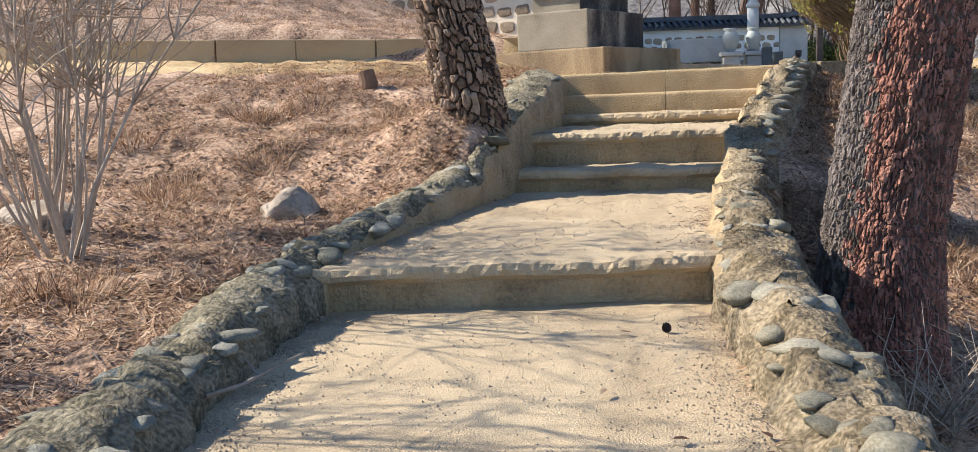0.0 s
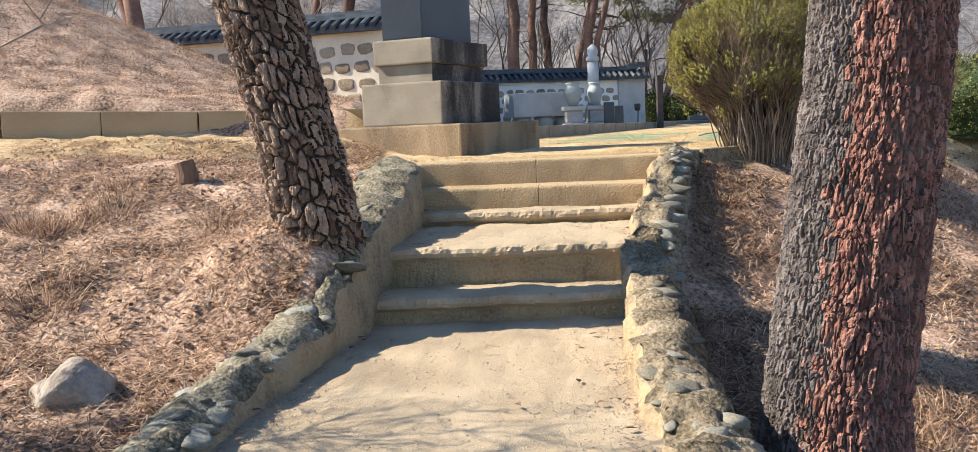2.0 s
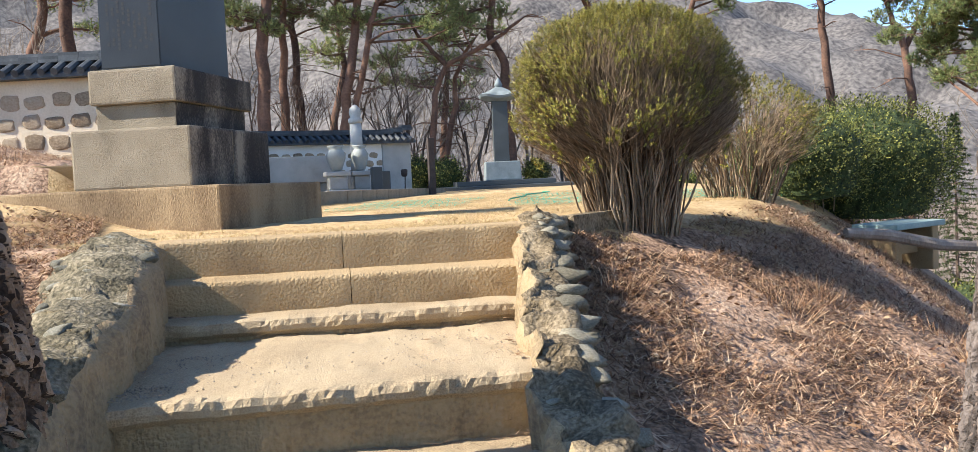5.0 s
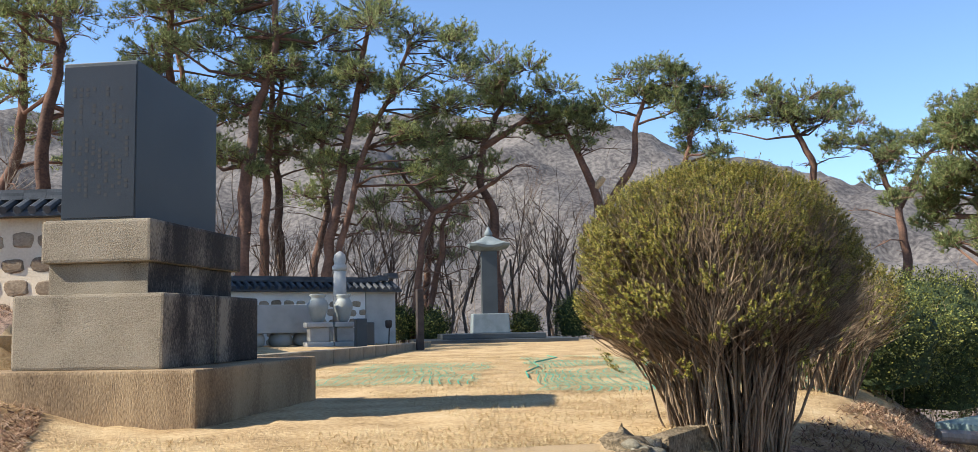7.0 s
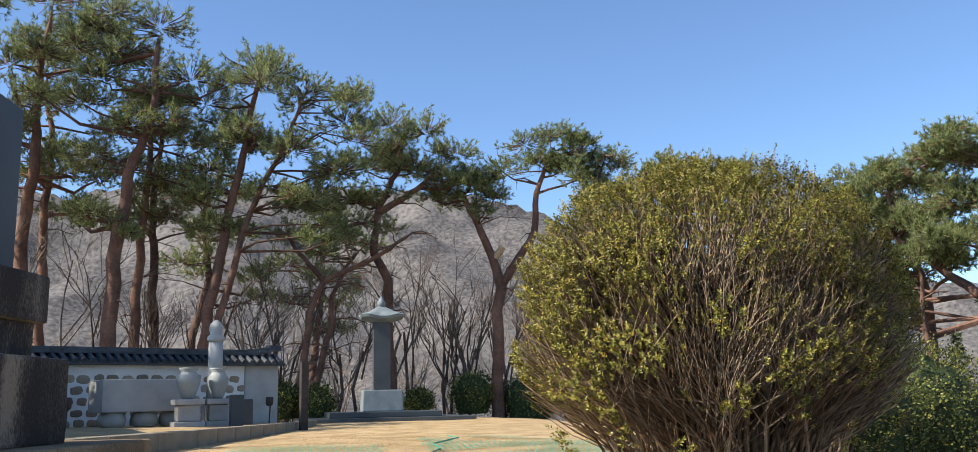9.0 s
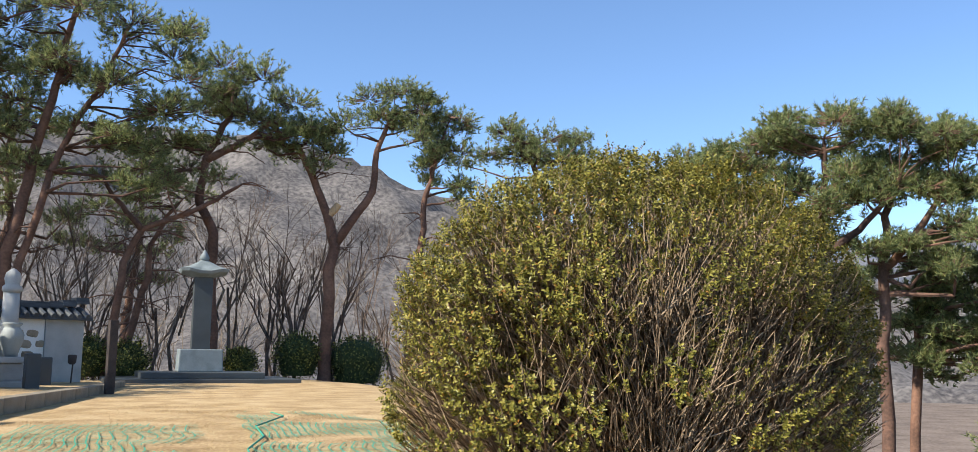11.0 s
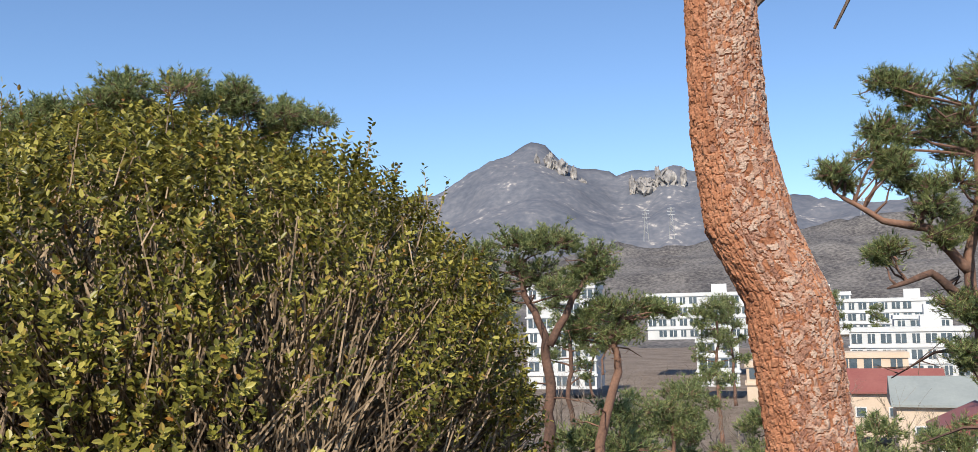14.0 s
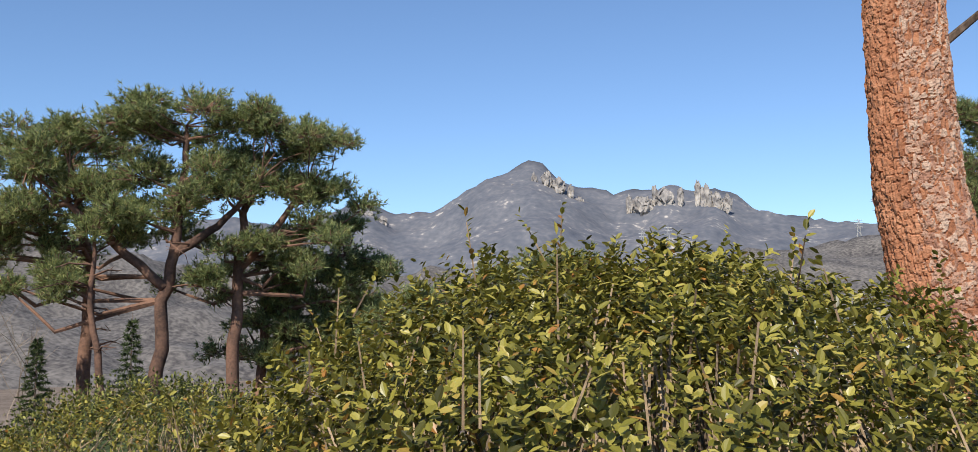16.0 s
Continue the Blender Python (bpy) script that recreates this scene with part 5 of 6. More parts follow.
def young_spruce(x, y, height, seed):
    """A small dark conifer: whorls of drooping twigs round a straight stem."""
    rng = random.Random(seed)
    z = ground_z(x, y) - 0.05
    tree = empty("spruce_tree", pose(x, y, z), "small dark conical conifer below the terrace", "tree")
    stem, leaf = Soup(), Soup()
    stem.tube([(0, 0, 0), (0, 0, height * 0.5), (0.02, 0, height)], [0.05, 0.03, 0.006], 6)
    for k in range(150):
        u = 0.08 + 0.9 * (k / 150)
        a = k * 2.4
        reach = height * 0.27 * (1 - u) * rng.uniform(0.6, 1.1) + 0.04
        s = Vector((0, 0, height * u))
        e = s + Vector((math.cos(a) * reach, math.sin(a) * reach, -0.12 * reach))
        stem.tube([s, e], [0.008, 0.003], 3, False)
        for i in range(8):
            leaf.blades(s.lerp(e, 0.2 + 0.1 * i), (e - s).normalized(), 0.11, 0.013, 7, 0.7, rng)
    stem.make("trunk", BARK, tree)
    leaf.make("crown", JUNIPER_CORE, tree, "dark needle whorls")


young_spruce(19.5, 22.6, 1.56 - ground_z(19.5, 22.6), 1)
young_spruce(19.9, 20.7, 1.97 - ground_z(19.9, 20.7), 2)
valley_pines = []
for k, (x, y, top) in enumerate(((44, 10, -2.2), (47, 5.5, -2.6), (52, 13, -3.0), (40, 2.5, -3.2), (55, 3.0, -3.0), (38, -3, -3.0), (60, 9, -2.5), (36, 19, -0.6), (43, 25, 0.4), (33, 12, -2.0), (48, -2, -3.6))):
    valley_pines.append(woodland_pine(x, y, top, (0.3, 0.2), 2.8, 70 + k, 0.2, "pine on the valley side seen from above", 11, 0.5, 0.28))

# ---- bare trees of the wood behind ----
protos = [bare_tree((9.5 + 1.7 * k, 42.0 + (k % 3) * 2.5, ground_z(9.5 + 1.7 * k, 42.0 + (k % 3) * 2.5)), 7.5 + (k % 4), 100 + k, r=0.075, spread=0.42) for k in range(7)]
rng = random.Random(77)
for k in range(140):
    x, y = (rng.uniform(-16, 44), 39 + 30 * rng.random() ** 1.4) if k < 125 else (rng.uniform(26, 62), rng.uniform(4, 40))
    copy_thing(protos[k % 7], pose(x, y, ground_z(x, y) - 0.1, 0, 0, rng.uniform(0, 360)))

for k in range(70):
    b = radians(rng.uniform(66, 122))
    q = 55 + 190 * rng.random() ** 1.3
    x, y = 2 + math.sin(b) * q, 8 + math.cos(b) * q
    copy_thing(valley_pines[k % 5] if k % 5 < 2 else protos[k % 7], pose(x, y, (-8.5 if k % 5 < 2 else -10.0) - rng.random() * 2, 0, 0, rng.uniform(0, 360)))

for k in range(50):
    b = radians(rng.uniform(70, 112))
    q = rng.uniform(38, 120)
    x, y = 2 + math.sin(b) * q, 8 + math.cos(b) * q
    copy_thing(protos[k % 7], pose(x, y, -7.5 - 0.045 * q - rng.random() * 2, 0, 0, rng.uniform(0, 360)))

slim = [bare_tree((8.2 + 4.1 * k, 37.6 + k, ground_z(8.2 + 4.1 * k, 37.6 + k)), 6.0 + k, 120 + k, r=0.07, spread=0.36, mat=BARK, label="slim dark leafless tree at the lawn's edge") for k in range(4)]
for k in range(26):
    x, y = rng.uniform(4, 24), rng.uniform(36.3, 42)
    copy_thing(slim[k % 4], pose(x, y, ground_z(x, y) - 0.1, 0, 0, rng.uniform(0, 360)))
for k in range(34):
    x, y = rng.uniform(24, 36), rng.uniform(12, 32)
    copy_thing((slim + protos)[k % 11], pose(x, y, ground_z(x, y) - 0.5 - rng.random() * 2.5, 0, 0, rng.uniform(0, 360)))

# ---- the tiled stone wall round the graves ----
def tiled_wall(name, a, b, z0, z_top, label, seed, pier=0.0, stone=0.33, plaster=None):
    """A limewashed wall with set stones on both faces and a tiled cap."""
    rng = random.Random(seed)
    a, b = Vector(a), Vector(b)
    d = b - a
    n = d.length
    wall = empty(name, pose(a.x, a.y, 0, 0, 0, math.degrees(math.atan2(d.y, d.x))), label, "wall", kind="structure")
    h = z_top - 0.42 - z0
    part("plaster", box(n, 0.4, h, 0.01, z0, n / 2, 0), plaster or PLASTER, wall)
    shapes = []
    for k in range(4):
        bm = bmesh.new()
        bmesh.ops.create_icosphere(bm, subdivisions=2, radius=1)
        for v in bm.verts:
            q = v.co
            v.co = Vector((math.copysign(abs(q.x) ** 0.6, q.x), q.y * 0.5, math.copysign(abs(q.z) ** 0.6, q.z))) + noise.noise_vector(q * 1.2 + Vector((k * 7.0, seed, 0))) * 0.22
        me = bpy.data.meshes.new("stone")
        bm.to_mesh(me)
        bm.free()
        me.materials.append(WALL_STONE)
        shapes.append(me)
    z, row = z0 + 0.12, 0
    while z < z0 + h - 0.1:
        x = 0.1 + (row % 2) * stone * 0.5
        while x < n - pier - 0.12:
            w = stone * rng.uniform(0.34, 0.46)
            ob = new("stone", rng.choice(shapes))
            ob.parent = wall
            ob.matrix_basis = pose(x + w * 0.3, -0.2, z + rng.uniform(-0.02, 0.02), 0, rng.uniform(-8, 8), 0) @ Matrix.Diagonal((w, 0.06, stone * rng.uniform(0.24, 0.31), 1))
            x += w * 2 + 0.07
        z += stone * 0.78
        row += 1
    if pier:
        part("pier", box(pier, 0.5, h + 0.02, 0.02, z0, n - pier / 2, 0), PALE_GRANITE, wall, "plain grey rendered end pier")
    # tiled cap: sloping bed, rows of round cover tiles, round end tiles and a layered ridge
    zt = z_top - 0.42
    bm = bmesh.new()
    prof = [(-0.42, zt), (-0.42, zt + 0.06), (0, zt + 0.26), (0.42, zt + 0.06), (0.42, zt)]
    e0, e1 = [bm.verts.new((-0.1, y, z)) for y, z in prof], [bm.verts.new((n + 0.12, y, z)) for y, z in prof]
    for i in range(5):
        bm.faces.new((e0[i], e1[i], e1[(i + 1) % 5], e0[(i + 1) % 5]))
    bm.faces.new(e0[::-1]), bm.faces.new(e1)
    roof = part("roof_bed", bm, TILE, wall)
    cover = Soup()
    x = 0.0
    while x < n + 0.1:
        for s in (-1, 1):
            cover.tube([(x, s * 0.03, zt + 0.29), (x, s * 0.25, zt + 0.185), (x, s * 0.45, zt + 0.085)], [0.055, 0.058, 0.062], 8)
        x += 0.21
    cover.make("cover_tiles", TILE, roof)
    ridge = Soup()
    for k, (w, z) in enumerate(((0.17, 0.30), (0.15, 0.35), (0.13, 0.40))):
        m = int(n / 0.33)
        for i in range(m + 1):
            x0, x1 = -0.12 + (n + 0.26) * i / (m + 1) + 0.004, -0.12 + (n + 0.26) * (i + 1) / (m + 1)
            lift = 0.10 * max(0.0, 1 - (n - x1) / 0.9) ** 2 if pier else 0
            ridge.add([(p, q, zt + z + r + lift) for p in (x0, x1) for q in (-w, w) for r in (-0.03, 0.02)], [(0, 1, 3, 2), (4, 6, 7, 5), (0, 4, 5, 1), (2, 3, 7, 6), (1, 5, 7, 3), (0, 2, 6, 4)])
    ridge.make("ridge_tiles", TILE, roof)
    return wall


tiled_wall("wall_south", (-7.0, 22.6), (0.35, 19.6), 0.1, 2.62, "cream limewashed wall set with tan stones under a dark tiled cap", 4, stone=0.42, plaster=CREAM)
tiled_wall("wall_middle", (0.35, 19.75), (0.8, 30.1), -0.1, 2.2, "limewashed stone wall under a dark tiled cap", 5)
tiled_wall("wall_end", (0.8, 30.25), (7.55, 31.95), -0.2, 1.95, "limewashed wall with grey stones, tiled cap and plain end pier", 6, pier=0.95)

# ---- the graves' kerb and stones ----
strip_kerb("kerb", [(0.6, 15.4, 0.24), (1.87, 17.4, 0.24), (3.2, 19.7, 0.22), (6.4, 26.3, 0.16), (8.2, 30.6, 0.12)], 0.25, 0.0, 0.45, GRANITE, "low granite kerb edging the grave plot", 1.1)
plot = Soup()
plot.add([(0.5, 15.5, 0.16), (1.8, 17.5, 0.16), (3.1, 19.8, 0.15), (6.3, 26.4, 0.10), (8.1, 30.7, 0.06), (7.8, 31.7, 0.06), (2.7, 30.5, 0.12), (0.2, 20.7, 0.2), (-0.6, 16.0, 0.25)], [tuple(range(9))])
tagged(plot.make("grave_lawn", SANDY), "raised dry lawn of the grave plot", "lawn", kind="structure")
offering = empty("stone_table", pose(3.75, 28.6, 0.1, 0, 0, 10), "pale granite offering table on round drum feet", "table")
part("tabletop", box(1.85, 1.05, 0.68, 0.02, 0.34, rough=0.004), PALE_GRANITE, offering)
for x in (-0.62, 0.05, 0.66):
    part("foot", lathe([(0.18, 0), (0.27, 0.08), (0.29, 0.18), (0.26, 0.28), (0.2, 0.36)], 16), PALE_GRANITE, offering).location = (x, -0.2, 0)


def stone_vase(x, y, s):
    v = empty("stone_vase", pose(x, y, 0.0), "grey stone vase on a moulded pedestal", "vase", "grave vases")
    part("pedestal", box(0.62 * s, 0.62 * s, 0.22, 0.03, 0.0), PALE_GRANITE, v)
    part("shaft", box(0.46 * s, 0.46 * s, 0.34, 0.04, 0.22), PALE_GRANITE, v)
    part("slab", box(0.60 * s, 0.60 * s, 0.12, 0.03, 0.56), PALE_GRANITE, v)
    part("vase", lathe([(0.10 * s, 0.68), (0.15 * s, 0.74), (0.24 * s, 1.0), (0.25 * s, 1.1), (0.17 * s, 1.22), (0.15 * s, 1.25), (0.2 * s, 1.3), (0.2 * s, 1.33)], 20), CELADON, v)


stone_vase(4.55, 27.4, 1.0)
stone_vase(5.2, 27.6, 0.9)
col = empty("stone_column", pose(5.5, 29.4, 0.0), "tall octagonal grey granite grave column with a bud top", "column")
part("base", box(0.5, 0.5, 0.6, 0.02), PALE_GRANITE, col)
part("shaft", lathe([(0.2, 0.6), (0.17, 1.5), (0.165, 2.0)], 8), PALE_GRANITE, col)
part("bud", lathe([(0.165, 2.0), (0.2, 2.05), (0.2, 2.12), (0.14, 2.18), (0.17, 2.3), (0.14, 2.42), (0.05, 2.5), (0.01, 2.52)], 12), PALE_GRANITE, col)
for x, y, h in ((6.15, 29.0, 0.62), (5.45, 26.9, 0.7)):
    p = empty("dark_post", pose(x, y, 0.05), "short dark stone post beside the grave", "post")
    part("shaft", box(0.26, 0.26, h, 0.03), SLATE, p)
post = empty("fence_post", pose(6.75, 26.45, -0.1), "dark weathered timber post at the lawn's edge", "post")
part("post", box(0.16, 0.16, 1.5, 0.012, rough=0.006), POST_WOOD, post)
for x, y in ((2.0, 24.2), (7.0, 30.2)):
    fl = empty("ground_lamp", pose(x, y, 0.08), "small dark garden spotlight on a stake", "lamp")
    st = Soup()
    st.tube([(0, 0, 0), (0.02, 0, 0.45)], [0.018, 0.018], 6)
    st.make("stake", POST_WOOD, fl)
    part("head", lathe([(0.05, 0.42), (0.09, 0.46), (0.1, 0.62), (0.07, 0.64)], 10), POST_WOOD, fl)

stele = empty("stele", pose(11.2, 33.5, -0.05, 0, 0, -14), "dark slate stele under a carved stone roof on a stepped base", "monument")
part("lower_step", box(5.0, 3.4, 0.16, 0.02, 0.0), SLATE, stele, "dark flat stone platform")
part("upper_step", box(3.2, 2.4, 0.16, 0.02, 0.16), SLATE, stele)
part("pedestal", box(1.2, 0.8, 0.62, 0.03, 0.32, taper=0.95), BRONZE_ROOF, stele, "pale grey-green stone pedestal")
part("shaft", box(0.5, 0.32, 2.05, 0.015, 0.94), SLATE, stele)
bm = bmesh.new()
rows = [(0.32, 0.22, 2.94), (0.62, 0.45, 3.02), (0.66, 0.48, 3.10), (0.42, 0.3, 3.24), (0.2, 0.15, 3.36), (0.1, 0.08, 3.42)]
rings = []
for hx, hy, z in rows:
    ring = []
    for k in range(16):
        a = 2 * math.pi * k / 16 + math.pi / 16
        q = max(abs(math.cos(a)), abs(math.sin(a)))
        cx, cy = math.cos(a) / q, math.sin(a) / q
        ring.append(bm.verts.new((cx * hx, cy * hy, z + (0.16 * (abs(cx) * abs(cy)) ** 2 if hx > 0.5 else 0))))
    rings.append(ring)
for a, b in zip(rings, rings[1:]):
    for k in range(16):
        bm.faces.new((a[k], a[(k + 1) % 16], b[(k + 1) % 16], b[k]))
bm.faces.new(rings[0][::-1]), bm.faces.new(rings[-1])
roof = part("roof", bm, BRONZE_ROOF, stele, "upswept pale stone roof")
part("finial", lathe([(0.09, 3.4), (0.14, 3.48), (0.1, 3.58), (0.04, 3.68), (0.0, 3.74)], 12), BRONZE_ROOF, roof)


# ---- small things on the slope ----
def slope_z(x, y):
    return ground_z(x, y)


bench = empty("bench", pose(7.5, 11.45, slope_z(7.5, 11.45) - 0.02, 0, 0, 18), "low concrete bench with a worn green top on the slope", "bench")
part("top", box(0.95, 0.5, 0.06, 0.012, 0.38), GREEN_TOP, bench, "faded green painted top")
for x in (-0.36, 0.36):
    part("leg", box(0.12, 0.4, 0.46, 0.015, -0.08, x), KERB, bench)
part("rail", box(0.66, 0.06, 0.1, 0.01, 0.1), KERB, bench)
log = Soup()
log.tube([(0, 0, 0), (0.45, -0.06, 0.02), (0.95, -0.2, -0.02), (1.5, -0.26, 0.01)], [0.05, 0.062, 0.058, 0.05], 10)
o = log.make("log", DEAD_WOOD)
o.matrix_world = pose(6.45, 11.0, slope_z(6.45, 11.0) + 0.05, 0, 9, 0)
tagged(o, "pale bare fallen log lying on the needle slope", "log")


def boulder(name, x, y, sx, sy, sz, seed, label, mat=ROCK, sink=0.04):
    bm = bmesh.new()
    bmesh.ops.create_icosphere(bm, subdivisions=4, radius=1)
    for v in bm.verts:
        q = v.co.copy()
        q = Vector([math.copysign(abs(c) ** 0.72, c) for c in q])
        for k in range(9):
            d = Vector((math.sin(k * 2.4 + seed), math.cos(k * 2.4 + seed), -0.3 + 0.16 * k)).normalized()
            q -= d * max(0.0, q.dot(d) - 0.80) * 0.85
        q += noise.noise_vector(q * 0.9 + Vector((seed, 0, 0))) * 0.25 + noise.noise_vector(q * 5.0 + Vector((0, seed, 0))) * 0.04
        v.co = Vector((q.x * sx, q.y * sy, max(q.z, -0.6) * sz))
    for f in bm.faces:
        f.smooth = True
    ob = part(name, bm, mat)
    ob.matrix_world = pose(x, y, ground_z(x, y) + sz * 0.45 - sink, 0, 0, seed * 40)
    return tagged(ob, label, "rock")


boulder("rock", -1.36, 5.16, 0.24, 0.19, 0.15, 2.0, "angular pale tan rock lying on the needle bank")
boulder("rock", -2.75, 4.7, 0.3, 0.2, 0.11, 4.0, "half-buried brown rock under the bare shrub")
st = Soup()
st.tube([(0, 0, -0.1), (0, 0, 0.08), (-0.02, 0, 0.17)], [0.1, 0.085, 0.078], 14)
o = st.make("stump", STUMP_WOOD)
o.matrix_world = pose(-1.62, 8.61, ground_z(-1.62, 8.61) - 0.02)
tagged(o, "short weathered tree stump on the bank", "stump")


def bare_shrub(base, stems, height, seed, spread, label):
    rng = random.Random(seed)
    shrub = empty("bare_shrub", pose(*base), label, "shrub")
    wood = Soup()
    for k in range(stems):
        a = rng.uniform(0, 6.28)
        p = Vector((math.cos(a), math.sin(a), 0)) * rng.uniform(0, 0.13)
        d = Vector((math.cos(a) * spread * rng.random(), math.sin(a) * spread * rng.random(), 1)).normalized()
        q, r = [p - Vector((0, 0, 0.05))], [rng.uniform(0.006, 0.013)]
        for i in range(5):
            d = (d + Vector((rng.gauss(0, 0.09), rng.gauss(0, 0.09), 0.02))).normalized()
            q.append(q[-1] + d * height / 5 * rng.uniform(0.8, 1.1))
            r.append(r[0] * (1 - 0.16 * (i + 1)))
            if i > 0:
                for _ in range(5):
                    w = (d * 0.5 + Vector((rng.gauss(0, 1), rng.gauss(0, 1), rng.gauss(0.3, 0.5))) * 0.6).normalized()
                    b = q[-1] + w * rng.uniform(0.15, 0.4)
                    c = b + (w + Vector((rng.gauss(0, 0.4), rng.gauss(0, 0.4), 0.1))).normalized() * rng.uniform(0.1, 0.35)
                    wood.tube([q[-1], b, c], [0.0045, 0.0032, 0.0015], 3, False)
                    for _ in range(2):
                        e = b.lerp(c, rng.random())
                        wood.tube([e, e + Vector((rng.gauss(0, 1), rng.gauss(0, 1), rng.gauss(0.3, 0.6))) * 0.09], [0.002, 0.001], 3, False)
        stem = Soup()
        stem.tube(q, r, 6, False)
        stem.make("stem", PALE_STEM, shrub)
    tagged(wood.make("twigs", PALE_STEM, shrub), kind="stuff")
    return shrub


bare_shrub((-2.15, 4.0, ground_z(-2.15, 4.0)), 16, 2.3, 5, 0.55, "leafless many-stemmed shrub on the needle bank")
bare_shrub((-2.6, 4.5, ground_z(-2.6, 4.5)), 14, 2.2, 6, 0.5, "leafless many-stemmed shrub on the needle bank")
bare_shrub((-2.9, 2.3, ground_z(-2.9, 2.3)), 12, 2.7, 7, 0.6, "tall leafless shrub on the needle bank")
bare_shrub((-3.1, 1.2, ground_z(-3.1, 1.2)), 12, 2.9, 8, 0.6, "tall leafless shrub on the needle bank")
bare_shrub((2.05, 4.1, ground_z(2.05, 4.1)), 3, 0.2, 9, 0.8, "dry twiggy weed at the pine's foot")


cone = empty("pine_cone", pose(0.73, 3.25, -1.07, 70, 10, 30), "dark open pine cone lying on the landing", "pine cone")
scales = Soup()
for k in range(48):
    t = k / 47
    a = k * 2.4
    r = 0.017 * math.sin(math.pi * (0.15 + 0.8 * t))
    p = Vector((math.cos(a) * r * 0.4, math.sin(a) * r * 0.4, 0.034 * t))
    scales.leaf(p, Vector((math.cos(a), math.sin(a), 0.35)).normalized(), Vector((0, 0, 1)), r, 0.008)
scales.make("scale_whorl", POST_WOOD, cone)
gravel = Soup()
rg = random.Random(91)
for k in range(15000):
    y = rg.uniform(-0.5, 8.1)
    xa, xb = lerp_table(LEFT_WALL, y)[0], lerp_table(RIGHT_WALL, y)[0]
    side = rg.random()
    x = xa + abs(rg.gauss(0, 0.11)) if side < 0.45 else xb - abs(rg.gauss(0, 0.1)) if side < 0.65 else rg.uniform(xa, xb)
    z = -1.09 if y < 3.62 else -0.88 if 3.95 < y < 6.45 else -0.465 if 7.15 < y < 8.0 else None
    if z is None or not xa < x < xb:
        continue
    r = rg.uniform(0.002, 0.0055)
    p = Vector((x, y, z + 0.002))
    gravel.add([p + Vector(q) * r * rg.uniform(0.7, 1.3) for q in ((1, 0, 0), (0, 1, 0), (-1, 0, 0), (0, -1, 0), (0, 0, 0.8), (0, 0, -0.8))], [(0, 1, 4), (1, 2, 4), (2, 3, 4), (3, 0, 4), (1, 0, 5), (2, 1, 5), (3, 2, 5), (0, 3, 5)])
tagged(gravel.make("gravel", ROCK), "loose grit strewn over the concrete landings", "gravel", kind="stuff")
twig = Soup()
twig.tube([(-0.78, 2.33, -1.03), (-0.72, 2.5, -1.045), (-0.68, 2.72, -1.05), (-0.62, 2.86, -1.04)], [0.008, 0.007, 0.006, 0.003], 6)
twig.tube([(-0.7, 2.6, -1.045), (-0.85, 2.8, -1.0)], [0.005, 0.002], 5)
tagged(twig.make("fallen_twig", TWIG), "forked dead twig lying on the landing", "twig")


# ---- loose cover: needles, leaves, grass, net ----
def scatter(name, count, inside, mat, label, seed, length, width, tilt=0.25, leaf=False, lift=0.012, patchy=None):
    rng = random.Random(seed)
    soup = Soup()
    done = tries = 0
    while done < count and tries < count * 12:
        tries += 1
        x, y = inside(rng)
        if x is None:
            continue
        if patchy and noise.noise(Vector((x * patchy, y * patchy, seed))) < rng.uniform(-0.5, 0.25):
            continue
        z = ground_z(x, y) + rng.uniform(0, lift)
        a = rng.uniform(0, 6.28)
        d = Vector((math.cos(a), math.sin(a), rng.gauss(0, tilt))).normalized()
        L = length * rng.uniform(0.6, 1.3)
        if leaf:
            soup.leaf(Vector((x, y, z + 0.008)), d, Vector((rng.gauss(0, 0.4), rng.gauss(0, 0.4), 1)), L, L * width)
        else:
            s = Vector((-d.y, d.x, 0)) * width
            p = Vector((x, y, z)) - d * L * 0.3
            soup.add([p - s, p + s, p + d * L], [(0, 1, 2)])
        done += 1
    o = soup.make(name, mat)
    return tagged(o, label, "ground cover", kind="stuff")


def on_left(rng):
    y = -1.0 + 12.2 * rng.random() ** 1.2
    lo = lerp_table(LEFT_WALL, y)[1]
    return lo + 0.1 - 3.6 * rng.random() ** 1.3, y


def on_right(rng):
    y = rng.uniform(2.2, 12.0)
    ro = lerp_table(RIGHT_WALL, y)[1]
    x = ro + 0.05 + 5.5 * rng.random() ** 1.3
    if y > 8.9 and (x < 3.7 or y > 8.9 + (x - 3.0) * 0.75):
        return None, None
    return x, y


def on_lawn(rng):
    x, y = rng.uniform(-0.3, 7.5), 9.0 + 13 * rng.random() ** 1.6
    if x > 3.2 and y < 9.2 + (x - 3.0) * 0.75:
        return None, None
    if x < 2.2 and 10.2 < y < 13.6:
        return None, None
    return x, y


def on_mound(rng):
    return rng.uniform(-9, -0.8), rng.uniform(12.0, 18.5)


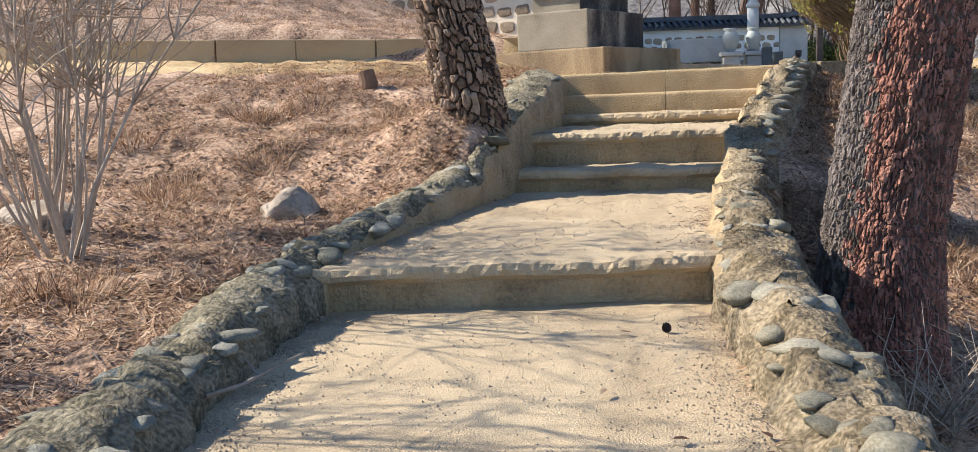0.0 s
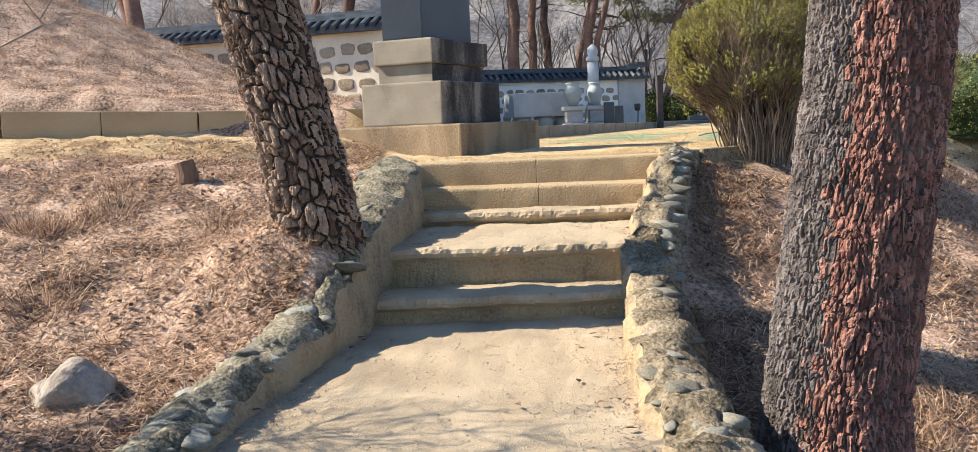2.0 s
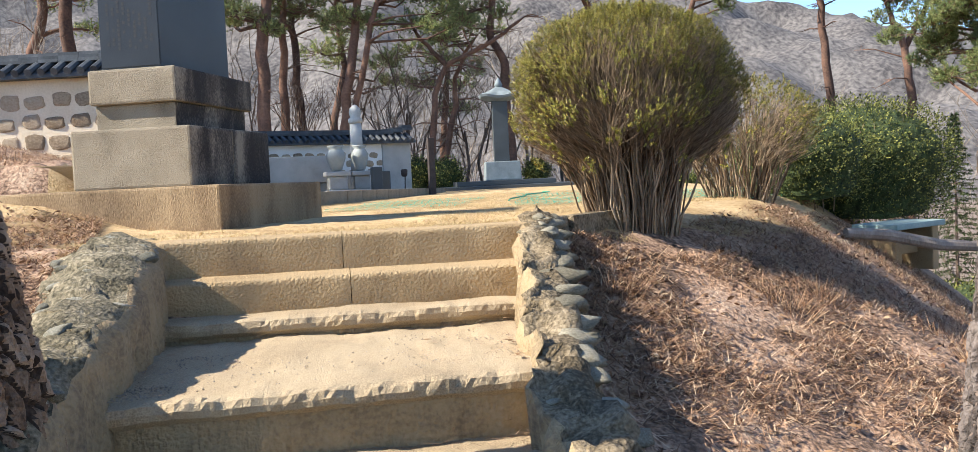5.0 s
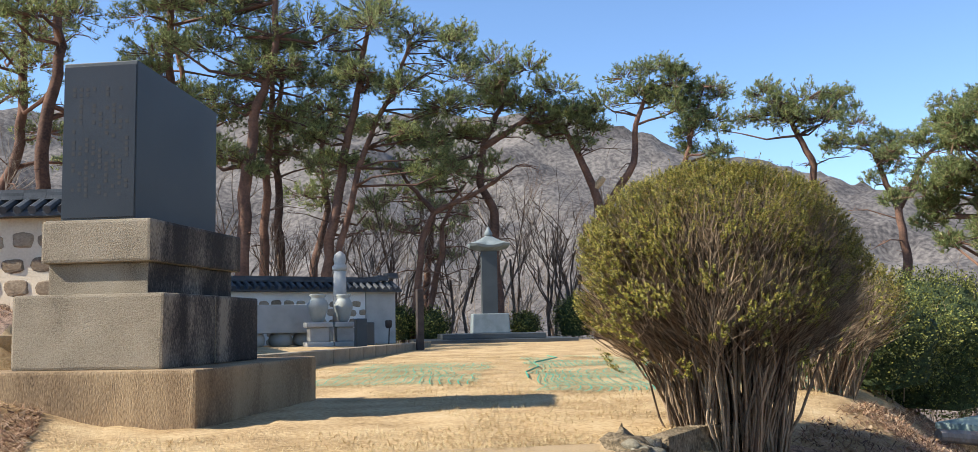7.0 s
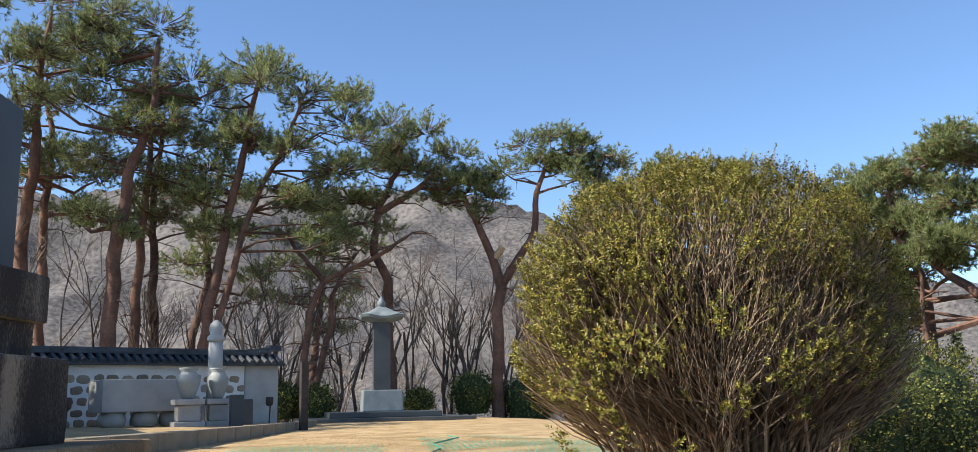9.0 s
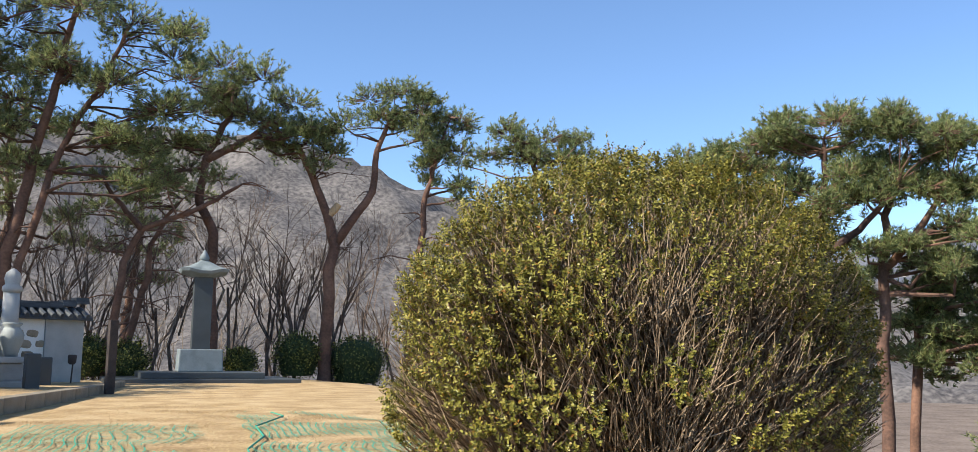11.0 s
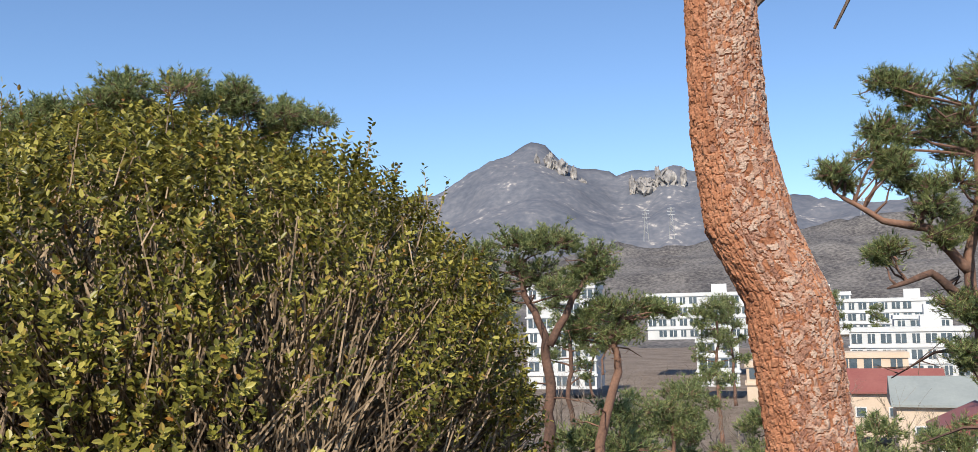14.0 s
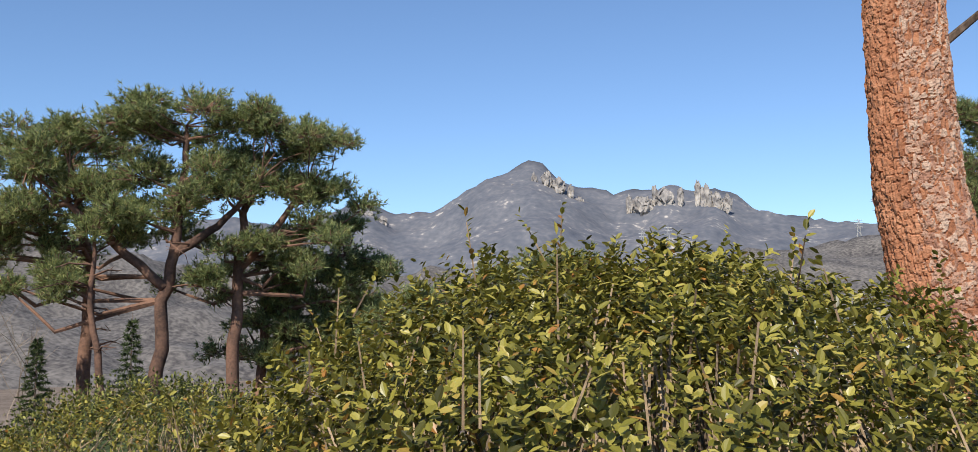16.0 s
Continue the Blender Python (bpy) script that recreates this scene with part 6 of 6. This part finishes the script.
scatter("fallen_needles", 95000, on_left, STRAW, "matted reddish fallen pine needles on the bank", 1, 0.10, 0.0036, 0.35, lift=0.035, patchy=2.2)
scatter("fallen_needles", 85000, on_right, STRAW, "matted reddish fallen pine needles on the slope", 2, 0.12, 0.004, 0.4, lift=0.04, patchy=1.4)
scatter("dry_leaves", 8000, on_left, DRY_LEAF, "curled dry brown leaves among the needles", 3, 0.038, 0.3, 0.3, True)
scatter("dry_leaves", 4000, on_right, DRY_LEAF, "curled dry brown leaves among the needles", 4, 0.045, 0.3, 0.3, True)
scatter("fallen_twigs", 1800, on_left, TWIG, "thin broken twigs strewn on the bank", 7, 0.3, 0.004, 0.12, lift=0.03)
scatter("fallen_twigs", 500, on_right, TWIG, "thin broken twigs strewn on the slope", 8, 0.3, 0.004, 0.12, lift=0.03)


def tussocks(name, spots, label, seed):
    rng = random.Random(seed)
    soup = Soup()
    for x, y, r in spots:
        for _ in range(int(900 * r)):
            a, q = rng.uniform(0, 6.28), r * math.sqrt(rng.random())
            px, py = x + math.cos(a) * q, y + math.sin(a) * q
            soup.blades(Vector((px, py, ground_z(px, py) - 0.01)), Vector((math.cos(a) * q / r, math.sin(a) * q / r, 0.9)).normalized(), rng.uniform(0.09, 0.2), 0.003, 1, 0.35, rng)
    return tagged(soup.make(name, STRAW), label, "ground cover", kind="stuff")


rt = random.Random(15)
tussocks("dry_tussocks", [(-1.9 - 1.3 * rt.random(), rt.uniform(2.5, 8.5), rt.uniform(0.08, 0.2)) for _ in range(26)] + [(-1.75, 3.3, 0.22), (-1.9, 6.3, 0.22), (-1.2, 7.6, 0.15)], "withered rust-coloured tussocks on the bank", 16)
tussocks("dry_tussocks", [(rt.uniform(2.6, 6.5), rt.uniform(5.5, 9.0), rt.uniform(0.1, 0.22)) for _ in range(40)], "withered rust-coloured tussocks on the slope", 17)
scatter("dry_grass", 60000, on_lawn, DRY_GRASS, "short dry straw-coloured grass of the lawn", 5, 0.045, 0.0028, 0.7, patchy=1.6)
scatter("dry_grass", 34000, on_mound, STRAW, "dry straw-coloured grass on the burial mound", 6, 0.13, 0.004, 0.9)


def on_path(rng):
    y = rng.uniform(1.2, 8.9)
    li, ri = lerp_table(LEFT_WALL, y)[0], lerp_table(RIGHT_WALL, y)[0]
    u = rng.random() ** 3
    return (ri - 0.02 - 0.5 * u if rng.random() < 0.7 else li + 0.04 + 0.4 * u), y


def path_litter():
    rng = random.Random(9)
    need, dry = Soup(), Soup()
    tops = [(-3, -1.09), (3.6, -1.075), (3.66, -0.865), (6.5, -0.865), (6.62, -0.70), (6.9, -0.70), (7.05, -0.45), (8.1, -0.45), (8.3, -0.35), (8.5, -0.175)]
    for k in range(1500):
        x, y = on_path(rng)
        z = float(np.interp(y, [q[0] for q in tops], [q[1] for q in tops])) + 0.006
        a = rng.uniform(0, 6.28)
        d = Vector((math.cos(a), math.sin(a), 0.05)) * rng.uniform(0.04, 0.1)
        s = Vector((-d.y, d.x, 0)).normalized() * 0.0016
        p = Vector((x, y, z))
        need.add([p - s, p + s, p + d], [(0, 1, 2)])
        if k % 22 == 0:
            dry.leaf(p, d.normalized(), Vector((0.2, 0.1, 1)), 0.05, 0.014)
    tagged(need.make("fallen_needles", STRAW), "loose pine needles along the edges of the steps", "ground cover", kind="stuff")
    tagged(dry.make("dry_leaves", DRY_LEAF), "a few dry leaves on the steps", "ground cover", kind="stuff")


path_litter()


def lawn_net(name, x0, x1, y0, y1, step, seed, turn, label):
    """A net of thin green cords lying loose on the lawn, with worn gaps."""
    soup = Soup()
    w = 0.006
    c, s = math.cos(radians(turn)), math.sin(radians(turn))

    def lay(p, q):
        m = (p + q) / 2
        if m.x > 7.4 or m.z < -0.03 or noise.noise(Vector((m.x * 0.8, m.y * 0.8, seed))) < -0.3:
            return
        d = (q - p).normalized()
        t = Vector((-d.y, d.x, 0)) * w
        soup.add([p - t, p + t, q + t, q - t], [(0, 1, 2, 3)])

    def place(u, v):
        n = noise.noise_vector(Vector((u * 1.1, v * 1.1, seed))) * 0.16
        x, y = x0 + c * u - s * v + n.x, y0 + s * u + c * v + n.y
        return Vector((x, y, ground_z(x, y) + 0.02))

    nu, nv = int((x1 - x0) / step), int((y1 - y0) / step)
    for i in range(nu):
        for j in range(nv):
            p = place(i * step, j * step)
            lay(p, place((i + 1) * step, j * step))
            lay(p, place(i * step, (j + 1) * step))
    tagged(soup.make(name, NET), label, "net")


lawn_net("lawn_net", 3.4, 7.4, 12.0, 20.5, 0.085, 3.0, -22, "thin green plastic net laid over the dry lawn")
lawn_net("lawn_net", 1.9, 3.6, 14.2, 19.0, 0.1, 8.0, -22, "torn remnant of green net on the dry lawn")
rope = Soup()
rope.tube([(4.1, 13.9, 0.03), (4.5, 14.9, 0.03), (5.1, 15.9, 0.035), (5.6, 17.2, 0.03), (6.6, 18.6, 0.03), (6.8, 19.4, 0.03)], [0.009] * 6, 5)
tagged(rope.make("net_edge_cord", NET), "green gathered edge cord of the lawn net", "cord")


# ---- distance: ridges, village ----
def ridge(name, bearings, dist, foot, mat, label, seed, rough, depth=0.55):
    """A mountain side: crest elevations by bearing, slopes falling towards the valley."""
    nb, nr = 260, 46
    b0, b1 = bearings[0][0], bearings[-1][0]
    verts, faces = [], []
    for i in range(nb + 1):
        b = b0 + (b1 - b0) * i / nb
        el = float(np.interp(b, [q[0] for q in bearings], [q[1] for q in bearings]))
        top = math.tan(radians(el)) * dist
        for j in range(nr + 1):
            t = j / nr
            r = dist * (1 - depth * (1 - t))
            x, y = 1.5 + math.sin(radians(b)) * r, 8 + math.cos(radians(b)) * r
            z = foot + (top - foot) * t ** 1.25
            p = Vector((x, y, z)) / dist
            n = noise.fractal(p * 9 + Vector((seed, 0, 0)), 0.9, 2.1, 6) * rough * (0.35 + t * 0.65) + abs(noise.noise(p * 34)) * rough * 0.35 * t ** 3
            verts.append((x, y, z + n * dist * 0.055))
        r = dist * 1.15
        verts.append((1.5 + math.sin(radians(b)) * r, 8 + math.cos(radians(b)) * r, foot))
    m = nr + 2
    for i in range(nb):
        for j in range(m - 1):
            faces.append((i * m + j, (i + 1) * m + j, (i + 1) * m + j + 1, i * m + j + 1))
    o = raw(name, verts, faces, mat, smooth=True)
    tagged(o, label, "mountain", kind="structure")


HILL = material("bare_forest_hillside", [(0.36, (0.05, 0.046, 0.046)), (0.46, (0.10, 0.09, 0.085)), (0.56, (0.16, 0.145, 0.132)), (0.70, (0.235, 0.212, 0.19))], 0.03, 0.4, 0.95, 0.6, 0.3, fine_mix=0.62, stretch=(1, 1, 0.5))
# the bluish grey of the mountain is aerial haze put into its base colour
PEAK = material("haze_tinted_forest_and_cliffs", [(0.34, (0.085, 0.095, 0.12)), (0.5, (0.125, 0.13, 0.15)), (0.60, (0.165, 0.165, 0.18)), (0.63, (0.28, 0.26, 0.25)), (0.68, (0.50, 0.45, 0.40))], 0.014, 0.09, 0.95, 0.9, 0.05, fine_mix=0.5)
CLIFF = material("pale_granite_cliff", [(0.35, (0.12, 0.115, 0.12)), (0.5, (0.30, 0.275, 0.255)), (0.65, (0.47, 0.425, 0.375))], 0.02, 0.12, 0.95, 0.9, 0.06, fine_mix=0.55)
ridge("backdrop_hill", [(-75, 8), (-40, 10), (-15, 11.5), (5, 12.3), (20, 12.2), (27, 11.5), (33, 10.6), (38, 9.0), (43, 7.5), (52, 6.0), (60, 4.5), (70, 3.5)], 700, -26, HILL, "bare grey-brown forested hillside behind the pines", 4.0, 0.55)
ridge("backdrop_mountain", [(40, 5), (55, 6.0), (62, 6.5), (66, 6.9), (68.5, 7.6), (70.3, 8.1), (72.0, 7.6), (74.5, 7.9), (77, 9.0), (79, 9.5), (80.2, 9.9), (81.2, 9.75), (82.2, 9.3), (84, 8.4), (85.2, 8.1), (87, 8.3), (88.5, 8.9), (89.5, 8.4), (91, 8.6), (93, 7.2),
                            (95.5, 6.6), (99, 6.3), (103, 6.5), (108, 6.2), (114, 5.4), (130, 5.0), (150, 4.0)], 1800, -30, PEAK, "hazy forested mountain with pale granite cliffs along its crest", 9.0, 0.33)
ridge("backdrop_foothill", [(44, 2.4), (60, 3.2), (75, 3.6), (88, 4.4), (97, 5.4), (108, 5.6), (125, 5.0), (150, 4.0)], 900, -30, HILL, "low bare forested foothill across the valley", 13.0, 0.3)


def cliff(name, bearing, el, size, seed, dist=1700):
    """A pale crag standing on the crest."""
    bm = bmesh.new()
    bmesh.ops.create_icosphere(bm, subdivisions=4, radius=1)
    for v in bm.verts:
        q = v.co.copy()
        v.co = q + noise.noise_vector(q * 2.2 + Vector((seed, 0, 0))) * 0.55 + noise.noise_vector(q * 6 + Vector((seed, 3, 0))) * 0.18
        v.co = Vector((v.co.x * size[0], v.co.y * size[0], v.co.z * size[1] * 1.25))
    o = part(name, bm, CLIFF)
    o.location = (1.5 + math.sin(radians(bearing)) * dist, 8 + math.cos(radians(bearing)) * dist, math.tan(radians(el - 0.42)) * dist)
    tagged(o, "pale granite crag on the mountain crest", "cliff", "granite crags", "structure")


for b, el, sx, sz, s in ((81.3, 9.75, 9, 13, 1), (82.0, 9.4, 11, 13, 2), (79.2, 9.2, 7, 9, 3), (87.0, 8.1, 17, 14, 4), (88.3, 8.35, 14, 18, 5), (90.7, 8.3, 9, 20, 6), (91.3, 8.1, 9, 15, 7), (70.4, 7.6, 13, 11, 8), (71.3, 7.3, 10, 9, 9), (69.3, 7.2, 10, 8, 10), (77.5, 7.6, 8, 9, 11), (75.6, 6.9, 10, 8, 12), (83.2, 8.4, 7, 8, 13), (86.2, 8.15, 6, 13, 14), (87.7, 8.6, 5, 16, 15), (89.2, 8.5, 5, 14, 16), (90.2, 8.7, 5, 20, 17), (91.9, 8.1, 7, 12, 18), (80.5, 9.75, 5, 11, 19), (82.7, 9.1, 5, 10, 20), (76.5, 8.3, 5, 6, 21), (78.3, 8.7, 5, 6, 22)):
    cliff("backdrop_crag", b, el, (sx, sz), s)


def block_of_flats(x, y, z, w, d, storeys, turn, label, wall_mat=WHITE_RENDER, bays=9, h=2.9, roof_hut=True):
    b = empty("apartment_building", pose(x, y, z, 0, 0, turn), label, "building")
    part("wall", box(w, d, storeys * h, 0.05, 0), wall_mat, b)
    for k in range(storeys):
        part("slab_edge", box(w + 0.5, d + 0.5, 0.35, 0.0, k * h + h - 0.25), wall_mat, b)
    part("parapet", box(w + 0.4, d + 0.4, 0.7, 0.0, storeys * h), wall_mat, b)
    if roof_hut:
        part("roof_hut", box(4, 4, 2.4, 0.05, storeys * h + 0.6, w * 0.2), wall_mat, b)
    for k in range(storeys):
        for i in range(bays):
            if (i * 7 + k * 3) % 11 == 0:
                continue
            ww = w / bays * (0.72 if (i + k) % 3 else 0.5)
            win = part("window", box(ww, 0.3, h * 0.58, 0.0, k * h + 0.75, -w / 2 + w * (i + 0.5) / bays, -d / 2), DARK_GLASS, b)
            part("mullion", box(0.18, 0.12, h * 0.58, 0.0, k * h + 0.75, -w / 2 + w * (i + 0.5) / bays, -d / 2 - 0.2), wall_mat, win)
    return b


WHITE = "white terraced apartment block with dark windows across the valley"
block_of_flats(200, 36.3, -13, 14, 12, 7, -92, WHITE, bays=5)
block_of_flats(268, 9.3, -5.0, 27, 12, 4, -92, WHITE, bays=10)
block_of_flats(285, -20, -5.3, 23, 12, 4, -94, WHITE, bays=8)
block_of_flats(274, -40.3, -4.5, 27, 12, 3, -100, WHITE, bays=10)
block_of_flats(221, -33.8, -12.6, 23, 11, 3, -98, WHITE, bays=8, h=3.3)
block_of_flats(236, -40, -12.6, 12, 9, 4, -98, WHITE, bays=4, h=3.1)
block_of_flats(197, 5.8, -12.5, 8, 8, 3, -92, "plain white house among bare trees", bays=2, roof_hut=False)
block_of_flats(182, -20.1, -12.0, 11.5, 8, 2, -96, "peach rendered house with a flat roof", PEACH_RENDER, 3, 2.8, False)
block_of_flats(157.5, -0.8, -12.0, 6, 7, 2, -92, "peach rendered house with a flat roof", PEACH_RENDER, 2, 2.7, False)


def gabled_house(x, y, z, w, d, h, rise, turn, wall_mat, roof_mat, label):
    b = empty("house", pose(x, y, z, 0, 0, turn), label, "house")
    part("wall", box(w, d, h, 0.03), wall_mat, b)
    bm = bmesh.new()
    for sx in (-1, 1):
        for yy, zz in ((-d / 2 - 0.5, h - 0.1), (-d / 2 - 0.5, h + 0.12), (0, h + rise), (d / 2 + 0.5, h + 0.12), (d / 2 + 0.5, h - 0.1)):
            bm.verts.new((sx * (w / 2 + 0.5), yy, zz))
    bm.verts.ensure_lookup_table()
    v = bm.verts
    for i in range(5):
        bm.faces.new((v[i], v[(i + 1) % 5], v[5 + (i + 1) % 5], v[5 + i]))
    bm.faces.new([v[i] for i in range(5)][::-1]), bm.faces.new([v[5 + i] for i in range(5)])
    part("roof", bm, roof_mat, b)
    for i in range(3):
        win = part("window", box(1.3, 0.2, 1.2, 0.0, h * 0.45, -w / 2 + w * (i + 0.5) / 3, -d / 2), WHITE_RENDER, b)
        part("pane", box(1.0, 0.1, 0.95, 0.0, h * 0.45 + 0.12, -w / 2 + w * (i + 0.5) / 3, -d / 2 - 0.12), DARK_GLASS, win)
    return b


gabled_house(105.3, -16.5, -13.5, 13, 9, 5.6, 2.6, -98, PEACH_RENDER, GREY_ROOF, "long house with a grey sheet roof in the valley")
gabled_house(127.4, -13.5, -13.5, 11, 9, 5.2, 2.6, -96, PEACH_RENDER, RED_ROOF, "house with a dull red sheet roof in the valley")
gabled_house(77.5, -10.8, -11.0, 6, 6, 3.6, 1.8, -8, WHITE_RENDER, RED_ROOF, "white gabled house with a brown roof below the terrace")


def pylon(bearing, el, h, dist=1150):
    z = math.tan(radians(el)) * dist
    p = empty("pylon", pose(1.5 + math.sin(radians(bearing)) * dist, 8 + math.cos(radians(bearing)) * dist, z), "pale lattice power pylon on the far hillside", "pylon", "power pylons")
    s = Soup()
    for sx in (-1, 1):
        for sy in (-1, 1):
            s.tube([(sx * 3, sy * 3, -8), (sx * 0.6, sy * 0.6, h)], [0.22, 0.14], 4)
    for k in range(5):
        q = 3 - 2.4 * k / 5
        s.tube([(-q, -q, h * k / 5), (q, q, h * (k + 1) / 5)], [0.2, 0.2], 4)
        s.tube([(q, -q, h * k / 5), (-q, q, h * (k + 1) / 5)], [0.2, 0.2], 4)
    s.make("tower", PALE_GRANITE, p)
    for k in (0.7, 0.83, 0.96):
        a = Soup()
        a.tube([(0, -4.5, h * k), (0, 4.5, h * k)], [0.3, 0.3], 4)
        a.make("cross_arm", WHITE_RENDER, p)


for b, el in ((86.9, 4.9), (88.4, 5.0), (99.0, 5.0)):
    pylon(b, el, 30)
